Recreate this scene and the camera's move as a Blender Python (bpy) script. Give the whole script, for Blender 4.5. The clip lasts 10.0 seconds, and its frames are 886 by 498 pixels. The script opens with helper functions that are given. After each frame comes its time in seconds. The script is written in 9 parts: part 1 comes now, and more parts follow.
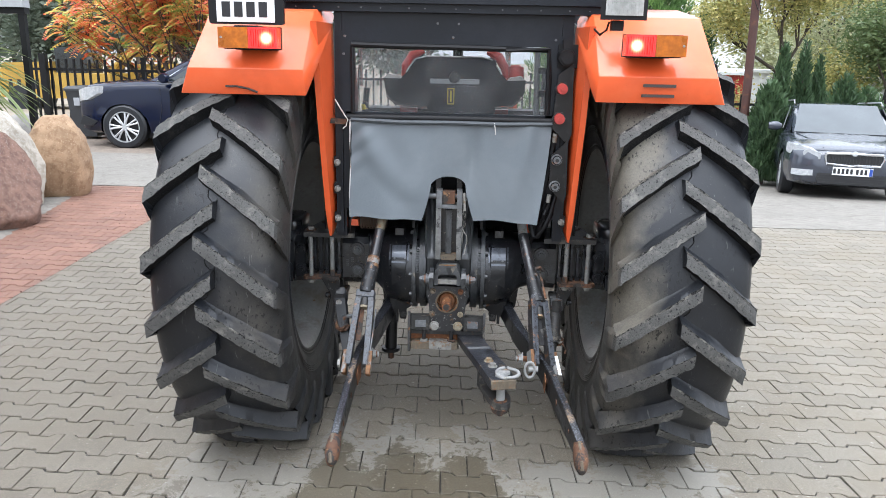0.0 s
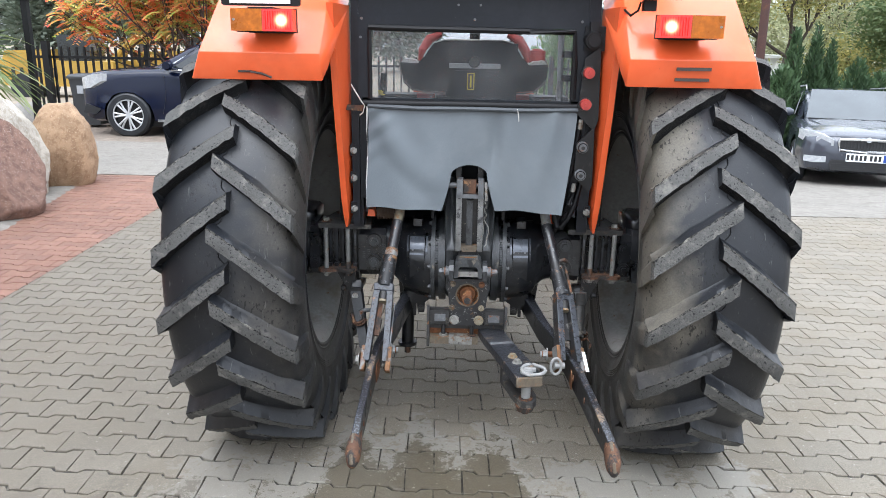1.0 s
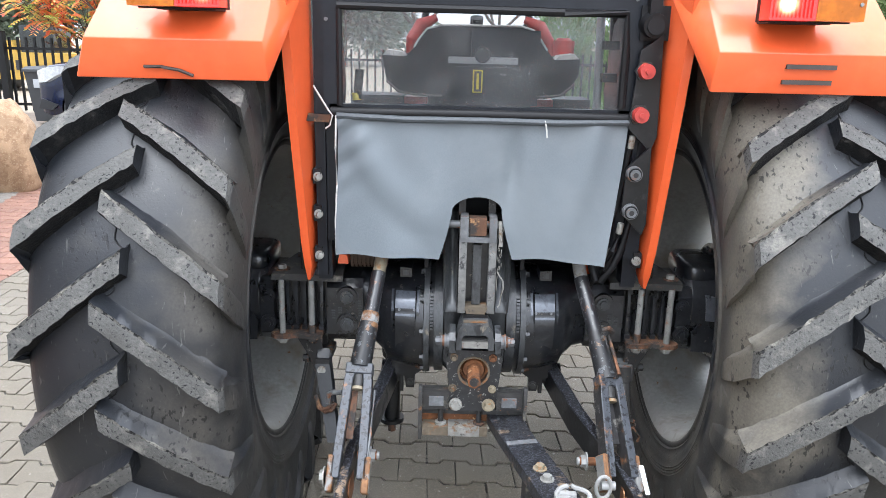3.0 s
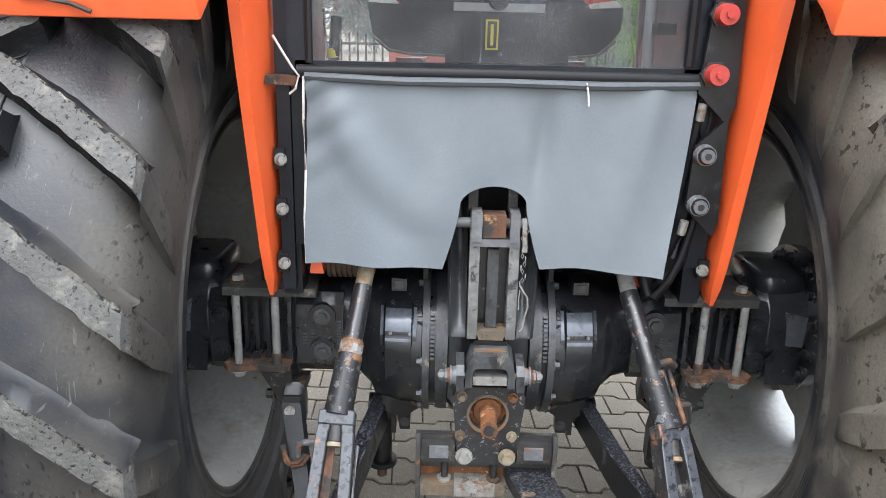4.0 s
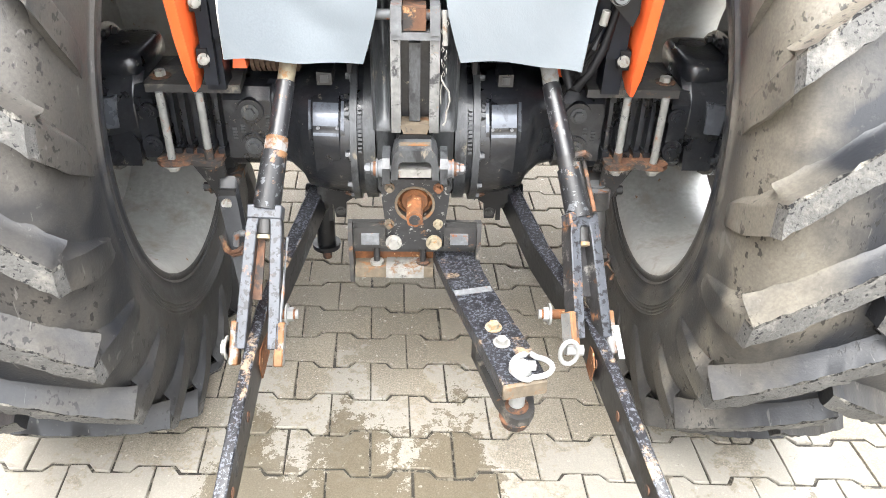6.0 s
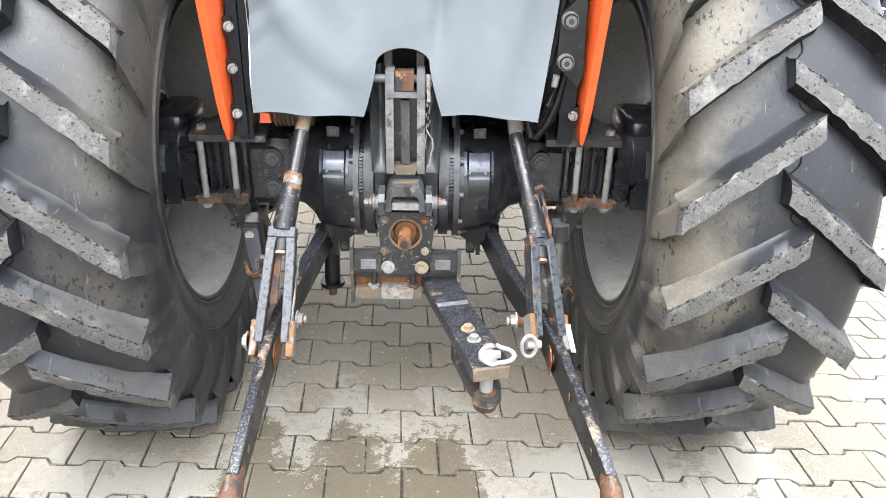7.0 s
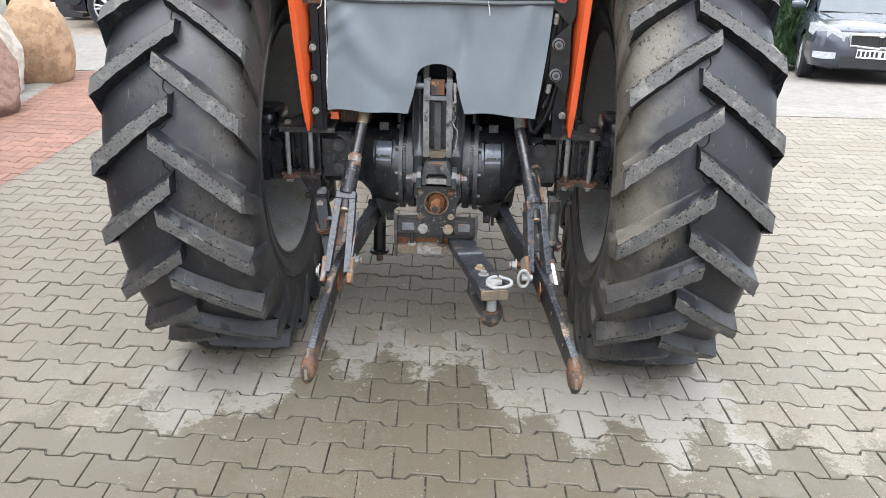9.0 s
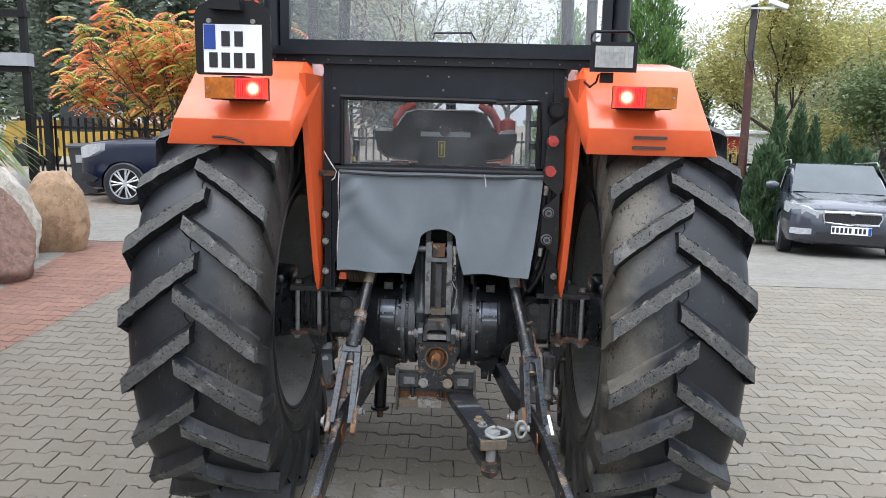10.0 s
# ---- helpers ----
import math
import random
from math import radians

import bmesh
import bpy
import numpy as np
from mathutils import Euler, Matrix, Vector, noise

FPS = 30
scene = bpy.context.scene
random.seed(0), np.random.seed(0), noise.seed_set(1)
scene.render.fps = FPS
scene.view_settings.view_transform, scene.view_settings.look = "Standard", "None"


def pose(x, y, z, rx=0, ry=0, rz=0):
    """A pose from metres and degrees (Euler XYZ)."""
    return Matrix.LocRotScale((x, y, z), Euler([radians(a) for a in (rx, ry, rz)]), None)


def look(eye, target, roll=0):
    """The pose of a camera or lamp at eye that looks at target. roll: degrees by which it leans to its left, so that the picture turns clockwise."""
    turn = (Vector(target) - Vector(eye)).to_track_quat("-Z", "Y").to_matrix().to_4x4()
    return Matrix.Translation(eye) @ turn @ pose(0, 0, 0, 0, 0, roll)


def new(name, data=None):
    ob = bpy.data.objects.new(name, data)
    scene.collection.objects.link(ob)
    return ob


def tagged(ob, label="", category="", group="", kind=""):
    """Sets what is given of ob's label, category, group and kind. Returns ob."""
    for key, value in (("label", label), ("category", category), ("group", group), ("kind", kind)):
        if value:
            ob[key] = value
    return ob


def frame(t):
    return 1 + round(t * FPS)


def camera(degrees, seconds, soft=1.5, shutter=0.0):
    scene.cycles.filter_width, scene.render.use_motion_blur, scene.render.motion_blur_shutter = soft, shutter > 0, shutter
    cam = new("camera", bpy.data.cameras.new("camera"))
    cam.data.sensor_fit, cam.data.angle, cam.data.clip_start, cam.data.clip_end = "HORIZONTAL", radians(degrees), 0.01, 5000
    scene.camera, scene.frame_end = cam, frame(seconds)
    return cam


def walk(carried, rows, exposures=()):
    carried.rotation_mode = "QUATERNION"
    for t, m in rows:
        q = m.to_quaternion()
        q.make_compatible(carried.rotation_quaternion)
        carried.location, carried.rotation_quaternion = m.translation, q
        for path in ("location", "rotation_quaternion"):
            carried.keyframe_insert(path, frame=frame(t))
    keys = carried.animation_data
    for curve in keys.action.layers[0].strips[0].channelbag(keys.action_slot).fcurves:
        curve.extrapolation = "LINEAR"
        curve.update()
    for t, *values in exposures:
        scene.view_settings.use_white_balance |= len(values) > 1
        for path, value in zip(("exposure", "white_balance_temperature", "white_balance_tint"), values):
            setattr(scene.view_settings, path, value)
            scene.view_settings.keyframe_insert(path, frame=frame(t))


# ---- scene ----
cam = camera(61.4, 10.0, 0.5)
PATH = [
    (0, (0.076, -3.348, 1.572), (0.011, -1.412, 1.076), 1.2),
    (0.5, (0.034, -3.328, 1.565), (-0.041, -1.398, 1.045), 1.0),
    (1, (0.006, -3.242, 1.558), (-0.067, -1.315, 1.03), 1.0),
    (1.5, (0.038, -3.063, 1.561), (-0.018, -1.136, 1.029), 1.0),
    (2, (0.035, -2.878, 1.553), (0.006, -0.95, 1.023), 1.2),
    (2.5, (-0.038, -2.675, 1.55), (-0.063, -0.748, 1.018), 1.3),
    (2.7, (-0.056, -2.592, 1.548), (-0.084, -0.666, 1.01), 1.3),
    (3.8, (-0.095, -2.035, 1.456), (-0.1, -0.111, 0.911), 1.5),
    (4, (-0.105, -1.948, 1.432), (-0.109, -0.03, 0.863), 1.4),
    (4.3, (-0.138, -1.843, 1.41), (-0.129, 0.017, 0.673), 1.5),
    (4.5, (-0.138, -1.778, 1.38), (-0.127, 0.007, 0.479), 1.2),
    (5, (-0.112, -1.737, 1.374), (-0.082, -0.08, 0.255), 1.3),
    (5.5, (-0.045, -1.82, 1.451), (0.017, -0.195, 0.287), 1.6),
    (5.7, (-0.019, -1.873, 1.478), (0.054, -0.246, 0.319), 1.7),
    (6.8, (0.051, -2.294, 1.501), (0.081, -0.504, 0.61), 1.1),
    (7, (0.069, -2.371, 1.493), (0.104, -0.573, 0.619), 1.2),
    (7.5, (0.169, -2.53, 1.508), (0.14, -0.716, 0.665), 0.8),
    (8, (0.131, -2.704, 1.515), (0.103, -0.887, 0.679), 1.4),
    (8.5, (0.084, -2.912, 1.574), (0.043, -1.089, 0.751), 1.4),
    (9, (0.133, -3.101, 1.551), (0.06, -1.263, 0.767), 1.1),
    (9.5, (0.123, -3.247, 1.556), (0.051, -1.323, 1.014), 1.2),
    (10, (0.118, -3.286, 1.539), (0.046, -1.317, 1.197), 1.4),
]
# (seconds, stops, kelvin, tint)
STOPS = [(0.0, 1.5, 6020, 10), (1.0, 1.51, 6020, 10), (2.0, 1.65, 6000, 10), (2.5, 1.88, 6020, 10), (4.0, 2.05, 6250, 10), (4.5, 2.67, 6680, 10), (5.0, 3.02, 6680, 10), (5.5, 3.05, 6680, 10), (7.0, 2.62, 6350, 10), (7.5, 1.98, 6200, 10), (8.5, 1.87, 6200, 10), (9.0, 1.8, 6200, 10), (9.5, 1.65, 6050, 10), (10.0, 1.13, 6000, 10)]
walk(cam, [(t, look(eye, target, roll)) for t, eye, target, roll in PATH], STOPS)

# ---- light: overcast sky, weak broad sun ----
world = bpy.data.worlds.new("overcast")
scene.world = world
world.use_nodes = True
wn, wl = world.node_tree.nodes, world.node_tree.links
sky = wn.new("ShaderNodeTexSky")
sky.sky_type = 'NISHITA'
sky.sun_disc = False
sky.sun_elevation, sky.sun_rotation = radians(64), radians(208)
sky.air_density, sky.dust_density = 1.0, 4.0
grey = wn.new("ShaderNodeHueSaturation")
grey.inputs["Saturation"].default_value = 0.25
wl.new(sky.outputs[0], grey.inputs["Color"])
veil = wn.new("ShaderNodeMixRGB")
veil.inputs["Fac"].default_value = 0.8
coord = wn.new("ShaderNodeTexCoord")
height = wn.new("ShaderNodeSeparateXYZ")
wl.new(coord.outputs["Generated"], height.inputs[0])
rise = wn.new("ShaderNodeMapRange")
rise.inputs["To Min"].default_value, rise.inputs["To Max"].default_value = 0.5, 1.55
wl.new(height.outputs[2], rise.inputs["Value"])
cloud = wn.new("ShaderNodeVectorMath")
cloud.operation = 'SCALE'
cloud.inputs[0].default_value = (9.2, 9.55, 10.1)
wl.new(rise.outputs[0], cloud.inputs["Scale"])
wl.new(cloud.outputs[0], veil.inputs["Color2"])
wl.new(grey.outputs[0], veil.inputs["Color1"])
back = wn["Background"]
back.inputs["Strength"].default_value = 0.123
wl.new(veil.outputs[0], back.inputs["Color"])
sun = new("sun", bpy.data.lights.new("sun", "SUN"))
sun.data.energy, sun.data.angle, sun.data.color = 0.55, radians(40), (1.0, 0.97, 0.92)
sun.matrix_world = look((-1.6, -3.0, 7.0), (0, 0, 0))


# ---- materials ----
def ramp(nt, lo, hi, src):
    m = nt.nodes.new("ShaderNodeMapRange")
    m.inputs["From Min"].default_value, m.inputs["From Max"].default_value = lo, hi
    nt.links.new(src, m.inputs["Value"])
    return m.outputs[0]


def noise_of(nt, scale, detail=3.0, vec=None, rough=0.55, dist=0.0):
    n = nt.nodes.new("ShaderNodeTexNoise")
    n.inputs["Scale"].default_value, n.inputs["Detail"].default_value = scale, detail
    n.inputs["Roughness"].default_value, n.inputs["Distortion"].default_value = rough, dist
    if vec is not None:
        nt.links.new(vec, n.inputs["Vector"])
    return n.outputs["Fac"]


def mixed(nt, fac, a, b, kind='MIX'):
    m = nt.nodes.new("ShaderNodeMixRGB")
    m.blend_type = kind
    for s, v in ((m.inputs[0], fac), (m.inputs[1], a), (m.inputs[2], b)):
        if isinstance(v, (int, float)):
            s.default_value = v
        elif isinstance(v, tuple):
            s.default_value = (*v[:3], 1)
        else:
            nt.links.new(v, s)
    return m.outputs[0]


def calc(nt, op, a, b=0.0, c=0.0):
    m = nt.nodes.new("ShaderNodeMath")
    m.operation = op
    for s, v in zip(m.inputs, (a, b, c)):
        if isinstance(v, (int, float)):
            s.default_value = v
        else:
            nt.links.new(v, s)
    return m.outputs[0]


def material(name, col, rough=0.6, metal=0.0, var=0.18, scale=6.0, fine=70.0, bump=0.15, col2=None, at=(0.56, 0.64),
             spots=9.0, rough2=0.85, coat=0.0, spec=0.5, col3=None, at3=(0.6, 0.66), spots3=40.0, stretch=None, depth=0.002):
    """Base colour with broad and fine variation, up to two further colours in blotches (rust, chips, dust), fine relief."""
    m = bpy.data.materials.new(name)
    m.use_nodes = True
    nt = m.node_tree
    b = nt.nodes["Principled BSDF"]
    vec = nt.nodes.new("ShaderNodeNewGeometry").outputs["Position"]
    if stretch:
        mp = nt.nodes.new("ShaderNodeMapping")
        mp.inputs["Scale"].default_value = stretch
        nt.links.new(vec, mp.inputs["Vector"])
        vec = mp.outputs[0]
    broad, grain = noise_of(nt, scale, 4, vec), noise_of(nt, fine, 3, vec)
    lo, hi = tuple(c * (1 - var) for c in col), tuple(min(1, c * (1 + var)) for c in col)
    c = mixed(nt, ramp(nt, 0.3, 0.7, broad), lo, hi)
    c = mixed(nt, ramp(nt, 0.35, 0.7, grain), c, tuple(x * (1 - var * 0.7) for x in col))
    r = calc(nt, 'ADD', calc(nt, 'MULTIPLY', broad, 0.2), rough - 0.1)
    if col2:
        f2 = ramp(nt, at[0], at[1], noise_of(nt, spots, 6, vec, 0.65, 0.3))
        c = mixed(nt, f2, c, col2)
        r = mixed(nt, f2, r, (rough2,) * 3)
        if metal:
            nt.links.new(calc(nt, 'MULTIPLY', calc(nt, 'SUBTRACT', 1.0, f2), metal), b.inputs["Metallic"])
    if col3:
        f3 = ramp(nt, at3[0], at3[1], noise_of(nt, spots3, 5, vec, 0.7, 0.2))
        c = mixed(nt, f3, c, col3)
    nt.links.new(c, b.inputs["Base Color"])
    nt.links.new(r, b.inputs["Roughness"])
    if not (col2 and metal):
        b.inputs["Metallic"].default_value = metal
    b.inputs["Coat Weight"].default_value = coat
    b.inputs["Coat Roughness"].default_value = 0.08
    b.inputs["Specular IOR Level"].default_value = spec
    if bump:
        bp = nt.nodes.new("ShaderNodeBump")
        bp.inputs["Strength"].default_value, bp.inputs["Distance"].default_value = bump, depth
        nt.links.new(calc(nt, 'ADD', grain, calc(nt, 'MULTIPLY', broad, 0.6)), bp.inputs["Height"])
        nt.links.new(bp.outputs[0], b.inputs["Normal"])
    return m


def glow(name, col, strength):
    m = material(name, col, 0.25, var=0.1, bump=0)
    b = m.node_tree.nodes["Principled BSDF"]
    b.inputs["Emission Color"].default_value, b.inputs["Emission Strength"].default_value = (*col, 1), strength
    return m


def glass(name, tint, rough=0.02, clear=0.9):
    """Thin pane: clear share by transparency, the rest a glossy tinted surface."""
    m = bpy.data.materials.new(name)
    m.use_nodes = True
    nt = m.node_tree
    b = nt.nodes["Principled BSDF"]
    b.inputs["Base Color"].default_value, b.inputs["Roughness"].default_value = (*tint, 1), rough
    t = nt.nodes.new("ShaderNodeBsdfTransparent")
    t.inputs[0].default_value = (*tuple(0.75 + 0.25 * x for x in tint), 1)
    mx = nt.nodes.new("ShaderNodeMixShader")
    mx.inputs[0].default_value = 1 - clear
    nt.links.new(t.outputs[0], mx.inputs[1])
    nt.links.new(b.outputs[0], mx.inputs[2])
    nt.links.new(mx.outputs[0], nt.nodes["Material Output"].inputs[0])
    return m


def scratched_pane():
    """Clear pane with a thin film of dust, scratches and smears."""
    m = glass("dusty_window_pane", (0.42, 0.43, 0.44), 0.06, 0.95)
    nt = m.node_tree
    mx = [n for n in nt.nodes if n.type == 'MIX_SHADER'][0]
    pos = nt.nodes.new("ShaderNodeNewGeometry").outputs["Position"]
    mp = nt.nodes.new("ShaderNodeMapping")
    mp.inputs["Scale"].default_value = (60, 1, 5)
    mp.inputs["Rotation"].default_value = (0, radians(12), 0)
    nt.links.new(pos, mp.inputs["Vector"])
    lines = ramp(nt, 0.62, 0.74, noise_of(nt, 2.0, 3, mp.outputs[0], 0.6, 0.8))
    dots = ramp(nt, 0.64, 0.7, noise_of(nt, 130, 2, pos, 0.6))
    haze = ramp(nt, 0.4, 0.8, noise_of(nt, 7, 4, pos, 0.6))
    f = calc(nt, 'ADD', calc(nt, 'ADD', calc(nt, 'MULTIPLY', lines, 0.13), calc(nt, 'MULTIPLY', calc(nt, 'MULTIPLY', dots, haze), 0.65)), calc(nt, 'MULTIPLY', haze, 0.06))
    nt.links.new(calc(nt, 'ADD', f, 0.035), mx.inputs[0])
    return m


def lit_lens():
    """Red lens round a burning bulb: brightest at the bulb, whiter there, falling off across the lens."""
    m = material("lit_red_lens", (0.5, 0.02, 0.015), 0.2, var=0.1, scale=40, coat=0.4, bump=0)
    nt = m.node_tree
    b = nt.nodes["Principled BSDF"]
    sep = nt.nodes.new("ShaderNodeSeparateXYZ")
    nt.links.new(nt.nodes.new("ShaderNodeNewGeometry").outputs["Position"], sep.inputs[0])
    dx = calc(nt, 'SUBTRACT', calc(nt, 'ABSOLUTE', sep.outputs[0]), 0.606)
    dz = calc(nt, 'SUBTRACT', sep.outputs[2], 1.623)
    d2 = calc(nt, 'ADD', calc(nt, 'MULTIPLY', dx, dx), calc(nt, 'MULTIPLY', dz, dz))
    hot = calc(nt, 'POWER', 2.718, calc(nt, 'MULTIPLY', d2, -4200.0))
    nt.links.new(mixed(nt, hot, (1.0, 0.02, 0.015), (1.0, 0.66, 0.3)), b.inputs["Emission Color"])
    nt.links.new(calc(nt, 'ADD', calc(nt, 'MULTIPLY', hot, 5.0), 0.2), b.inputs["Emission Strength"])
    return m


def tyre_mat(name, dust, gain, shade=1.0):
    """Smooth weathered black rubber; road dust has settled softly on the inner shoulder and sidewall, perished pits and scuffs in patches."""
    m = bpy.data.materials.new(name)
    m.use_nodes = True
    nt = m.node_tree
    b = nt.nodes["Principled BSDF"]
    pos = nt.nodes.new("ShaderNodeNewGeometry").outputs["Position"]
    broad, mid, grain = noise_of(nt, 3.2, 4, pos, 0.55), noise_of(nt, 13, 5, pos, 0.6, 0.4), noise_of(nt, 170, 3, pos, 0.6)
    c = mixed(nt, ramp(nt, 0.3, 0.7, broad), tuple(x * shade for x in (0.0085, 0.0098, 0.0125)), tuple(x * shade for x in (0.0155, 0.0172, 0.021)))
    c = mixed(nt, calc(nt, 'MULTIPLY', ramp(nt, 0.45, 0.75, mid), 0.25), c, (0.034, 0.033, 0.031))
    # dust
    sep = nt.nodes.new("ShaderNodeSeparateXYZ")
    nt.links.new(pos, sep.inputs[0])
    dy, dz = calc(nt, 'SUBTRACT', sep.outputs[1], WHEEL_Y), calc(nt, 'SUBTRACT', sep.outputs[2], AX_Z)
    out = calc(nt, 'SQRT', calc(nt, 'ADD', calc(nt, 'MULTIPLY', dy, dy), calc(nt, 'MULTIPLY', dz, dz)))
    inner = calc(nt, 'MULTIPLY', ramp(nt, 0.79, 0.625, calc(nt, 'ABSOLUTE', sep.outputs[0])), calc(nt, 'ADD', calc(nt, 'MULTIPLY', ramp(nt, 0.5, 0.7, out), 0.45), 0.55))
    f = calc(nt, 'ADD', calc(nt, 'MULTIPLY', inner, 0.95), calc(nt, 'ADD', calc(nt, 'MULTIPLY', calc(nt, 'SUBTRACT', broad, 0.5), 2.4), calc(nt, 'MULTIPLY', calc(nt, 'SUBTRACT', mid, 0.5), 0.7)))
    # dust thins towards the foot of the tyre
    f = calc(nt, 'MULTIPLY', calc(nt, 'MULTIPLY', ramp(nt, 0.38, 1.05, f), gain), calc(nt, 'ADD', 0.3, calc(nt, 'MULTIPLY', ramp(nt, 0.25, 0.75, calc(nt, 'ADD', sep.outputs[2], calc(nt, 'SUBTRACT', mid, 0.5))), 0.7)))
    c = mixed(nt, f, c, mixed(nt, ramp(nt, 0.35, 0.7, grain), dust, tuple(x * 0.72 for x in dust)))
    # dry specks of dirt
    c = mixed(nt, calc(nt, 'MULTIPLY', ramp(nt, 0.6, 0.68, noise_of(nt, 62, 6, pos, 0.75)), 0.4), c, (0.075, 0.072, 0.066))
    # patches of small pits where the rubber has perished
    mp2 = nt.nodes.new("ShaderNodeMapping")
    mp2.inputs["Scale"].default_value = (1.0, 0.5, 0.5)
    nt.links.new(pos, mp2.inputs["Vector"])
    pits = calc(nt, 'MULTIPLY', ramp(nt, 0.6, 0.65, noise_of(nt, 120, 2, mp2.outputs[0], 0.5)), ramp(nt, 0.49, 0.58, noise_of(nt, 6.5, 3, pos, 0.5)))
    c = mixed(nt, calc(nt, 'MULTIPLY', pits, 0.8), c, (0.004, 0.004, 0.004))
    # thin scuffs and a few pale chalky smears
    mp = nt.nodes.new("ShaderNodeMapping")
    mp.inputs["Scale"].default_value = (30, 6, 6)
    nt.links.new(pos, mp.inputs["Vector"])
    c = mixed(nt, calc(nt, 'MULTIPLY', ramp(nt, 0.68, 0.72, noise_of(nt, 3.0, 3, mp.outputs[0], 0.5, 1.2)), 0.42), c, (0.14, 0.135, 0.125))
    c = mixed(nt, calc(nt, 'MULTIPLY', ramp(nt, 0.69, 0.76, noise_of(nt, 9, 7, pos, 0.72, 0.3)), 0.5), c, (0.16, 0.16, 0.155))
    nt.links.new(c, b.inputs["Base Color"])
    nt.links.new(calc(nt, 'ADD', calc(nt, 'MULTIPLY', f, 0.3), calc(nt, 'ADD', calc(nt, 'MULTIPLY', mid, 0.24), 0.27)), b.inputs["Roughness"])
    b.inputs["Specular IOR Level"].default_value = 0.42
    bp = nt.nodes.new("ShaderNodeBump")
    bp.inputs["Strength"].default_value, bp.inputs["Distance"].default_value = 0.22, 0.0022
    nt.links.new(calc(nt, 'SUBTRACT', calc(nt, 'ADD', grain, calc(nt, 'MULTIPLY', mid, 1.2)), calc(nt, 'MULTIPLY', pits, 1.5)), bp.inputs["Height"])
    nt.links.new(bp.outputs[0], b.inputs["Normal"])
    return m


AX_Y, AX_Z, WHEEL_Y = -0.225, 0.77, -0.187
RUST = (0.19, 0.075, 0.03)
# the tyre on the drier side carries more and paler dust
DUST = {-1: ((0.078, 0.07, 0.058), 0.66), 1: ((0.15, 0.134, 0.106), 0.84)}
M_RUBBER = {k: tyre_mat("tyre_rubber", *d) for k, d in DUST.items()}
# darker rough rubber for the lower flank of each lug
M_LOWFLANK = material("dark_pitted_flank", (0.0085, 0.0088, 0.0095), 0.62, var=0.35, scale=12, fine=150, bump=0.8, spec=0.2, col2=(0.03, 0.029, 0.027), at=(0.52, 0.66), spots=34, depth=0.004)
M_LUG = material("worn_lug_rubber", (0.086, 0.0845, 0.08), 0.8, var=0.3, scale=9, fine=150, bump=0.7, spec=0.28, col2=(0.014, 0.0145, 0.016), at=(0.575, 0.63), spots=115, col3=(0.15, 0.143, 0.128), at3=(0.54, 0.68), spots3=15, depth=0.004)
M_SIDE = tyre_mat("plain_tyre_rubber", (0.05, 0.047, 0.042), 0.3)
M_FRINGE = material("torn_lug_edge", (0.09, 0.086, 0.077), 0.9, var=0.4, scale=20, fine=200, bump=0.9, spec=0.2, col2=(0.012, 0.012, 0.012), at=(0.49, 0.55), spots=85, col3=(0.2, 0.19, 0.165), at3=(0.57, 0.68), spots3=17, depth=0.005)
M_ORANGE = material("orange_paint", (0.8, 0.122, 0.032), 0.36, var=0.07, scale=4, fine=30, bump=0.05, coat=0.35, col2=(0.82, 0.17, 0.065), at=(0.5, 0.75), spots=2.2, rough2=0.4, col3=(0.42, 0.075, 0.03), at3=(0.68, 0.75), spots3=60)
M_BLACK = material("black_paint", (0.009, 0.0095, 0.011), 0.35, var=0.4, scale=10, bump=0.2, coat=0.08, spec=0.35, col2=(0.05, 0.05, 0.05), at=(0.56, 0.72), spots=14, col3=(0.12, 0.09, 0.06), at3=(0.69, 0.75), spots3=26)
M_CAB = material("cab_black", (0.0062, 0.0078, 0.012), 0.36, var=0.3, scale=5, bump=0.1, spec=0.3, col2=(0.014, 0.016, 0.021), at=(0.5, 0.72), spots=4, rough2=0.5, col3=(0.12, 0.12, 0.12), at3=(0.72, 0.76), spots3=60)
M_CHIP = material("chipped_black_paint", (0.0085, 0.0085, 0.0105), 0.34, var=0.3, scale=12, bump=0.5, col2=(0.072, 0.078, 0.092), at=(0.53, 0.56), spots=165, rough2=0.5, col3=(0.23, 0.165, 0.11), at3=(0.575, 0.63), spots3=11, depth=0.003)
M_CHIPMORE = material("worn_bare_steel", (0.055, 0.06, 0.07), 0.5, metal=0.05, var=0.3, scale=12, bump=0.4, col2=(0.011, 0.011, 0.013), at=(0.535, 0.575), spots=80, rough2=0.4, col3=(0.17, 0.08, 0.035), at3=(0.6, 0.65), spots3=16)
M_RODBLACK = material("glossy_black_rod_paint", (0.013, 0.0135, 0.0155), 0.34, var=0.3, scale=9, bump=0.3, coat=0.12, col2=(0.12, 0.122, 0.125), at=(0.58, 0.64), spots=70, rough2=0.45, col3=RUST, at3=(0.62, 0.68), spots3=18)
M_RUSTY = material("rusty_iron", (0.115, 0.052, 0.026), 0.8, var=0.5, scale=14, bump=0.8, col2=(0.026, 0.023, 0.021), at=(0.47, 0.57), spots=24, col3=(0.3, 0.165, 0.075), at3=(0.58, 0.7), spots3=34)
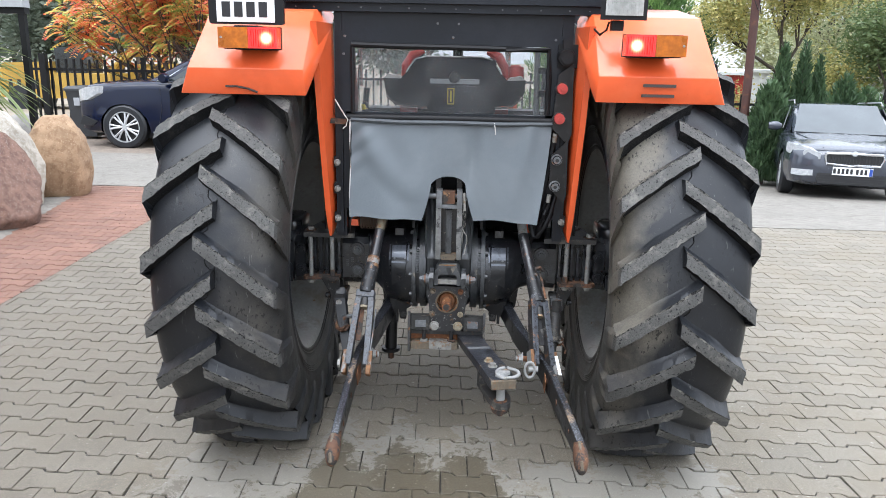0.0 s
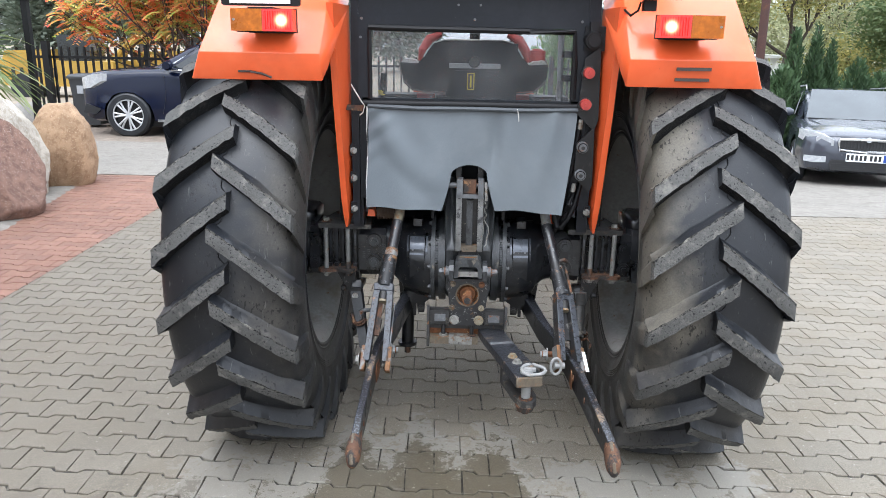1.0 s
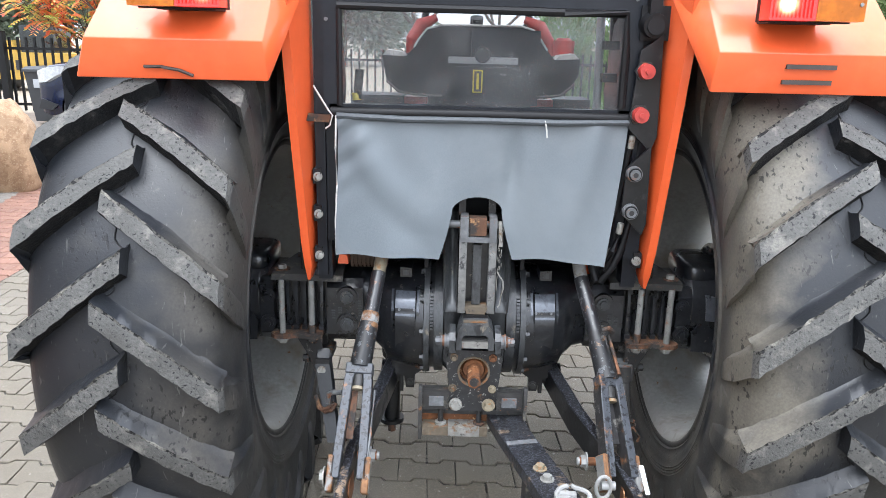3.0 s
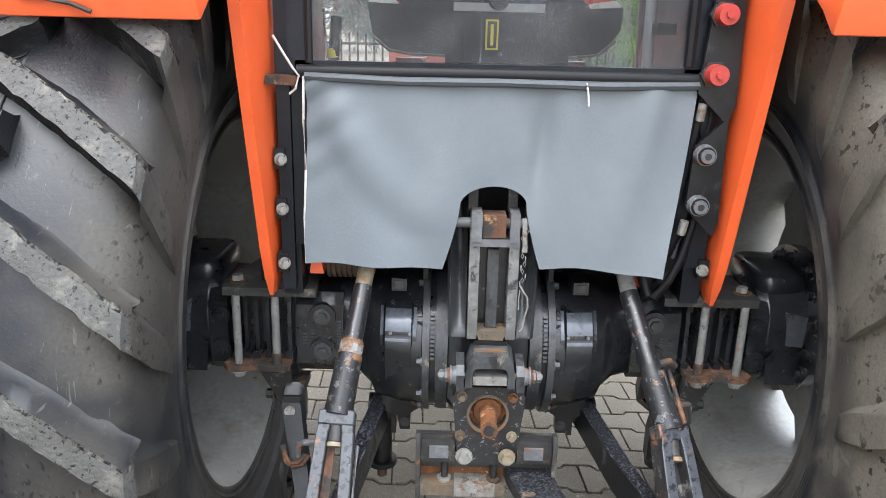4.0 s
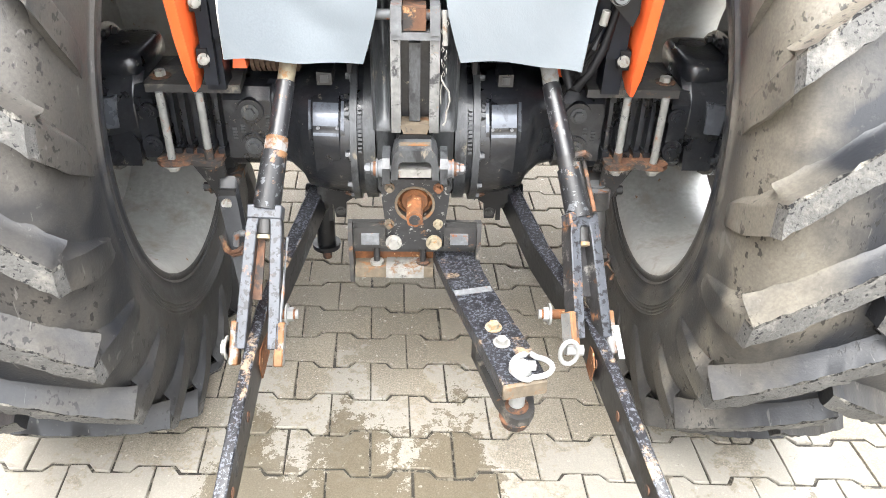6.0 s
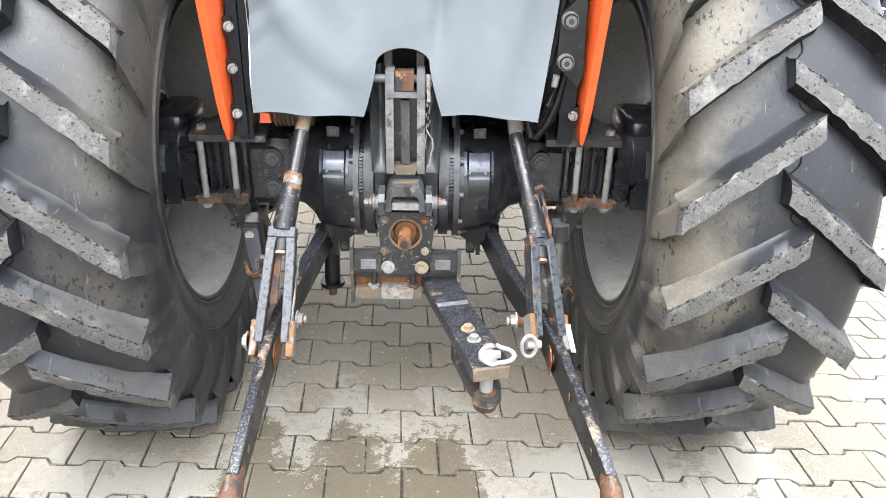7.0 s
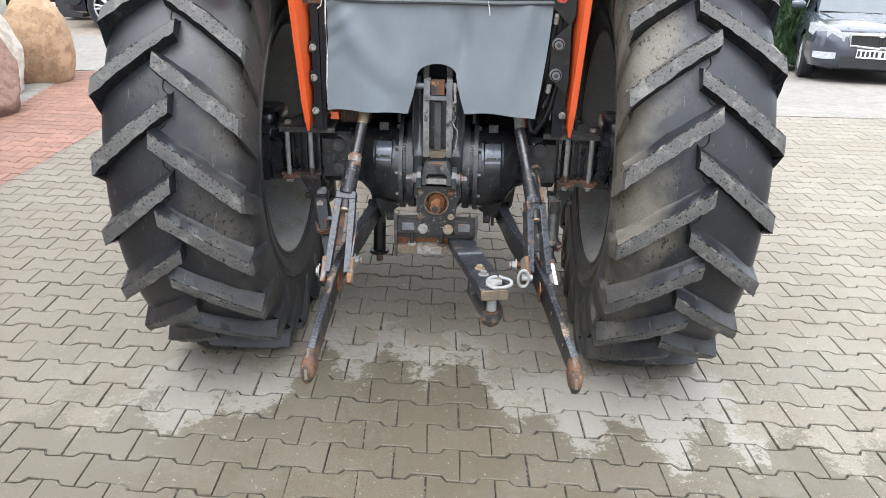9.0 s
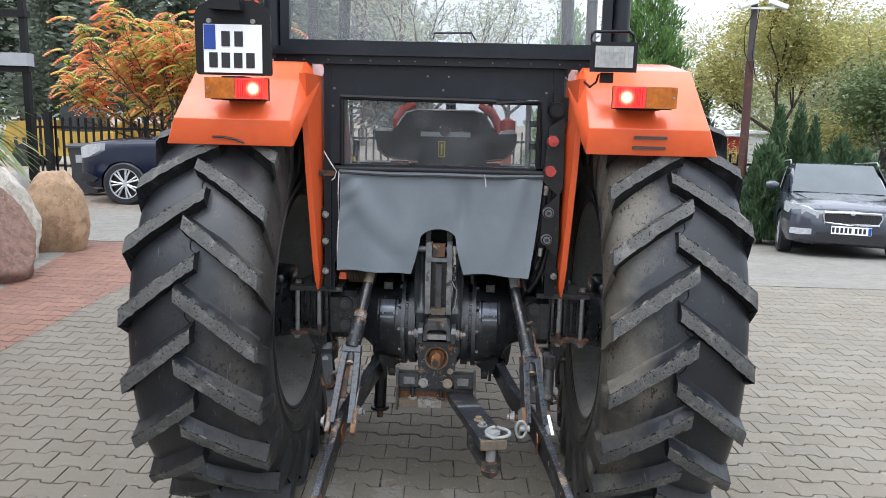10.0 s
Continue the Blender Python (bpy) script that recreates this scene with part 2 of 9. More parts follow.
M_RUSTBLACK = material("black_iron_with_rust", (0.02, 0.0195, 0.02), 0.5, var=0.45, scale=12, bump=0.5, col2=(0.15, 0.068, 0.028), at=(0.58, 0.67), spots=20, col3=(0.13, 0.125, 0.115), at3=(0.58, 0.66), spots3=34)
M_RUSTPALE = material("pale_rusty_iron", (0.12, 0.095, 0.066), 0.8, var=0.4, scale=16, bump=0.5, col2=(0.15, 0.07, 0.028), at=(0.52, 0.62), spots=22, col3=(0.04, 0.036, 0.033), at3=(0.6, 0.67), spots3=40)
M_STEEL = material("zinc_bolt", (0.25, 0.245, 0.225), 0.48, metal=0.15, var=0.3, scale=30, bump=0.25, col2=(0.13, 0.085, 0.05), at=(0.55, 0.66), spots=40)
M_DULLZINC = material("dull_zinc_rod", (0.19, 0.19, 0.18), 0.55, metal=0.1, var=0.35, scale=24, bump=0.4, col2=RUST, at=(0.58, 0.67), spots=20, col3=(0.07, 0.07, 0.07), at3=(0.58, 0.66), spots3=60)
M_GREYSTEEL = material("bare_grey_steel", (0.125, 0.13, 0.136), 0.5, metal=0.1, var=0.35, scale=24, bump=0.3, col2=RUST, at=(0.57, 0.66), spots=26)
M_WORN = material("worn_rail_edge", (0.17, 0.17, 0.165), 0.5, metal=0.2, var=0.4, scale=20, bump=0.4, col2=(0.03, 0.03, 0.031), at=(0.54, 0.63), spots=30, col3=(0.24, 0.13, 0.06), at3=(0.63, 0.7), spots3=22)
M_CAST = material("oily_black_casting", (0.0125, 0.0138, 0.017), 0.29, var=0.5, scale=9, fine=90, bump=0.4, coat=0.25, spec=0.5, col2=(0.036, 0.037, 0.039), at=(0.55, 0.72), spots=16, rough2=0.45, col3=(0.14, 0.125, 0.1), at3=(0.63, 0.7), spots3=42)
M_CASTWORN = material("grey_worn_casting", (0.05, 0.053, 0.056), 0.38, var=0.45, scale=11, fine=120, bump=0.5, spec=0.5, col2=(0.015, 0.016, 0.018), at=(0.52, 0.62), spots=22, rough2=0.35, col3=(0.16, 0.14, 0.11), at3=(0.62, 0.7), spots3=30, stretch=(1, 1, 0.45))
M_IRON = material("dusty_black_iron", (0.032, 0.031, 0.03), 0.55, var=0.4, scale=12, bump=0.45, col2=(0.14, 0.125, 0.1), at=(0.56, 0.68), spots=18, col3=(0.15, 0.068, 0.028), at3=(0.62, 0.69), spots3=26)
M_PTO = material("chipped_plate_paint", (0.02, 0.0205, 0.022), 0.42, var=0.4, scale=14, bump=0.5, col2=(0.19, 0.185, 0.175), at=(0.585, 0.63), spots=62, rough2=0.7, col3=(0.14, 0.07, 0.03), at3=(0.62, 0.69), spots3=24)
M_RUSTORANGE = material("fresh_orange_rust", (0.165, 0.062, 0.02), 0.85, var=0.45, scale=18, bump=0.7, col2=(0.1, 0.042, 0.018), at=(0.5, 0.62), spots=26, col3=(0.4, 0.24, 0.12), at3=(0.6, 0.68), spots3=44)
M_RUSTMIX = material("rust_and_worn_steel", (0.17, 0.08, 0.032), 0.75, var=0.4, scale=16, bump=0.6, col2=(0.2, 0.2, 0.195), at=(0.52, 0.6), spots=17, col3=(0.05, 0.03, 0.02), at3=(0.58, 0.66), spots3=40)
M_PADSTEEL = material("caked_worn_steel", (0.19, 0.185, 0.17), 0.6, var=0.4, scale=20, bump=0.6, col2=(0.14, 0.075, 0.035), at=(0.55, 0.64), spots=24, col3=(0.05, 0.045, 0.04), at3=(0.57, 0.65), spots3=55)
M_RUSTCREAM = material("cream_zinc_with_rust", (0.25, 0.215, 0.15), 0.6, metal=0.15, var=0.3, scale=26, bump=0.4, col2=(0.25, 0.12, 0.04), at=(0.54, 0.64), spots=34)
M_BRIGHT = material("bright_bare_metal", (0.27, 0.27, 0.262), 0.5, metal=0.1, var=0.25, scale=26, bump=0.35, col2=(0.2, 0.17, 0.14), at=(0.58, 0.68), spots=36)
M_RODWORN = material("worn_rod_paint", (0.016, 0.0165, 0.018), 0.42, var=0.3, scale=9, bump=0.5, spec=0.35, col2=(0.085, 0.09, 0.097), at=(0.565, 0.59), spots=60, rough2=0.5, col3=(0.17, 0.09, 0.045), at3=(0.585, 0.65), spots3=17)
M_BELLOWS = material("brown_rubber", (0.07, 0.042, 0.026), 0.7, var=0.3, scale=20, bump=0.3)
# base lightened to carry the sky's reflection on black parts
M_SKYSHEEN = material("sky_sheen_cover", (0.115, 0.125, 0.145), 0.3, metal=0.35, var=0.3, scale=12, bump=0.15, coat=0.1, col2=(0.016, 0.018, 0.022), at=(0.52, 0.66), spots=16)
M_TARP = material("grey_tarpaulin", (0.13, 0.15, 0.166), 0.5, var=0.1, scale=5, fine=260, bump=0.15, col2=(0.158, 0.177, 0.19), at=(0.5, 0.75), spots=3.0, rough2=0.42, col3=(0.22, 0.24, 0.248), at3=(0.72, 0.77), spots3=16)
M_HEM = material("folded_tarpaulin_edge", (0.06, 0.068, 0.076), 0.5, var=0.2, scale=12, fine=200, bump=0.3)
M_ROPE = material("white_cord", (0.55, 0.53, 0.5), 0.9, var=0.3, scale=40)
M_SEAL = material("rubber_seal", (0.009, 0.009, 0.01), 0.5, var=0.2, bump=0.1, spec=0.25)
M_RIM = material("grey_rim_paint", (0.31, 0.31, 0.295), 0.45, var=0.18, scale=5, bump=0.12, col2=(0.2, 0.17, 0.125), at=(0.54, 0.76), spots=6, col3=(0.2, 0.1, 0.04), at3=(0.66, 0.71), spots3=22)
M_REDKNOB = material("red_plastic", (0.42, 0.045, 0.035), 0.45, var=0.2, scale=20, bump=0.1)
M_SEAT = material("black_vinyl", (0.012, 0.0125, 0.014), 0.55, var=0.3, scale=10, bump=0.2, spec=0.3, col3=(0.05, 0.05, 0.05), at3=(0.66, 0.74), spots3=60)
M_YELLOW = material("yellow_label", (0.6, 0.47, 0.03), 0.5, var=0.1)
M_WHITE = material("white_enamel", (0.78, 0.79, 0.8), 0.35, var=0.03, bump=0)
M_BARS = material("black_marks", (0.012, 0.012, 0.014), 0.45, var=0.1, bump=0)
M_BLUE = material("blue_band", (0.01, 0.045, 0.26), 0.4, var=0.05, bump=0)
M_AMBER = material("amber_lens", (0.42, 0.115, 0.006), 0.3, var=0.4, scale=26, coat=0.1, bump=0.08, spec=0.3)
M_REDLIT = lit_lens()
M_CLEAR = material("clear_lamp_lens", (0.36, 0.36, 0.34), 0.2, metal=0.2, var=0.2, scale=60, coat=0.4, bump=0.3)
M_TAPE = material("grey_strip", (0.06, 0.048, 0.042), 0.6, var=0.3, scale=30)
M_PANE = scratched_pane()
M_PANE2 = glass("upper_window_pane", (0.8, 0.83, 0.85), 0.04, 0.91)
M_CARGLASS = material("dark_car_glass", (0.016, 0.02, 0.022), 0.08, var=0.2, bump=0, coat=0.2, spec=0.5)
M_CARGREY = material("grey_metallic_car_paint", (0.042, 0.048, 0.064), 0.26, metal=0.2, var=0.06, scale=2, bump=0, coat=0.8, spec=0.45)
M_CARBLUE = material("navy_metallic_car_paint", (0.004, 0.007, 0.022), 0.16, metal=0.0, var=0.08, scale=2, bump=0, coat=0.1, spec=0.3)
M_CARTRIM = material("black_car_trim", (0.012, 0.012, 0.013), 0.5, var=0.15, bump=0.05)
M_CHROME = material("bright_trim", (0.6, 0.62, 0.64), 0.15, metal=0.9, var=0.05, bump=0)
M_ALLOY = material("silver_alloy", (0.5, 0.51, 0.52), 0.3, metal=0.5, var=0.1, bump=0)
M_HEAD = material("headlamp_glass", (0.46, 0.48, 0.5), 0.12, metal=0.2, var=0.28, scale=22, coat=0.8, bump=0)
M_FENCE = material("black_fence_paint", (0.007, 0.007, 0.0075), 0.5, var=0.2, spec=0.2)
M_BIN = material("dark_bin_plastic", (0.028, 0.03, 0.033), 0.5, var=0.15, bump=0.1)
M_POLE = material("rusty_pole_paint", (0.058, 0.022, 0.016), 0.7, var=0.3, scale=8, bump=0.2, col2=(0.11, 0.045, 0.024), at=(0.55, 0.7), spots=6)
M_GREYPOLE = material("dull_brown_pole_metal", (0.055, 0.042, 0.042), 0.6, var=0.25)
M_YELMACH = material("yellow_machine_paint", (0.36, 0.22, 0.03), 0.55, var=0.3, scale=2.5)
M_BEAM = material("grey_sheet_metal", (0.3, 0.31, 0.32), 0.45, var=0.1)
M_REDWALL = material("red_sheet_wall", (0.38, 0.03, 0.025), 0.5, var=0.12, scale=1)
M_WHITEWALL = material("white_container", (0.68, 0.7, 0.7), 0.5, var=0.08, scale=1)
M_BARK = material("grey_bark", (0.085, 0.068, 0.055), 0.9, var=0.4, scale=8, fine=40, bump=0.8, depth=0.01)
M_BARKRED = material("brown_bark", (0.09, 0.06, 0.048), 0.9, var=0.35, scale=8, bump=0.6, depth=0.006)


def leafy(name, cols, rough=0.55, blob=0.9, lump=0.4):
    """Leaves that vary leaf by leaf between some colours, a little light coming through."""
    m = bpy.data.materials.new(name)
    m.use_nodes = True
    nt = m.node_tree
    b = nt.nodes["Principled BSDF"]
    geo = nt.nodes.new("ShaderNodeNewGeometry")
    cr = nt.nodes.new("ShaderNodeValToRGB")
    while len(cr.color_ramp.elements) < len(cols):
        cr.color_ramp.elements.new(0.5)
    for n, (e, c) in enumerate(zip(cr.color_ramp.elements, cols)):
        e.position, e.color = n / (len(cols) - 1), (*c, 1)
    big = noise_of(nt, blob, 2, geo.outputs["Position"])
    v = calc(nt, 'ADD', calc(nt, 'MULTIPLY', geo.outputs["Random Per Island"], 1 - lump), calc(nt, 'MULTIPLY', ramp(nt, 0.3, 0.7, big), lump))
    nt.links.new(v, cr.inputs[0])
    nt.links.new(cr.outputs[0], b.inputs["Base Color"])
    b.inputs["Roughness"].default_value = rough
    tr = nt.nodes.new("ShaderNodeBsdfTranslucent")
    nt.links.new(cr.outputs[0], tr.inputs[0])
    mx = nt.nodes.new("ShaderNodeMixShader")
    mx.inputs[0].default_value = 0.35
    nt.links.new(b.outputs[0], mx.inputs[1])
    nt.links.new(tr.outputs[0], mx.inputs[2])
    nt.links.new(mx.outputs[0], nt.nodes["Material Output"].inputs[0])
    return m


M_SUMAC = leafy("autumn_sumac_leaves", [(0.14, 0.25, 0.06), (0.24, 0.36, 0.08), (0.4, 0.46, 0.1), (0.62, 0.34, 0.09), (0.75, 0.2, 0.07), (0.66, 0.07, 0.06), (0.3, 0.38, 0.09)], blob=3.2, lump=0.75)
M_LEAFGOLD = leafy("yellow_green_leaves", [(0.17, 0.2, 0.065), (0.27, 0.28, 0.095), (0.42, 0.38, 0.13), (0.53, 0.45, 0.17)])
M_LEAFGREEN = leafy("green_leaves", [(0.064, 0.104, 0.040), (0.104, 0.152, 0.056), (0.160, 0.192, 0.072)])
M_LEAFDARK = leafy("dark_wood_leaves", [(0.09, 0.115, 0.085), (0.14, 0.17, 0.125), (0.2, 0.225, 0.165)])
M_LEAFPALE = leafy("pale_willow_leaves", [(0.26, 0.28, 0.16), (0.37, 0.39, 0.22), (0.47, 0.47, 0.29)])
M_CONIFER = leafy("conifer_needles", [(0.035, 0.068, 0.034), (0.066, 0.115, 0.05), (0.11, 0.175, 0.075)])
M_THUJA = leafy("thuja_sprays", [(0.06, 0.125, 0.04), (0.12, 0.22, 0.06), (0.22, 0.34, 0.1)])
M_YUCCA = leafy("yucca_blades", [(0.090, 0.143, 0.053), (0.165, 0.217, 0.075), (0.300, 0.307, 0.150)])


def stone_mat(name, a, b, c, scale=1.0):
    return material(name, a, 0.85, var=0.25, scale=5 * scale, fine=120, bump=1.0, col2=b, at=(0.47, 0.58), spots=14 * scale, col3=c, at3=(0.57, 0.64), spots3=75, depth=0.02)


M_STONEBROWN = stone_mat("brown_granite", (0.43, 0.28, 0.165), (0.3, 0.185, 0.105), (0.55, 0.4, 0.26))
M_STONEWHITE = stone_mat("pale_granite", (0.55, 0.5, 0.42), (0.36, 0.315, 0.25), (0.66, 0.63, 0.57))
M_STONERED = stone_mat("red_granite", (0.25, 0.142, 0.105), (0.155, 0.086, 0.062), (0.42, 0.32, 0.27))
M_STONEGREY = stone_mat("grey_granite", (0.27, 0.25, 0.23), (0.2, 0.19, 0.17), (0.36, 0.34, 0.31))
M_CONCRETE = material("pale_concrete", (0.192, 0.176, 0.152), 0.9, var=0.2, scale=1.2, fine=60, bump=0.7, col2=(0.135, 0.12, 0.1), at=(0.47, 0.63), spots=7.0, col3=(0.26, 0.243, 0.215), at3=(0.55, 0.66), spots3=34, depth=0.006)
M_PLASTER = material("grey_brown_plaster", (0.24, 0.21, 0.18), 0.9, var=0.12, scale=1.5, bump=0.3)
M_EARTH = material("sandy_earth", (0.24, 0.2, 0.15), 0.95, var=0.25, scale=1.5, fine=25, bump=0.5, col2=(0.1, 0.11, 0.05), at=(0.52, 0.7), spots=0.8, depth=0.01)
M_JOINT = material("joint_sand", (0.034, 0.03, 0.024), 0.95, var=0.5, scale=14, fine=220, bump=0.8, col2=(0.125, 0.112, 0.088), at=(0.52, 0.58), spots=45)
M_COBBLE = material("brown_gravel", (0.2, 0.16, 0.125), 0.9, var=0.35, scale=6, fine=30, bump=0.8, depth=0.02)


def paving_mat(name, island, red=False):
    """Concrete stones: each its own tone; damp, dirty and limy patches lie across them by place."""
    m = bpy.data.materials.new(name)
    m.use_nodes = True
    nt = m.node_tree
    b = nt.nodes["Principled BSDF"]
    geo = nt.nodes.new("ShaderNodeNewGeometry")
    pos = geo.outputs["Position"]
    one = geo.outputs["Random Per Island"] if island else nt.nodes.new("ShaderNodeObjectInfo").outputs["Random"]
    dry = (0.186, 0.095, 0.066) if red else (0.176, 0.156, 0.123)
    c = mixed(nt, one, tuple(x * (0.7 if red else 0.82) for x in dry), tuple(x * (1.25 if red else 1.14) for x in dry))
    c = mixed(nt, calc(nt, 'MULTIPLY', ramp(nt, 0.42, 0.66, noise_of(nt, 2.2, 5, pos)), 0.75), c, (dry[0] * 0.86, dry[1] * 0.8, dry[2] * 0.7))
    grit = noise_of(nt, 240, 3, pos, 0.7)
    c = mixed(nt, ramp(nt, 0.5, 0.68, grit), c, tuple(x * 0.62 for x in dry))
    c = mixed(nt, ramp(nt, 0.48, 0.34, grit), c, tuple(min(1, x * 1.4) for x in dry))
    c = mixed(nt, calc(nt, 'MULTIPLY', ramp(nt, 0.54, 0.62, noise_of(nt, 85, 4, pos, 0.7)), 0.3), c, tuple(x * 0.6 for x in dry))
    c = mixed(nt, calc(nt, 'MULTIPLY', ramp(nt, 0.56, 0.7, noise_of(nt, 22, 6, pos, 0.7)), 0.5), c, tuple(x * 0.6 for x in dry))
    specks = ramp(nt, 0.64, 0.7, noise_of(nt, 48, 4, pos, 0.65))
    c = mixed(nt, calc(nt, 'MULTIPLY', specks, 0.6), c, (0.45, 0.43, 0.38))
    rough = 0.8
    if not red:
        sep = nt.nodes.new("ShaderNodeSeparateXYZ")
        nt.links.new(pos, sep.inputs[0])
        x, y = sep.outputs[0], sep.outputs[1]
        wob = calc(nt, 'SUBTRACT', noise_of(nt, 5.5, 6, pos, 0.65), 0.5)
        fine = calc(nt, 'SUBTRACT', noise_of(nt, 30, 7, pos, 0.78), 0.5)
        ax = calc(nt, 'ABSOLUTE', calc(nt, 'SUBTRACT', x, 0.03))
        # damp ground: a tongue behind the hitch, spreading backwards
        edge = calc(nt, 'ADD', calc(nt, 'MULTIPLY', ramp(nt, 0.28, 0.5, calc(nt, 'ABSOLUTE', calc(nt, 'ADD', x, 0.13))), -0.42), -0.58)
        # three tongues reach forwards
        d = calc(nt, 'ADD', calc(nt, 'SUBTRACT', edge, y), calc(nt, 'MULTIPLY', calc(nt, 'SINE', calc(nt, 'ADD', calc(nt, 'MULTIPLY', x, 22.5), 5.2)), 0.1))
        d = calc(nt, 'ADD', d, calc(nt, 'MULTIPLY', wob, 0.85))
        d = calc(nt, 'ADD', d, calc(nt, 'MULTIPLY', fine, 1.0))
        wet = calc(nt, 'MULTIPLY', calc(nt, 'MULTIPLY', ramp(nt, 0.0, 0.03, d), ramp(nt, 2.1, 1.3, ax)), ramp(nt, -2.9, -2.2, y))
        # limy dried wash on both sides of it
        lx = calc(nt, 'SUBTRACT', 1.0, calc(nt, 'ABSOLUTE', calc(nt, 'DIVIDE', calc(nt, 'SUBTRACT', ax, 0.66), 0.52)))
        ly = calc(nt, 'SUBTRACT', 1.0, calc(nt, 'ABSOLUTE', calc(nt, 'DIVIDE', calc(nt, 'ADD', y, 0.98), 0.42)))
        lime = calc(nt, 'ADD', calc(nt, 'MINIMUM', lx, ly), calc(nt, 'ADD', calc(nt, 'MULTIPLY', wob, 1.9), calc(nt, 'MULTIPLY', fine, 1.5)))
        rind = calc(nt, 'SUBTRACT', 0.55, calc(nt, 'MULTIPLY', calc(nt, 'ABSOLUTE', calc(nt, 'ADD', d, 0.06)), 3.2))
        rind = calc(nt, 'SUBTRACT', calc(nt, 'ADD', rind, calc(nt, 'MULTIPLY', wob, 0.8)), ramp(nt, 1.0, 1.6, ax))
        lime = ramp(nt, 0.2, 0.3, calc(nt, 'MAXIMUM', lime, rind))
        c = mixed(nt, calc(nt, 'MULTIPLY', wet, 0.92), c, mixed(nt, ramp(nt, 0.35, 0.65, grit), mixed(nt, one, (0.09, 0.073, 0.046), (0.112, 0.092, 0.06)), (0.064, 0.052, 0.032)))
        c = mixed(nt, calc(nt, 'MULTIPLY', calc(nt, 'MULTIPLY', specks, wet), 0.45), c, (0.4, 0.38, 0.33))
        c = mixed(nt, calc(nt, 'MULTIPLY', calc(nt, 'MULTIPLY', lime, 0.62), calc(nt, 'SUBTRACT', 1.0, calc(nt, 'MULTIPLY', wet, 0.85))), c, (0.232, 0.221, 0.193))
        # darker brown tone that grows towards the red paving
        film = ramp(nt, 0.55, 1.5, calc(nt, 'SUBTRACT', calc(nt, 'MULTIPLY', wob, 1.3), x))
        c = mixed(nt, calc(nt, 'MULTIPLY', film, 0.5), c, mixed(nt, grit, (0.078, 0.064, 0.047), (0.12, 0.101, 0.077)))
        rough = calc(nt, 'SUBTRACT', 0.82, calc(nt, 'MULTIPLY', wet, 0.25))
    nt.links.new(c, b.inputs["Base Color"])
    if isinstance(rough, float):
        b.inputs["Roughness"].default_value = rough
    else:
        nt.links.new(rough, b.inputs["Roughness"])
    bp = nt.nodes.new("ShaderNodeBump")
    bp.inputs["Strength"].default_value, bp.inputs["Distance"].default_value = 0.45, 0.0026
    nt.links.new(calc(nt, 'ADD', noise_of(nt, 160, 4, pos, 0.75), calc(nt, 'MULTIPLY', noise_of(nt, 35, 4, pos, 0.6), 0.8)), bp.inputs["Height"])
    nt.links.new(bp.outputs[0], b.inputs["Normal"])
    return m


M_PAVER, M_PAVERS, M_PAVERSRED = paving_mat("grey_paver", False), paving_mat("grey_pavers", True), paving_mat("red_pavers", True, True)


# ---- mesh helpers ----
def finish(bm, name, mats, smooth=40):
    me = bpy.data.meshes.new(name)
    bmesh.ops.recalc_face_normals(bm, faces=bm.faces)
    bm.to_mesh(me)
    bm.free()
    for m in mats if isinstance(mats, (list, tuple)) else [mats]:
        me.materials.append(m)
    if smooth:
        me.shade_smooth()
        me.set_sharp_from_angle(angle=radians(smooth))
    return me


def part(name, bm, mats, parent=None, label="", bevel=0.0, smooth=40):
    """One mesh object from a bmesh, under a thing or a part."""
    if bevel:
        sharp = [e for e in bm.edges if len(e.link_faces) == 2 and e.calc_face_angle(0) > 0.6]
        bmesh.ops.bevel(bm, geom=sharp, offset=bevel, segments=1, affect='EDGES', clamp_overlap=True)
    ob = new(name, finish(bm, name, mats, smooth))
    ob.parent = parent
    return tagged(ob, label)


def thing(name, label, category, at=(0, 0, 0), rz=0.0, group="", kind="", rx=0.0):
    ob = new(name)
    ob.empty_display_size = 0.1
    ob.matrix_basis = pose(*at, rx, 0, rz)
    return tagged(ob, label, category, group, kind)


def box(bm, x0, x1, y0, y1, z0, z1, m=None, mi=0):
    vs = [bm.verts.new((x, y, z)) for x in (x0, x1) for y in (y0, y1) for z in (z0, z1)]
    for q in ((0, 1, 3, 2), (4, 6, 7, 5), (0, 4, 5, 1), (2, 3, 7, 6), (0, 2, 6, 4), (1, 5, 7, 3)):
        bm.faces.new([vs[i] for i in q]).material_index = mi
    if m is not None:
        bmesh.ops.transform(bm, matrix=m, verts=vs)
    return vs


def rod(bm, p, q, r, r2=None, n=14, caps=True, mi=0):
    p, q = Vector(p), Vector(q)
    r2 = r if r2 is None else r2
    turn = (q - p).to_track_quat('Z', 'Y').to_matrix()
    rings = [[bm.verts.new(c + turn @ Vector((s * math.cos(a), s * math.sin(a), 0))) for a in [2 * math.pi * i / n for i in range(n)]] for c, s in ((p, r), (q, r2))]
    for i in range(n):
        bm.faces.new((rings[0][i], rings[0][(i + 1) % n], rings[1][(i + 1) % n], rings[1][i])).material_index = mi
    if caps:
        bm.faces.new(rings[0][::-1]).material_index = mi
        bm.faces.new(rings[1]).material_index = mi
    return rings


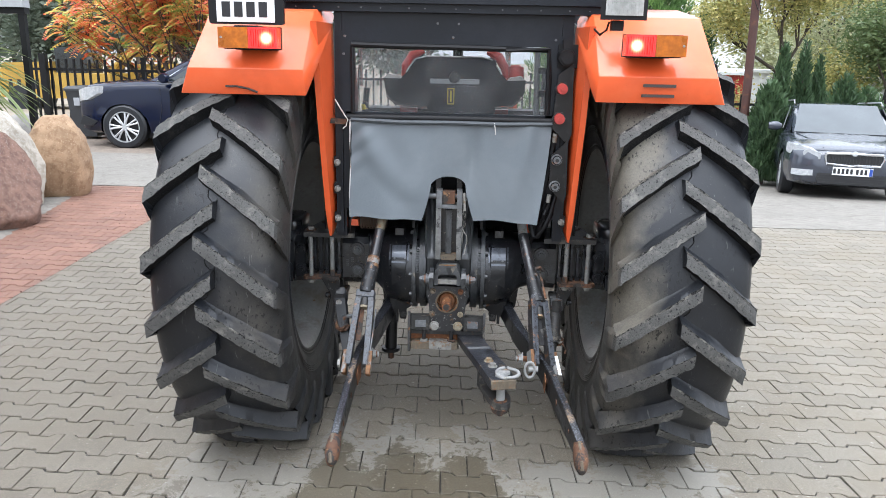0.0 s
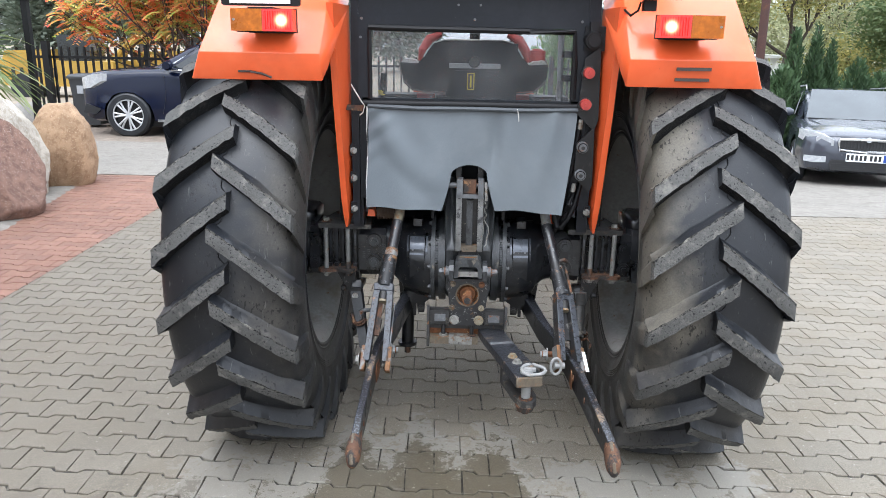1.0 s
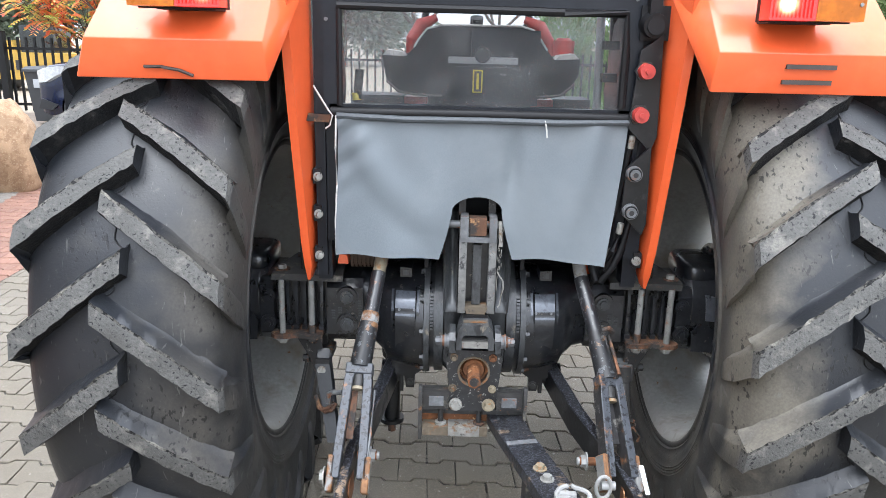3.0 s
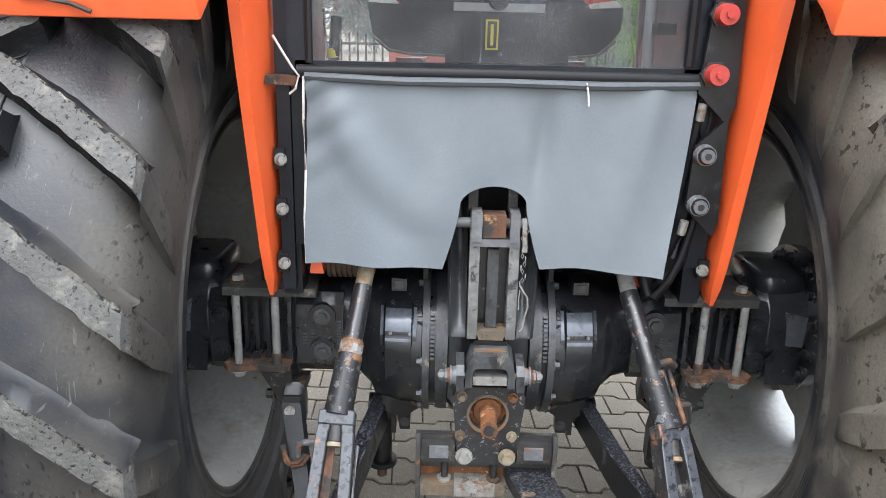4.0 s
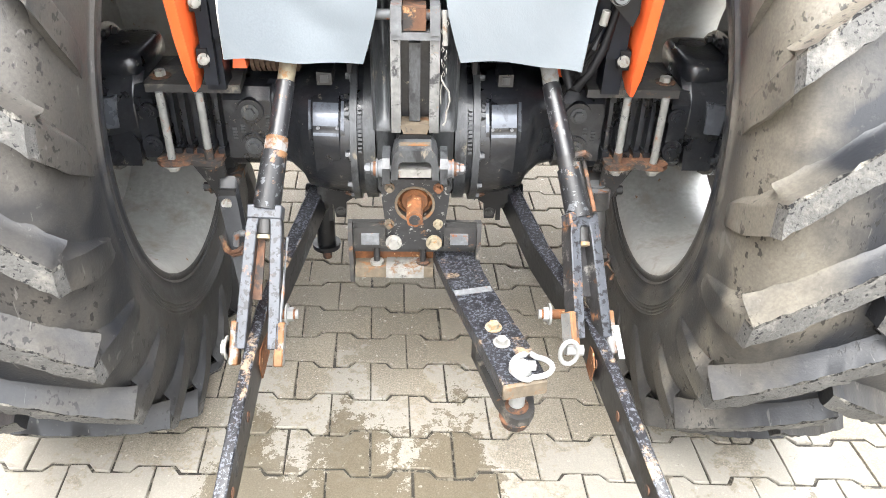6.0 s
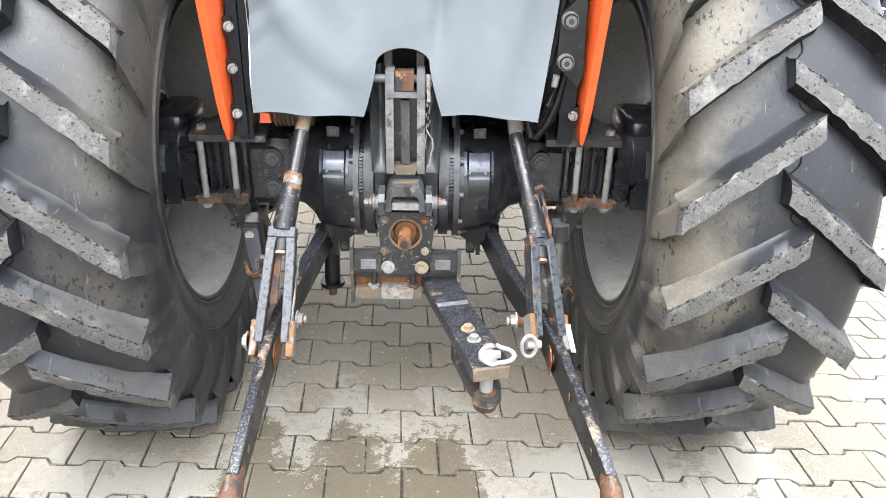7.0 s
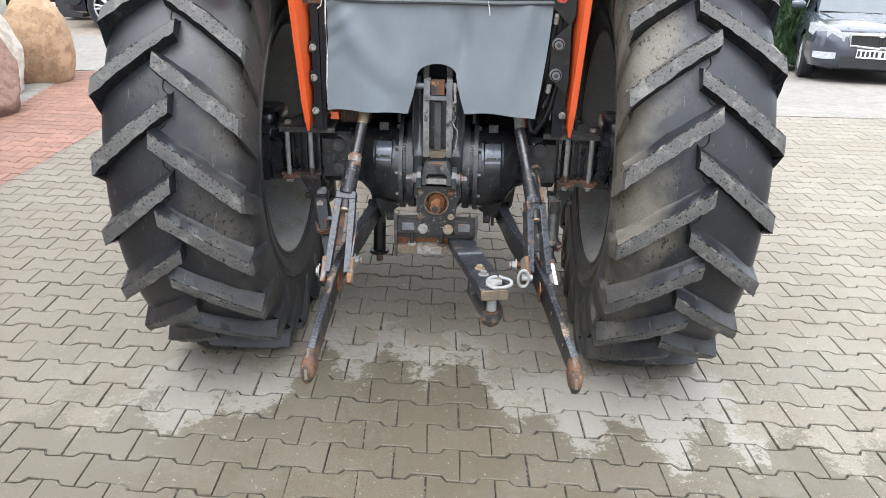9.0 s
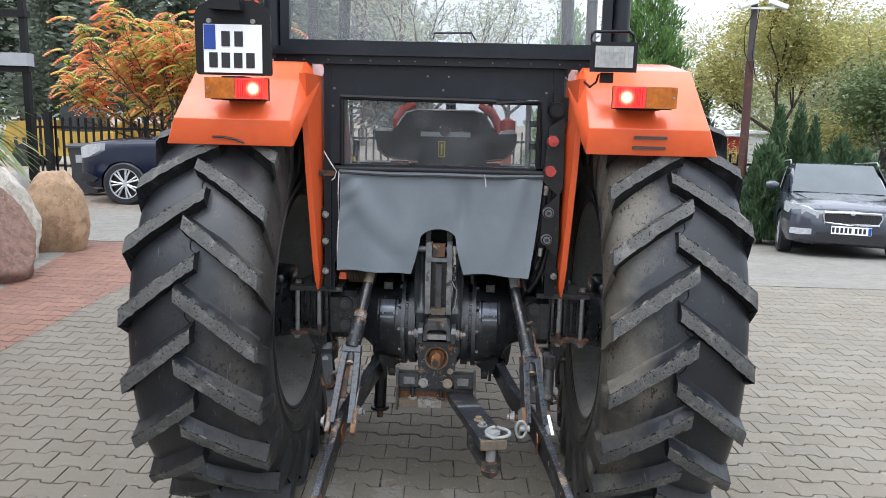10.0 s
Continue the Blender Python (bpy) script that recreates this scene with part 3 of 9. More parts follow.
def tube(bm, pts, r, n=8, mi=0):
    """A round bar along points."""
    pts = [Vector(p) for p in pts]
    rings = []
    for i, p in enumerate(pts):
        d = (pts[min(i + 1, len(pts) - 1)] - pts[max(i - 1, 0)]).normalized()
        turn = d.to_track_quat('Z', 'Y').to_matrix()
        s = r[i] if isinstance(r, (list, tuple)) else r
        rings.append([bm.verts.new(p + turn @ Vector((s * math.cos(2 * math.pi * k / n), s * math.sin(2 * math.pi * k / n), 0))) for k in range(n)])
    for a, b in zip(rings, rings[1:]):
        best = min(range(n), key=lambda o: (b[o].co - a[0].co).length)
        for k in range(n):
            bm.faces.new((a[k], a[(k + 1) % n], b[(k + 1 + best) % n], b[(k + best) % n])).material_index = mi
    bm.faces.new(rings[0][::-1]).material_index = mi
    bm.faces.new(rings[-1]).material_index = mi


def prism(bm, pts, axis, a0, a1, mi=0):
    """A polygon given in the two other axes (in order x, y, z), pushed along an axis."""
    def place(p, a):
        v = list(p)
        v.insert("xyz".index(axis), a)
        return bm.verts.new(v)
    r0, r1 = [place(p, a0) for p in pts], [place(p, a1) for p in pts]
    n = len(pts)
    for i in range(n):
        bm.faces.new((r0[i], r0[(i + 1) % n], r1[(i + 1) % n], r1[i])).material_index = mi
    bm.faces.new(r0[::-1]).material_index = mi
    bm.faces.new(r1).material_index = mi


def lathe(bm, profile, centre, n=48, closed=False, mi=None, a0=0.0, a1=2 * math.pi):
    """Profile of (x, radius) turned round the x axis through a centre."""
    cx, cy, cz = centre
    full = abs(a1 - a0 - 2 * math.pi) < 1e-6
    steps = n if full else n + 1
    rings = []
    for i in range(steps):
        a = a0 + (a1 - a0) * i / n
        rings.append([bm.verts.new((cx + x, cy + r * math.cos(a), cz + r * math.sin(a))) for x, r in profile])
    m = len(profile)
    for i in range(n):
        a, b = rings[i], rings[(i + 1) % steps]
        for k in range(m if closed else m - 1):
            f = bm.faces.new((a[k], a[(k + 1) % m], b[(k + 1) % m], b[k]))
            f.material_index = mi[k] if mi else 0
    return rings


def loft(bm, rings, closed=True, caps=True, mi=0):
    vs = [[bm.verts.new(p) for p in r] for r in rings]
    n = len(rings[0])
    for a, b in zip(vs, vs[1:]):
        for k in range(n if closed else n - 1):
            bm.faces.new((a[k], a[(k + 1) % n], b[(k + 1) % n], b[k])).material_index = mi
    if caps and closed:
        bm.faces.new(vs[0][::-1]).material_index = mi
        bm.faces.new(vs[-1]).material_index = mi
    return vs


def hexbolt(bm, c, d, r, h, mi=0, washer=True):
    """A hexagon head at c that looks along d."""
    c, d = Vector(c), Vector(d).normalized()
    if washer:
        rod(bm, c, c + d * h * 0.25, r * 1.45, n=14, mi=mi)
    rod(bm, c, c + d * h, r, r * 0.94, n=6, mi=mi)


def terrain(x, y):
    s = min(1, max(0, x / 3.5))
    s = s * s * (3 - 2 * s)
    g = 0.087 * min(max(0, y - 4.0), 4.4) + 0.06 * min(max(0, y - 8.4), 4.0)
    return -s * g


# ---- ground ----
def sheet(name, xs, ys, z, mat, label, bottom=None):
    bm = bmesh.new()
    g = [[bm.verts.new((x, y, terrain(x, y) + z)) for y in ys] for x in xs]
    for i in range(len(xs) - 1):
        for j in range(len(ys) - 1):
            bm.faces.new((g[i][j], g[i + 1][j], g[i + 1][j + 1], g[i][j + 1]))
    if bottom:
        ext = bmesh.ops.extrude_face_region(bm, geom=bm.faces[:])
        bmesh.ops.translate(bm, vec=(0, 0, -bottom), verts=[v for v in ext["geom"] if isinstance(v, bmesh.types.BMVert)])
    return tagged(part(name, bm, mat), label, name.split("_")[0], kind="structure")


far = [-400, -120, -50, -25, -14]
near = [i * 0.75 - 10 for i in range(34)]
sheet("ground", far + near + [18, 26, 50, 120, 400], [-400, -100, -30, -12] + [i * 0.75 - 6 for i in range(26)] + [16, 22, 40, 90, 400], -0.06, M_EARTH, "sandy earth yard with thin grass patches")
sheet("pavement_bed", [-6.5, -3, 0, 3, 8.0], [-6.0, -3, 0, 3, 4.0], -0.007, M_JOINT, "dark sand bed under the paving stones", 0.04)
sheet("pavement_bed_far", [-8.5, -6, -4, -2.2], [4.0, 4.6, 5.38], -0.007, M_JOINT, "sand bed under red paving stones", 0.04)
sheet("concrete_apron", [-2.1 + i * 0.6 for i in range(25)], [4.04 + i * 0.6 for i in range(13)], 0.0, M_CONCRETE, "pale worn concrete apron with dirt stains", 0.05)
sheet("concrete_lane", [-9, -7, -5, -3.4, -2.1], [5.42, 6.5, 7.5, 8.35], 0.0, M_CONCRETE, "pale gritty concrete lane beside red paving", 0.05)
sheet("gravel_strip", [-10 + i for i in range(9)], [8.36, 9.5, 10.5, 12], -0.012, M_COBBLE, "brown gravel strip with fallen leaves", 0.03)

# ---- tractor ----
tractor = thing("tractor", "orange farm tractor with black cab and large worn rear tyres", "tractor")
R_TYRE = 0.84
WX = {-1: 0.797, 1: 0.813}


def settle(bm, cx):
    """Flattens what lies below the ground, with a slight bulge."""
    for v in bm.verts:
        if v.co.z < 0.004:
            low = 0.004 - v.co.z
            v.co.z = 0.004 + random.uniform(0, 0.001)
            v.co.x += (v.co.x - cx) * low * 0.9
        if v.co.z < 0.14:
            # the loaded tyre bulges where it meets the ground
            v.co.y += (0.035 if v.co.y > WHEEL_Y else -0.035) * (1 - v.co.z / 0.14) ** 2 * min(1, abs(v.co.y - WHEEL_Y) / 0.2)


def rear_wheel(side):
    """Wheel with chevron lug tyre; side -1 or 1 gives the outer side."""
    cx = side * WX[side]
    c = (cx, WHEEL_Y, AX_Z - 0.006)
    wheel = part("rear_wheel", wheel_hub(c, side), M_RIM, tractor, "grey painted tractor wheel disc")
    bm = bmesh.new()
    R = R_TYRE
    half_prof = [(0.194, 0.446), (0.202, 0.453), (0.2025, 0.462), (0.2005, 0.466), (0.205, 0.472), (0.2035, 0.478), (0.2085, 0.49), (0.2145, 0.51)]
    for k in range(4):
        half_prof += [(0.217 + 0.0012 * k, 0.522 + 0.008 * k), (0.2195 + 0.0012 * k, 0.5245 + 0.008 * k), (0.2175 + 0.0012 * k, 0.527 + 0.008 * k)]
    half_prof += [(0.2245, 0.57), (0.228, 0.61), (0.2285, 0.65), (0.2265, 0.69), (0.222, 0.718), (0.214, 0.741), (0.202, 0.758), (0.186, 0.769), (0.165, 0.777), (0.14, 0.7825), (0.1, 0.789), (0.05, 0.7945)]
    prof = [(-x, r) for x, r in half_prof] + [(0, 0.796)] + half_prof[::-1] + [(0.17, 0.43), (-0.17, 0.43)]
    lathe(bm, prof, c, 132, True)
    n = 22
    # phase of each row of lugs, in degrees: the rows are staggered
    phase = {(-1, 1): 165.8, (-1, -1): 174.8, (1, -1): 174.0, (1, 1): 166.4}
    for half in (-1, 1):
        tip = 0.234 if half * side < 0 else 0.213
        for k in range(n):
            th0 = radians(phase[side, half]) + 2 * math.pi * k / n
            worn = random.uniform(-0.004, 0.003)
            rows = []
            for q in range(21):
                s = q / 20
                x = -0.03 + (tip + 0.03) * s
                rows.append((x, 0.785 - 0.034 * s ** 3, x, R - 0.003 - 0.018 * s * s + worn, 0.17 * s + 0.014 * s * s, 0.0245 + 0.004 * s))
            # buttress down the shoulder on to the sidewall, fading out
            rows += [(tip - 0.02, 0.735, tip + 0.003, 0.79, 0.193, 0.03), (tip - 0.014, 0.715, tip + 0.006, 0.758, 0.207, 0.032), (tip - 0.01, 0.69, tip + 0.008, 0.716, 0.228, 0.034), (tip - 0.008, 0.65, tip + 0.007, 0.663, 0.25, 0.034), (tip - 0.008, 0.62, tip + 0.002, 0.627, 0.27, 0.031), (tip - 0.01, 0.588, tip - 0.008, 0.59, 0.29, 0.025)]
            lug = bmesh.new()
            vs = []
            for q, (xb, rb, xt, rt, drop, w) in enumerate(rows):
                ring = []
                rough = 0.0024 if q < 21 else 0.001
                flare = 1.0 if q < 12 else max(0.25, 1.0 - 0.11 * (q - 11))
                for fx, up in ((-2.7, 0.0), (-1.95, 0.1), (-1.42, 0.42), (-0.98, 1.0), (-0.72, 1.015), (0.1, 1.02), (0.98, 1.0), (1.03, 0.75), (1.12, 0.25), (1.35, 0.0)):
                    edge = rough if up > 0.7 else 0.0012
                    x = xb + (xt - xb) * up + random.uniform(-edge, edge) * 0.6
                    rad = rb + (rt - rb) * up + random.uniform(-edge, edge)
                    spread = -1 + (fx + 1) * flare if fx < -1 else fx
                    th = th0 + (drop + spread * w + random.uniform(-edge, edge)) / 0.8
                    ring.append(lug.verts.new((cx + half * x, WHEEL_Y + rad * math.cos(th), AX_Z - 0.006 + rad * math.sin(th))))
                vs.append(ring)
            for q, (a, b) in enumerate(zip(vs, vs[1:])):
                for j in range(9):
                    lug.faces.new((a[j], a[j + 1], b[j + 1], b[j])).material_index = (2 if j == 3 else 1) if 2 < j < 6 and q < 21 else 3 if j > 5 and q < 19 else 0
            lug.faces.new(vs[0])
            lug.faces.new(vs[-1])
            settle(lug, cx)
            part("lug", lug, [M_RUBBER[side], M_LUG, M_FRINGE, M_LOWFLANK], wheel, smooth=45)
    settle(bm, cx)
    # moulded seams that wind from the nose of one lug to the next
    for half in (-1, 1):
        for k in range(n):
            t0 = radians(phase[side, half]) + 2 * math.pi * k / n - 0.03
            t1 = max(radians(phase[side, -half]) + 2 * math.pi * j / n for j in range(-n, 2 * n) if radians(phase[side, -half]) + 2 * math.pi * j / n < t0 - 0.02) + 0.035
            seam = bmesh.new()
            pts = []
            for q in range(9):
                g = q / 8
                x, th = half * (-0.028 + 0.05 * g + 0.012 * math.sin(math.pi * g * 1.6)), t0 + (t1 - t0) * g
                pts.append((cx + x, WHEEL_Y + 0.797 * math.cos(th), AX_Z - 0.006 + 0.797 * math.sin(th)))
            tube(seam, pts, 0.0019, 6)
            settle(seam, cx)
            part("tread_seam", seam, M_SEAL, wheel)
    part("tyre", bm, M_RUBBER[side], wheel, "black rubber tyre with dusty sidewalls", smooth=50)
    rim = bmesh.new()
    lathe(rim, [(-0.2, 0.456), (-0.192, 0.456), (-0.182, 0.436), (-0.11, 0.42), (-0.055, 0.395), (0.055, 0.395), (0.11, 0.42), (0.182, 0.436), (0.192, 0.456), (0.2, 0.456), (0.197, 0.448), (0.178, 0.425), (0.11, 0.408), (0.055, 0.383), (-0.055, 0.383), (-0.11, 0.408), (-0.178, 0.425), (-0.197, 0.448)], c, 72, True)
    part("rim", rim, M_RIM, wheel, "grey painted steel rim")
    return wheel


def wheel_hub(c, side):
    """Dished disc with openings between eight lobes that meet the rim."""
    bm = bmesh.new()
    cx, cy, cz = c
    n = 64
    prof = [(0.02, 0.12), (0.02, 0.16), (0.055, 0.25), (0.06, 0.3), (0.045, None)]
    rings = []
    for i in range(n):
        a = 2 * math.pi * i / n
        lobe = 0.388 if side < 0 or math.cos(8 * a + 0.4) > -0.35 else 0.33
        ring = []
        for x, r in prof:
            rr = lobe if r is None else min(r, lobe)
            ring.append((cx + side * x, cy + rr * math.cos(a), cz + rr * math.sin(a)))
        rings.append(ring)
    f = [[bm.verts.new(p) for p in r] for r in rings]
    g = [[bm.verts.new((p[0] + side * 0.014, p[1], p[2])) for p in r] for r in rings]
    for i in range(n):
        j = (i + 1) % n
        for k in range(len(prof) - 1):
            bm.faces.new((f[i][k], f[i][k + 1], f[j][k + 1], f[j][k]))
            bm.faces.new((g[i][k], g[j][k], g[j][k + 1], g[i][k + 1]))
        bm.faces.new((f[i][-1], g[i][-1], g[j][-1], f[j][-1]))
        bm.faces.new((f[i][0], f[j][0], g[j][0], g[i][0]))
    return bm


for s in (-1, 1):
    rear_wheel(s)
    # final drive: drum, rounded top and bottom blocks, bolted flange against the wheel
    hub = bmesh.new()
    rod(hub, (s * 0.65, AX_Y, AX_Z), (s * 0.735, AX_Y, AX_Z), 0.118, 0.125, 32)
    drive = part("final_drive", hub, M_CAST, tractor, "oily black final drive against the wheel", bevel=0.004)
    for name, x0, x1, r0, r1 in (("drive_collar", 0.63, 0.65, 0.108, 0.118), ("drive_flange", 0.735, 0.76, 0.178, 0.178), ("drive_drum", 0.76, 0.86, 0.13, 0.14)):
        bm = bmesh.new()
        rod(bm, (s * x0, AX_Y, AX_Z), (s * x1, AX_Y, AX_Z), r0, r1, 32)
        part(name, bm, M_CAST, drive, bevel=0.004)
    for z0, z1, y0 in ((0.835, 0.908, -0.31), (0.62, 0.68, -0.3)):
        bm = bmesh.new()
        rings = []
        for x, k in ((0.628, 0.72), (0.64, 0.92), (0.66, 1.0), (0.72, 1.0), (0.735, 0.94)):
            zc, h = (z0 + z1) / 2, (z1 - z0) / 2 * k
            rings.append([(s * x, y0 + 0.11 - 0.11 * k * math.copysign(abs(math.cos(a)) ** 0.55, math.cos(a)), zc + h * math.copysign(abs(math.sin(a)) ** 0.6, math.sin(a))) for a in [2 * math.pi * i / 24 for i in range(24)]])
        loft(bm, rings)
        part("drive_block", bm, M_CAST, drive, "rounded black casting on the final drive", smooth=60)
    bm = bmesh.new()
    prism(bm, [(s * 0.69, 0.745), (s * 0.727, 0.742), (s * 0.73, 0.815), (s * 0.684, 0.822)], 'y', -0.352, -0.3)
    part("drive_plate", bm, M_SKYSHEEN, drive, "smooth plate with sky sheen in its colour", bevel=0.006)
    bm = bmesh.new()
    prism(bm, [(s * 0.655, 0.7), (s * 0.675, 0.735), (s * 0.71, 0.74), (s * 0.73, 0.72), (s * 0.73, 0.64), (s * 0.66, 0.64)], 'y', -0.338, -0.29)
    part("drive_cover", bm, M_CAST, drive, "black cover on the final drive", bevel=0.008)
    for k in range(14):
        a = 2 * math.pi * (k + 0.5) / 14
        bm = bmesh.new()
        hexbolt(bm, (s * 0.735, AX_Y + 0.155 * math.cos(a), AX_Z + 0.155 * math.sin(a)), (-s, 0, 0), 0.011, 0.014)
        part("drive_bolt", bm, M_CAST, drive)
    # frayed wires along the flange
    for k in range(7):
        bm = bmesh.new()
        a = math.pi * (0.72 + 0.085 * k)
        p = Vector((s * 0.733, AX_Y + 0.176 * math.cos(a), AX_Z + 0.176 * math.sin(a)))
        q = p + Vector((-s * random.uniform(0.004, 0.02), -random.uniform(0.004, 0.02), random.uniform(-0.02, 0.02)))
        tube(bm, [p, p.lerp(q, 0.6) + Vector((0, -0.004, 0.004)), q], 0.0016, 5)
        part("flange_wire", bm, M_GREYSTEEL, drive, "bit of bent wire")

# axle housings, one each side
for s in (-1, 1):
    bm = bmesh.new()
    yb, yf = -0.345, -0.105
    prism(bm, [(-0.312, 0.655), (-0.312, 0.832), (yf, 0.832), (yf, 0.655)], 'x', s * 0.44, s * 0.605)
    for x0, x1 in ((0.335, 0.443), (0.602, 0.645)):
        prism(bm, [(yb + 0.025, 0.642), (yb, 0.668), (yb, 0.815), (yb + 0.022, 0.84), (yf - 0.02, 0.84), (yf, 0.82), (yf, 0.67), (yf - 0.02, 0.642)], 'x', s * x0, s * x1)
    housing = part("axle_housing", bm, M_CAST, tractor, "ribbed black axle housing with oil film", bevel=0.005)
    for k in range(6):
        x = 0.459 + k * 0.0252
        bm = bmesh.new()
        prism(bm, [(-0.343, 0.672), (-0.346, 0.70), (-0.346, 0.8), (-0.335, 0.836), (-0.305, 0.838), (-0.305, 0.652)], 'x', s * (x - 0.0045), s * (x + 0.0045))
        part("housing_rib", bm, M_CAST, housing, bevel=0.0025)
        bm = bmesh.new()
        box(bm, s * x - 0.008, s * x + 0.008, -0.357, -0.31, 0.672, 0.697)
        part("rib_foot", bm, M_CAST, housing, bevel=0.005)
        bm = bmesh.new()
        box(bm, s * x - 0.007, s * x + 0.007, -0.352, -0.31, 0.822, 0.846)
        part("rib_head", bm, M_CAST, housing, bevel=0.004)
    for x, z, r in ((0.616, 0.786, 0.021), (0.62, 0.701, 0.024), (0.382, 0.789, 0.03), (0.382, 0.703, 0.031)):
        bm = bmesh.new()
        rod(bm, (s * x, yb + 0.012, z), (s * x, yb - 0.007, z), r + 0.004, r, 28)
        boss = part("bolt_boss", bm, M_CAST, housing, "round cast boss", bevel=0.003)
        bm = bmesh.new()
        rod(bm, (s * x, yb - 0.007, z), (s * x, yb - 0.011, z), r * 0.66, n=20)
        hexbolt(bm, (s * x, yb - 0.011, z), (0, -1, 0), r * 0.43, 0.008, washer=False)
        part("boss_bolt", bm, M_CASTWORN if x < 0.5 else M_CAST, boss)
    # cast letters as plain bars
    for x, z0, z1, n in ((0.344, 0.718, 0.782, 8), (0.404, 0.735, 0.758, 3), (0.424, 0.718, 0.75, 4)):
        for k in range(n):
            bm = bmesh.new()
            z = z0 + (z1 - z0) * k / n
            box(bm, s * x - 0.005, s * x + 0.005, yb - 0.0025, yb + 0.004, z, z + 0.0045)
            part("cast_mark", bm, M_CASTWORN, housing)
    # trumpet: round at the gearbox, squarish where it meets the housing
    bm = bmesh.new()
    rings = []
    for x, r, zc, k in ((0.345, 0.103, 0.744, 0.9), (0.305, 0.108, 0.735, 0.75), (0.275, 0.13, 0.72, 0.4), (0.262, 0.152, 0.708, 0.15), (0.2, 0.165, 0.7, 0.0), (0.152, 0.168, 0.7, 0.0)):
        ring = []
        for i in range(40):
            a = 2 * math.pi * i / 40
            cy, cz = math.cos(a), math.sin(a)
            q = (1 - k) + k * min(1 / max(abs(cy), abs(cz)), 1.22)
            ring.append((s * x, AX_Y + r * q * cy, zc + r * q * cz))
        rings.append(ring)
    loft(bm, rings)
    trumpet = part("axle_trumpet", bm, M_CAST, tractor, "black axle trumpet casting", bevel=0.002, smooth=50)
    # small notched lug on top
    bm = bmesh.new()
    prism(bm, [(s * 0.188, 0.86), (s * 0.222, 0.86), (s * 0.222, 0.89), (s * 0.188, 0.888)], 'y', -0.36, -0.28)
    lug = part("cast_lug", bm, M_CAST, trumpet, bevel=0.006)
    bm = bmesh.new()
    box(bm, s * 0.205 - 0.009, s * 0.205 + 0.009, -0.363, -0.35, 0.866, 0.884)
    part("lug_notch", bm, M_CASTWORN, lug, bevel=0.002)
    # flat boss on the back of the trumpet; upper facet painted with sky sheen
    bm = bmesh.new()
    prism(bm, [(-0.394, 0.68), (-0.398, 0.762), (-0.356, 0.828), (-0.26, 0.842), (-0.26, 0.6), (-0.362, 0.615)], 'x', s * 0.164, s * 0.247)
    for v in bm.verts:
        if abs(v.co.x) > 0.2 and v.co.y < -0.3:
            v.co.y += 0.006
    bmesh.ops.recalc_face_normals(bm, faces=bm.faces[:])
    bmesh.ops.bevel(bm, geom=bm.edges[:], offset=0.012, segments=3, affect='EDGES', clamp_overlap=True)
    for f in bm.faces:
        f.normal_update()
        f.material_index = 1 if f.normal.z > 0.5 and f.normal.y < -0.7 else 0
    boss = part("trumpet_boss", bm, [M_CAST, M_SKYSHEEN], trumpet, "flat-faced boss with sky sheen painted on top", smooth=60)
    for x in (0.178, 0.222):
        bm = bmesh.new()
        rod(bm, (s * x, -0.4, 0.772), (s * x, -0.393, 0.77), 0.004, n=10)
        part("boss_screw", bm, M_GREYSTEEL, boss)
    # clamp: plate on top, two long bolts behind, lower bracket
    bm = bmesh.new()
    prism(bm, [(s * 0.388, -0.386), (s * 0.598, -0.386), (s * 0.604, -0.35), (s * 0.565, -0.15), (s * 0.41, -0.15)], 'z', 0.848, 0.867)
    clamp = part("axle_clamp_plate", bm, M_IRON, tractor, "dusty black clamp plate with rusty edges", bevel=0.003)
    for x in (0.5695, 0.482):
        bm = bmesh.new()
        rod(bm, (s * x, -0.384, 0.655), (s * x, -0.384, 0.85), 0.0092, n=14)
        part("clamp_bolt", bm, M_DULLZINC, clamp, "long bare steel clamp bolt")
        bm = bmesh.new()
        hexbolt(bm, (s * x, -0.384, 0.669), (0, 0, -1), 0.0145, 0.015)
        part("clamp_nut", bm, M_STEEL if x > 0.5 or s > 0 else M_RUSTY, clamp)
        if x < 0.5:
            bm = bmesh.new()
            rod(bm, (s * x, -0.384, 0.684), (s * x, -0.384, 0.712), 0.0108, n=14)
            part("bolt_thread", bm, M_RUSTY, clamp, "rusty lower thread")
    for x, y in ((0.576, -0.336), (0.535, -0.19)):
        bm = bmesh.new()
        rod(bm, (s * x, y, 0.866), (s * x, y, 0.8695), 0.024, n=20)
        part("clamp_washer", bm, M_RUSTY, clamp, "rusty washer")
        bm = bmesh.new()
        hexbolt(bm, (s * x, y, 0.8695), (0, 0, 1), 0.0135, 0.012, washer=False)
        part("clamp_nut", bm, M_STEEL, clamp)
    bm = bmesh.new()
    pts = [(s * 0.452, -0.392), (s * 0.462, -0.404), (s * 0.5, -0.402), (s * 0.525, -0.392), (s * 0.552, -0.402), (s * 0.59, -0.404), (s * 0.604, -0.388), (s * 0.598, -0.355), (s * 0.5, -0.3), (s * 0.455, -0.27)]
    prism(bm, pts, 'z', 0.671, 0.684)
    lower_plate = part("clamp_foot", bm, M_RUSTY, clamp, "rusty lower clamp plate", bevel=0.003)
    bm = bmesh.new()
    for y in (-0.37, -0.285):
        prism(bm, [(s * 0.535, 0.671), (s * 0.458, 0.671), (s * 0.452, 0.6), (s * 0.455, 0.555), (s * 0.478, 0.55), (s * 0.494, 0.6)], 'y', y, y + 0.014)
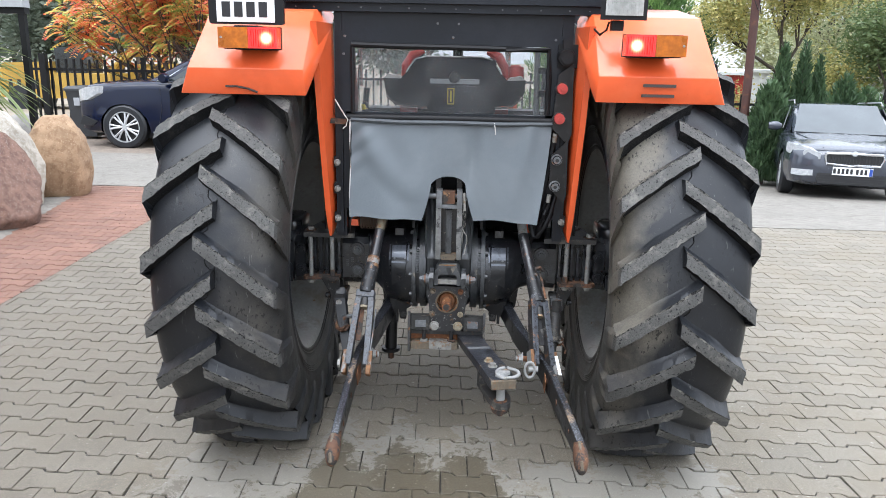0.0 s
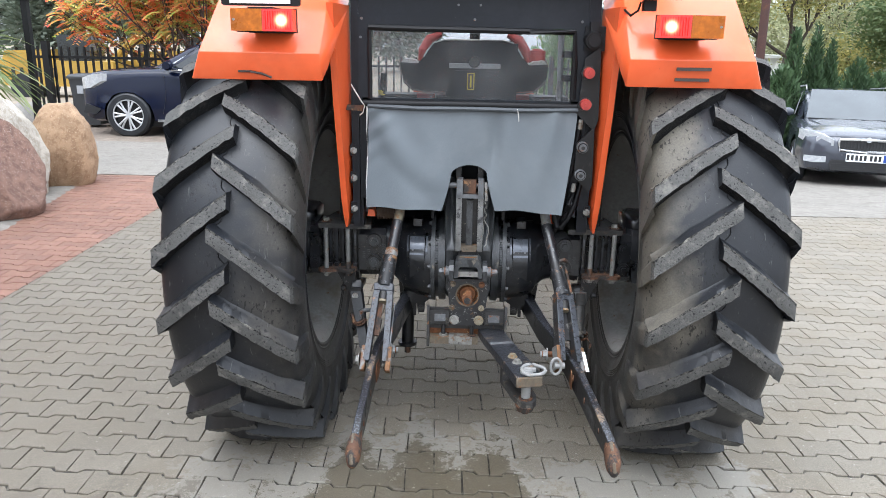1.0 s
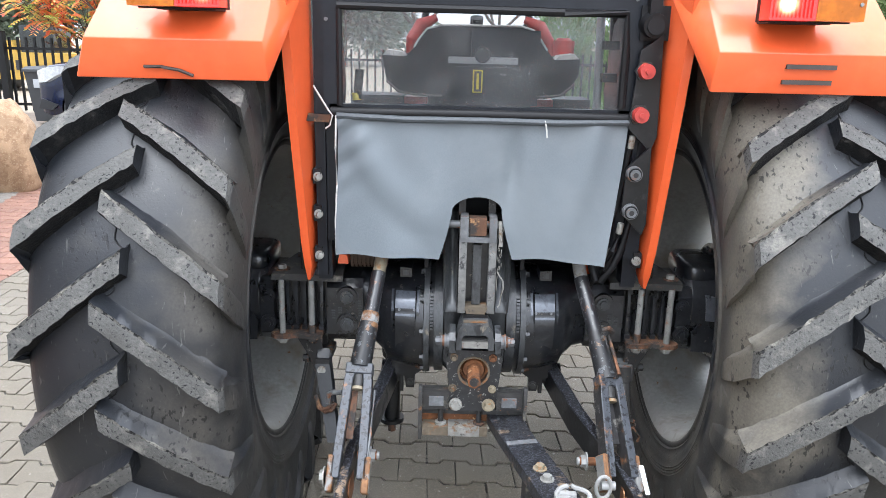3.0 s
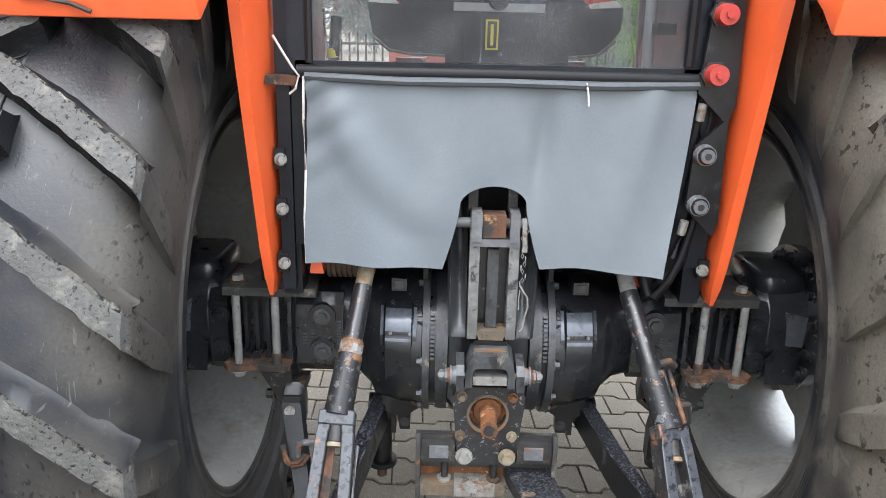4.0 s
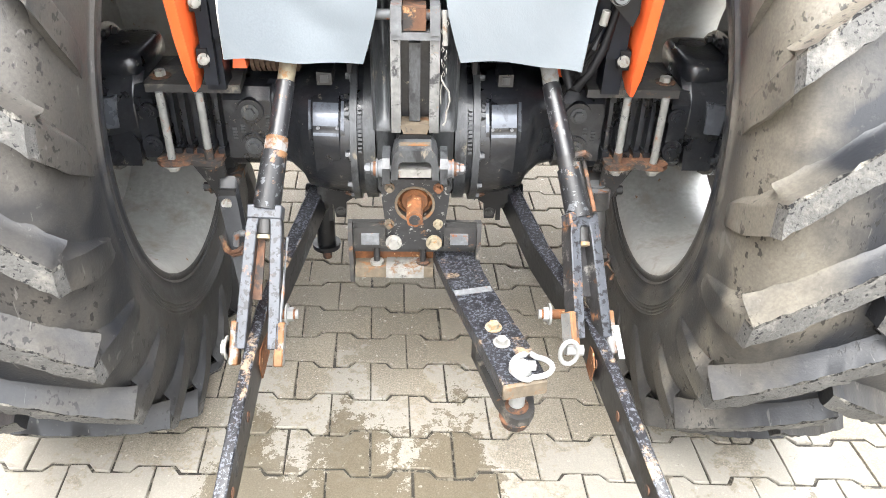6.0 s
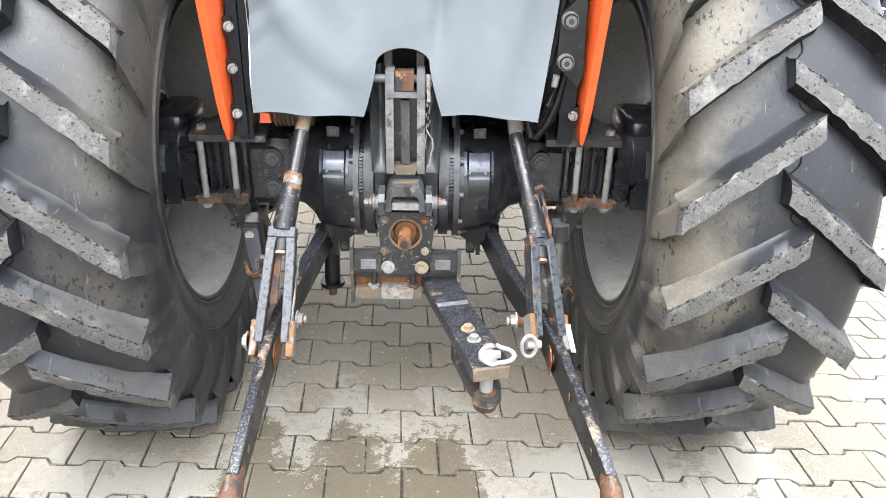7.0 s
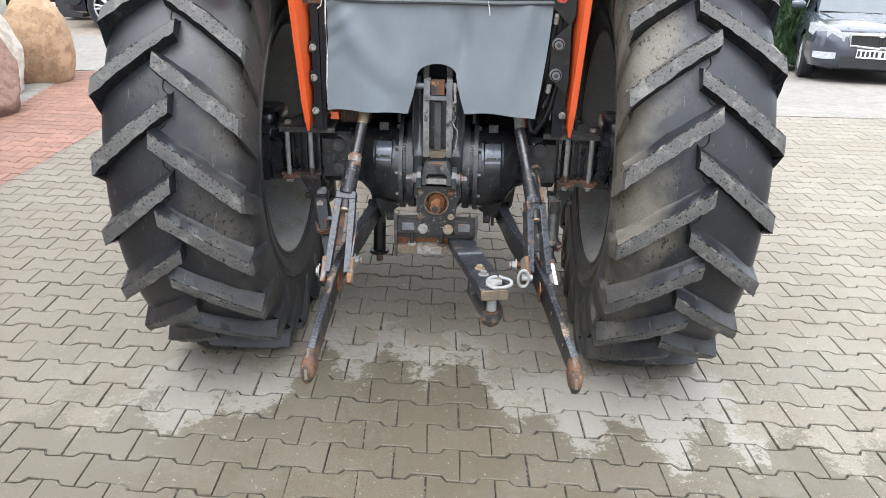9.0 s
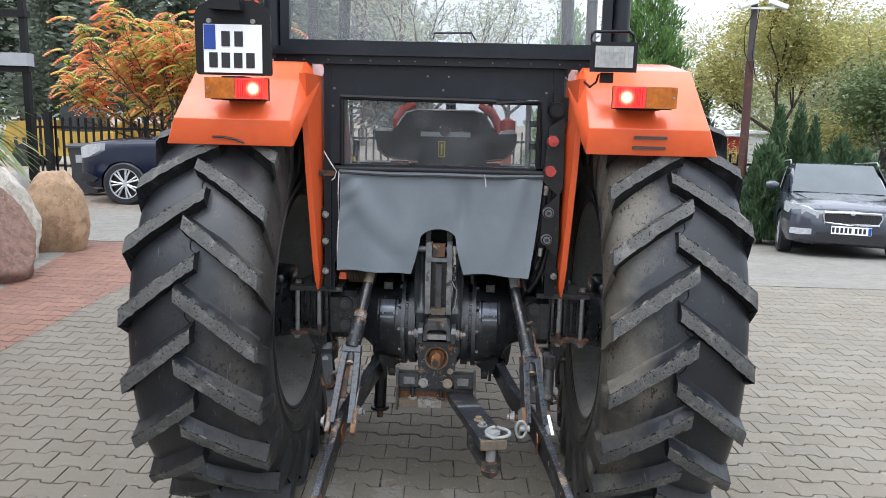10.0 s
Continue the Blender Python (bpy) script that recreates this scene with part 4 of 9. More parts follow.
    box(bm, s * 0.43, s * 0.47, -0.4, -0.26, 0.588, 0.608)
    hexbolt(bm, (s * 0.5, -0.34, 0.585), (s, 0, 0), 0.012, 0.02)
    part("stabiliser_bracket", bm, M_RUSTBLACK, lower_plate, "black rusty welded bracket under the axle", bevel=0.002)
    bm = bmesh.new()
    rod(bm, (s * 0.448, -0.36, 0.606), (s * 0.448, -0.36, 0.613), 0.021, n=18)
    part("bracket_washer", bm, M_GREYSTEEL, lower_plate)
    # stabiliser bar from bracket to lower link
    bm = bmesh.new()
    if s < 0:
        loft(bm, [[(x - w, y - 0.012, z - 0.012), (x + w, y - 0.012, z - 0.012), (x + w, y + 0.018, z + 0.018), (x - w, y + 0.018, z + 0.018)] for x, y, z, w in ((-0.452, -0.385, 0.612, 0.017), (-0.45, -0.39, 0.6, 0.022), (-0.426, -0.45, 0.505, 0.019), (-0.404, -0.505, 0.41, 0.016))])
    else:
        rod(bm, (0.45, -0.385, 0.61), (0.452, -0.39, 0.565), 0.027, n=16)
        rod(bm, (0.452, -0.38, 0.57), (0.44, -0.47, 0.45), 0.023, n=16)
        rod(bm, (0.44, -0.47, 0.45), (0.43, -0.55, 0.36), 0.013, n=10)
        box(bm, 0.42, 0.47, -0.475, -0.445, 0.47, 0.482)
    bar = part("stabiliser_bar", bm, M_BLACK if s < 0 else M_IRON, tractor, "black stabiliser turnbuckle with rusty clip" if s < 0 else "dusty iron stabiliser turnbuckle with rusty wire", bevel=0.002)
    if s < 0:
        bm = bmesh.new()
        rod(bm, (-0.452, -0.403, 0.575), (-0.452, -0.412, 0.577), 0.0125, n=14)
        part("bar_label", bm, M_STEEL, bar, "small pale round mark")
        bm = bmesh.new()
        tube(bm, [(-0.458, -0.468, 0.525), (-0.454, -0.475, 0.513), (-0.448, -0.482, 0.492), (-0.43, -0.486, 0.482), (-0.412, -0.484, 0.486), (-0.401, -0.475, 0.505)], 0.0075, 8)
        tube(bm, [(-0.452, -0.478, 0.503), (-0.436, -0.488, 0.49), (-0.42, -0.49, 0.495), (-0.404, -0.482, 0.51)], 0.0055, 8)
        part("wire_clip", bm, M_RUSTY, bar, "twisted rusty wire clip")
        bm = bmesh.new()
        tube(bm, [(-0.378, -0.5, 0.551), (-0.402, -0.495, 0.549), (-0.418, -0.49, 0.54), (-0.421, -0.487, 0.51)], 0.008, 8)
        part("bent_pin", bm, M_GREYSTEEL, bar, "bent grey steel pin")
    else:
        bm = bmesh.new()
        for h in (0.44, 0.452):
            tube(bm, [(0.45 + 0.033 * math.cos(a), -0.455 - 0.01 * math.sin(2 * a), h + 0.016 * math.sin(a + h * 90)) for a in [0.5 * i for i in range(13)]], 0.0042, 6)
        tube(bm, [(0.475, -0.47, 0.45), (0.49, -0.485, 0.43), (0.484, -0.49, 0.415)], 0.004, 6)
        part("wire_clip", bm, M_RUSTY, bar, "twisted rusty wire clip")
        bm = bmesh.new()
        box(bm, 0.428, 0.472, -0.405, -0.385, 0.588, 0.612)
        part("pin_block", bm, M_GREYSTEEL, bar, "grey steel pin block", bevel=0.004)

# centre housing
bm = bmesh.new()
rings = []
for y, w, zt, zb in ((-0.385, 0.09, 0.86, 0.56), (-0.33, 0.1, 0.925, 0.53), (-0.2, 0.105, 0.94, 0.5), (0.3, 0.14, 0.95, 0.46), (0.9, 0.16, 0.95, 0.5)):
    rings.append([(-w, y, zb + 0.05), (-w * 0.6, y, zb), (w * 0.6, y, zb), (w, y, zb + 0.05), (w, y, zt - 0.1), (w * 0.75, y, zt), (-w * 0.75, y, zt), (-w, y, zt - 0.1)])
loft(bm, rings)
part("gearbox_casting", bm, M_CASTWORN, tractor, "worn black gearbox casting", bevel=0.006)
for s in (-1, 1):
    for x, r, w, m in ((0.106, 0.186, 0.027, M_CASTWORN), (0.127, 0.176, 0.016, M_CAST), (0.142, 0.19, 0.016, M_CASTWORN)):
        bm = bmesh.new()
        rod(bm, (s * (x - w / 2), AX_Y + 0.005, 0.705), (s * (x + w / 2), AX_Y + 0.005, 0.705), r, n=72)
        flange = part("axle_flange", bm, m, tractor, "worn black bolted flange", bevel=0.003)
    for k in range(11):
        a = math.pi * (0.81 + 0.17 * k / 10)
        bm = bmesh.new()
        m = Matrix.Translation((s * 0.127, AX_Y + 0.005 + 0.183 * math.cos(a), 0.705 + 0.183 * math.sin(a))) @ Matrix.Rotation(a, 4, 'X')
        box(bm, -0.0045, 0.0045, -0.006, 0.006, -0.003, 0.003, m)
        part("flange_tooth", bm, M_CASTWORN, flange)
    for k in range(5):
        a = math.pi * (0.66 + 0.17 * k)
        bm = bmesh.new()
        hexbolt(bm, (s * 0.15, AX_Y + 0.005 + 0.18 * math.cos(a), 0.705 + 0.18 * math.sin(a)), (s, 0, 0), 0.009, 0.012)
        part("flange_bolt", bm, M_CASTWORN, flange)
# hollowed cheeks of the lift housing, round at the foot
for s in (-1, 1):
    bm = bmesh.new()
    rings = []
    for i in range(19):
        f = i / 18
        z = 0.785 + 0.275 * f
        deep = 0.042 * min(1.0, max(0.0, (f - 0.06) / 0.28)) ** 0.5
        lean = -0.44 + 0.06 * f ** 1.6
        out = 0.086 + 0.008 * f
        row = [(0.055, lean)]
        for j in range(7):
            g = j / 6
            row.append((0.056 + (out - 0.06) * g, lean + deep * math.sin(math.pi * (0.12 + 0.8 * g)) ** 0.7))
        row += [(out, lean - 0.002), (out + 0.007, lean + 0.006), (out + 0.008, -0.3), (0.055, -0.3)]
        rings.append([(s * x, y, z) for x, y in row])
    loft(bm, rings)
    part("housing_cheek", bm, M_CASTWORN, tractor, "hollow worn cheek of the lift housing", smooth=50)
# rail bracket for the top link
bm = bmesh.new()
box(bm, -0.036, 0.036, -0.405, -0.36, 0.785, 1.0)
bracket = part("top_link_bracket", bm, M_CAST, tractor, "worn upright bracket that holds the top link", bevel=0.003)
for s in (-1, 1):
    bm = bmesh.new()
    prism(bm, [(-0.448, 0.785), (-0.458, 0.83), (-0.452, 1.0), (-0.44, 1.055), (-0.41, 1.06), (-0.39, 1.03), (-0.39, 0.785)], 'x', s * 0.031, s * 0.052)
    part("bracket_rail", bm, M_WORN, bracket, "upright rail with paint worn to bare metal", bevel=0.003)
bm = bmesh.new()
box(bm, -0.013, 0.011, -0.436, -0.4, 0.808, 0.985)
part("bracket_bar", bm, M_CASTWORN, bracket, bevel=0.003)
bm = bmesh.new()
box(bm, -0.052, 0.052, -0.458, -0.4, 0.997, 1.012)
part("bracket_bridge", bm, M_GREYSTEEL, bracket, bevel=0.003)
bm = bmesh.new()
rod(bm, (-0.1, -0.425, 1.04), (0.07, -0.425, 1.04), 0.011)
part("bracket_pin", bm, M_GREYSTEEL, bracket)
bm = bmesh.new()
box(bm, -0.026, 0.022, -0.452, -0.4, 1.015, 1.062)
part("bracket_bush", bm, M_RUSTY, bracket, "rust-orange bush on the bracket pin", bevel=0.008)
for x0, x1 in ((-0.05, -0.028), (0.03, 0.05)):
    bm = bmesh.new()
    box(bm, x0, x1, -0.462, -0.4, 1.008, 1.068)
    part("bracket_lug", bm, M_GREYSTEEL, bracket, bevel=0.005)
bm = bmesh.new()
prism(bm, [(-0.034, 0.806), (0.034, 0.806), (0.026, 0.784), (-0.026, 0.784)], 'y', -0.452, -0.4)
part("bracket_foot", bm, M_RUSTPALE, bracket, "caked rusty foot between the rails", bevel=0.004)
bm = bmesh.new()
pts = [(0.06 + 0.005 * math.sin(i * 1.7), -0.466 + 0.004 * math.cos(i * 2.3), 1.045 - i * 0.009) for i in range(15)]
for i, p in enumerate(pts):
    q = Vector(p)
    d = Vector((0.0028, 0, 0)) if i % 2 else Vector((0, 0.0028, 0))
    tube(bm, [q + d, q + Vector((0, 0, 0.0058)), q - d, q - Vector((0, 0, 0.0058)), q + d], 0.0011, 5)
tube(bm, [(0.056, -0.466, 0.916), (0.062, -0.468, 0.905), (0.072, -0.468, 0.89), (0.074, -0.468, 0.868), (0.068, -0.467, 0.846), (0.066, -0.467, 0.82), (0.06, -0.466, 0.812)], 0.0022, 6)
tube(bm, [(0.056, -0.465, 0.905), (0.054, -0.465, 0.885), (0.055, -0.465, 0.862)], 0.0016, 6)
part("safety_chain", bm, M_STEEL, bracket, "thin bright chain and wire hanging from the pin")
bm = bmesh.new()
rod(bm, (0.058, -0.462, 1.06), (0.062, -0.466, 0.99), 0.005, n=8)
part("linch_pin", bm, M_STEEL, bracket)

# power take-off plate with its shaft
PZ = 0.613
bm = bmesh.new()
outline = [(-0.066, 0.497), (-0.058, 0.486), (0.058, 0.486), (0.066, 0.497), (0.072, 0.56), (0.079, 0.62), (0.082, 0.655), (0.07, 0.678), (-0.068, 0.678), (-0.078, 0.655), (-0.076, 0.62), (-0.07, 0.56)]
hole = [(0.043 * math.cos(2 * math.pi * i / 24), PZ + 0.043 * math.sin(2 * math.pi * i / 24)) for i in range(24)]
for y in (-0.466, -0.44):
    vo, vh = [bm.verts.new((x, y, z)) for x, z in outline], [bm.verts.new((x, y, z)) for x, z in hole]
    es = [bm.edges.new((r[i], r[(i + 1) % len(r)])) for r in (vo, vh) for i in range(len(r))]
    bmesh.ops.triangle_fill(bm, use_beauty=True, edges=es)
    if y == -0.466:
        first = (vo, vh)
for a, b in zip(first, (vo, vh)):
    for i in range(len(a)):
        bm.faces.new((a[i], a[(i + 1) % len(a)], b[(i + 1) % len(b)], b[i]))
pto = part("pto_plate", bm, M_PTO, tractor, "chipped black iron plate round the power take-off", smooth=20)
bm = bmesh.new()
box(bm, -0.066, 0.066, -0.44, -0.36, 0.5, 0.675)
part("pto_housing", bm, M_CAST, pto, bevel=0.004)
bm = bmesh.new()
lathe(bm, [(0.0, 0.041), (0.003, 0.047), (-0.003, 0.0475), (-0.012, 0.043)], (0, 0, 0), 36, True)
bmesh.ops.transform(bm, matrix=Matrix.Translation((0, -0.467, PZ)) @ Matrix.Rotation(radians(-90), 4, 'Z'), verts=bm.verts)
part("pto_ring", bm, M_RUSTPALE, pto, "pale worn ring round the shaft")
bm = bmesh.new()
rod(bm, (0, -0.442, PZ), (0, -0.43, PZ), 0.044, n=28)
rod(bm, (0, -0.452, PZ), (0, -0.44, PZ), 0.03, 0.036, 24)
part("pto_seal", bm, M_RUSTORANGE, pto, "rust-orange face round the shaft")
bm = bmesh.new()
n = 36
a = [bm.verts.new(((0.0175 + 0.0018 * (i // 3 % 2)) * math.cos(2 * math.pi * i / n), -0.537, PZ + (0.0175 + 0.0018 * (i // 3 % 2)) * math.sin(2 * math.pi * i / n))) for i in range(n)]
b = [bm.verts.new((v.co.x, -0.445, v.co.z)) for v in a]
for i in range(n):
    bm.faces.new((a[i], a[(i + 1) % n], b[(i + 1) % n], b[i]))
bm.faces.new(a)
shaft = part("pto_shaft", bm, M_RUSTORANGE, pto, "rust-brown splined shaft end")
bm = bmesh.new()
rod(bm, (0, -0.5385, PZ), (0, -0.536, PZ), 0.013, n=16)
rod(bm, (0, -0.5395, PZ), (0, -0.538, PZ), 0.0055, n=10)
part("shaft_face", bm, M_RUSTBLACK, shaft)
for x, m in ((-0.05, M_STEEL), (0.046, M_RUSTCREAM)):
    bm = bmesh.new()
    rod(bm, (x, -0.466, 0.51), (x, -0.474, 0.512), 0.0175, n=20)
    hexbolt(bm, (x, -0.474, 0.512), (0, -1, 0.05), 0.0135, 0.018)
    part("plate_bolt", bm, m, pto, "pale zinc bolt")
for x, z, m in ((-0.058, 0.657, M_RUSTPALE), (0.054, 0.657, M_RUSTORANGE), (-0.06, 0.56, M_RUSTPALE), (0.055, 0.56, M_RUSTCREAM)):
    bm = bmesh.new()
    rod(bm, (x, -0.466, z), (x, -0.47, z), 0.012, n=14)
    hexbolt(bm, (x, -0.47, z), (0, -1, 0), 0.008, 0.012, washer=False)
    part("plate_bolt", bm, m, pto)
# hitch fork above the power take-off: an arch with a pale strip in its mouth
bm = bmesh.new()
prism(bm, [(-0.05, 0.69), (-0.044, 0.75), (-0.034, 0.782), (0.034, 0.782), (0.044, 0.75), (0.05, 0.69)], 'y', -0.452, -0.39)
fork = part("hitch_fork", bm, M_BLACK, tractor, "black trapezoid hitch fork with a slot", bevel=0.005)
bm = bmesh.new()
arch = [(-0.054, 0.69), (-0.053, 0.722), (-0.047, 0.752), (-0.036, 0.763), (0.036, 0.763), (0.047, 0.752), (0.053, 0.722), (0.054, 0.69)]
inner = [(-0.038, 0.69), (-0.038, 0.722), (-0.034, 0.731), (-0.028, 0.735), (0.028, 0.735), (0.034, 0.731), (0.038, 0.722), (0.038, 0.69)]
loft(bm, [[(x0, -0.492, z0), (x0, -0.44, z0 + 0.012), (x1, -0.44, z1 + 0.006), (x1, -0.492, z1)] for (x0, z0), (x1, z1) in zip(arch, inner)])
part("fork_arch", bm, M_CASTWORN, fork, "worn black arch", bevel=0.002)
bm = bmesh.new()
box(bm, -0.037, 0.037, -0.488, -0.445, 0.694, 0.714)
part("fork_slot_plate", bm, M_PADSTEEL, fork, "bright bare metal strip", bevel=0.004)
bm = bmesh.new()
box(bm, -0.034, 0.034, -0.476, -0.44, 0.764, 0.77)
part("fork_cap", bm, M_RUSTPALE, fork, "caked rusty upper face", bevel=0.002)
for s in (-1, 1):
    bm = bmesh.new()
    prism(bm, [(-0.492, 0.68), (-0.496, 0.72), (-0.48, 0.738), (-0.43, 0.745), (-0.43, 0.68)], 'x', s * 0.056, s * 0.073)
    cheek = part("fork_cheek", bm, M_CASTWORN, fork, bevel=0.005)
    bm = bmesh.new()
    rod(bm, (s * 0.05, -0.478, 0.712), (s * 0.113, -0.478, 0.712), 0.0075, n=12)
    rod(bm, (s * 0.073, -0.478, 0.712), (s * 0.083, -0.478, 0.712), 0.021, 0.018, 18)
    hexbolt(bm, (s * 0.083, -0.478, 0.712), (s, 0, 0), 0.0155, 0.015)
    hexbolt(bm, (s * 0.1, -0.478, 0.712), (s, 0, 0), 0.0125, 0.01, washer=False)
    part("fork_bolt", bm, M_GREYSTEEL, fork, "grey pivot bolt and nut")
    bm = bmesh.new()
    rod(bm, (s * 0.085, -0.478, 0.712), (s * 0.0925, -0.478, 0.712), 0.017, n=14)
    part("fork_washer", bm, M_RUSTY, fork, "rusty washer")

# drawbar frame and drawbar
bm = bmesh.new()
box(bm, -0.15, -0.07, -0.463, -0.44, 0.488, 0.545)
box(bm, 0.07, 0.15, -0.463, -0.44, 0.488, 0.545)
box(bm, -0.15, 0.15, -0.44, -0.428, 0.5, 0.548)
box(bm, -0.15, 0.15, -0.44, -0.41, 0.462, 0.478)
frame_ob = part("drawbar_frame", bm, M_IRON, tractor, "dusty black drawbar frame under the gearbox", bevel=0.003)
for s in (-1, 1):
    bm = bmesh.new()
    prism(bm, [(-0.48, 0.398), (-0.482, 0.54), (-0.474, 0.566), (-0.458, 0.566), (-0.452, 0.548), (-0.425, 0.545), (-0.42, 0.44), (-0.43, 0.392)], 'x', s * 0.148, s * 0.158)
    part("frame_cheek", bm, M_IRON, frame_ob, bevel=0.002)
    bm = bmesh.new()
    box(bm, s * 0.085, s * 0.128, -0.472, -0.45, 0.503, 0.53)
    part("frame_block", bm, M_GREYSTEEL, frame_ob, "grey worn block", bevel=0.003)
bm = bmesh.new()
box(bm, -0.148, 0.075, -0.43, -0.41, 0.43, 0.462)
part("frame_inner_plate", bm, M_RUSTORANGE, frame_ob, "rust-orange inner plate", bevel=0.003)
bm = bmesh.new()
box(bm, -0.146, 0.045, -0.474, -0.385, 0.408, 0.436)
part("frame_plate", bm, M_RUSTPALE, frame_ob, "pale rusty lower plate", bevel=0.003)
bm = bmesh.new()
box(bm, -0.07, 0.022, -0.48, -0.4, 0.41, 0.4395)
part("frame_wear_pad", bm, M_PADSTEEL, frame_ob, "pale worn pad", bevel=0.004)
for x, m in ((-0.093, M_STEEL), (0.02, M_RUSTY)):
    bm = bmesh.new()
    rod(bm, (x, -0.45, 0.436), (x, -0.45, 0.487), 0.008, n=10)
    part("frame_pin", bm, M_RUSTBLACK, frame_ob)
    bm = bmesh.new()
    rod(bm, (x, -0.452, 0.437), (x, -0.452, 0.444), 0.0165, n=18)
    part("pin_washer", bm, m, frame_ob)
bm = bmesh.new()
loft(bm, [[(cx - w * 0.97, cy - w * 0.22, cz), (cx + w * 0.97, cy + w * 0.22, cz), (cx + w * 0.97, cy + w * 0.22, cz - th), (cx - w * 0.97, cy - w * 0.22, cz - th)]
          for cx, cy, cz, w, th in ((0.072, -0.3, 0.46, 0.05, 0.03), (0.102, -0.465, 0.464, 0.05, 0.03), (0.118, -0.55, 0.47, 0.047, 0.031), (0.133, -0.63, 0.482, 0.0465, 0.031), (0.16, -0.72, 0.483, 0.0465, 0.032), (0.19, -0.82, 0.484, 0.0475, 0.034), (0.216, -0.918, 0.484, 0.046, 0.036))])
drawbar = part("drawbar", bm, M_CHIP, tractor, "black drawbar with flaking paint", bevel=0.003)
bm = bmesh.new()
box(bm, -0.043, 0.043, -0.009, 0.009, -0.0006, 0.0012, Matrix.Translation((0.1325, -0.628, 0.4823)) @ Matrix.Rotation(radians(13), 4, 'Z') @ Matrix.Rotation(radians(4), 4, 'X'))
part("worn_band", bm, M_GREYSTEEL, drawbar, "band rubbed to bare metal at the bend")
bm = bmesh.new()
prism(bm, [(0.128, -0.72), (0.213, -0.72), (0.248, -0.86), (0.246, -0.9), (0.232, -0.926), (0.21, -0.932), (0.188, -0.92), (0.168, -0.87)], 'z', 0.368, 0.39)
prism(bm, [(0.128, -0.72), (0.213, -0.72), (0.22, -0.75), (0.136, -0.75)], 'z', 0.37, 0.46)
jaw = part("drawbar_jaw", bm, M_IRON, drawbar, "lower jaw of the drawbar with rusty rim", bevel=0.005)
bm = bmesh.new()
box(bm, -0.0455, 0.0455, -0.005, 0.006, -0.019, 0.017, Matrix.Translation((0.217, -0.922, 0.466)) @ Matrix.Rotation(radians(13), 4, 'Z'))
part("drawbar_end", bm, M_RUSTPALE, drawbar, "pale rusty end plate", bevel=0.003)
bm = bmesh.new()
rod(bm, (0.21, -0.888, 0.34), (0.21, -0.888, 0.488), 0.0165, n=18)
pin = part("hitch_pin", bm, M_BRIGHT, drawbar, "bright steel hitch pin")
bm = bmesh.new()
rod(bm, (0.21, -0.888, 0.484), (0.21, -0.888, 0.499), 0.023, 0.019, n=20)
box(bm, 0.2, 0.24, -0.896, -0.88, 0.49, 0.502)
part("pin_head", bm, M_BRIGHT, pin, bevel=0.003)
bm = bmesh.new()
tube(bm, [(0.232 + 0.04 * math.cos(a), -0.893 - 0.024 * math.sin(a) * (1.25 if math.cos(a) < 0 else 0.85), 0.497 - 0.008 * math.sin(a)) for a in [2 * math.pi * i / 24 for i in range(25)]], 0.006, 8)
part("pin_ring", bm, M_BRIGHT, pin, "bright steel ring on the pin")
bm = bmesh.new()
rod(bm, (0.21, -0.893, 0.3895), (0.21, -0.893, 0.394), 0.024, n=20)
part("pin_seat", bm, M_RUSTY, jaw, "rusty seat round the pin")
bm = bmesh.new()
rod(bm, (0.208, -0.9, 0.371), (0.208, -0.9, 0.352), 0.034, 0.028, 18)
rod(bm, (0.21, -0.89, 0.352), (0.21, -0.89, 0.335), 0.011, 0.013, 10)
rod(bm, (0.196, -0.895, 0.342), (0.226, -0.895, 0.342), 0.004, n=8)
part("pin_collar", bm, M_RUSTY, jaw, "rusty collar below the jaw")
for x, y, m in ((0.168, -0.757, M_RUSTCREAM), (0.181, -0.806, M_STEEL)):
    bm = bmesh.new()
    hexbolt(bm, (x, y, 0.4825), (0, 0, 1), 0.0125, 0.013)
    part("drawbar_bolt", bm, m, drawbar, "pale zinc bolt")

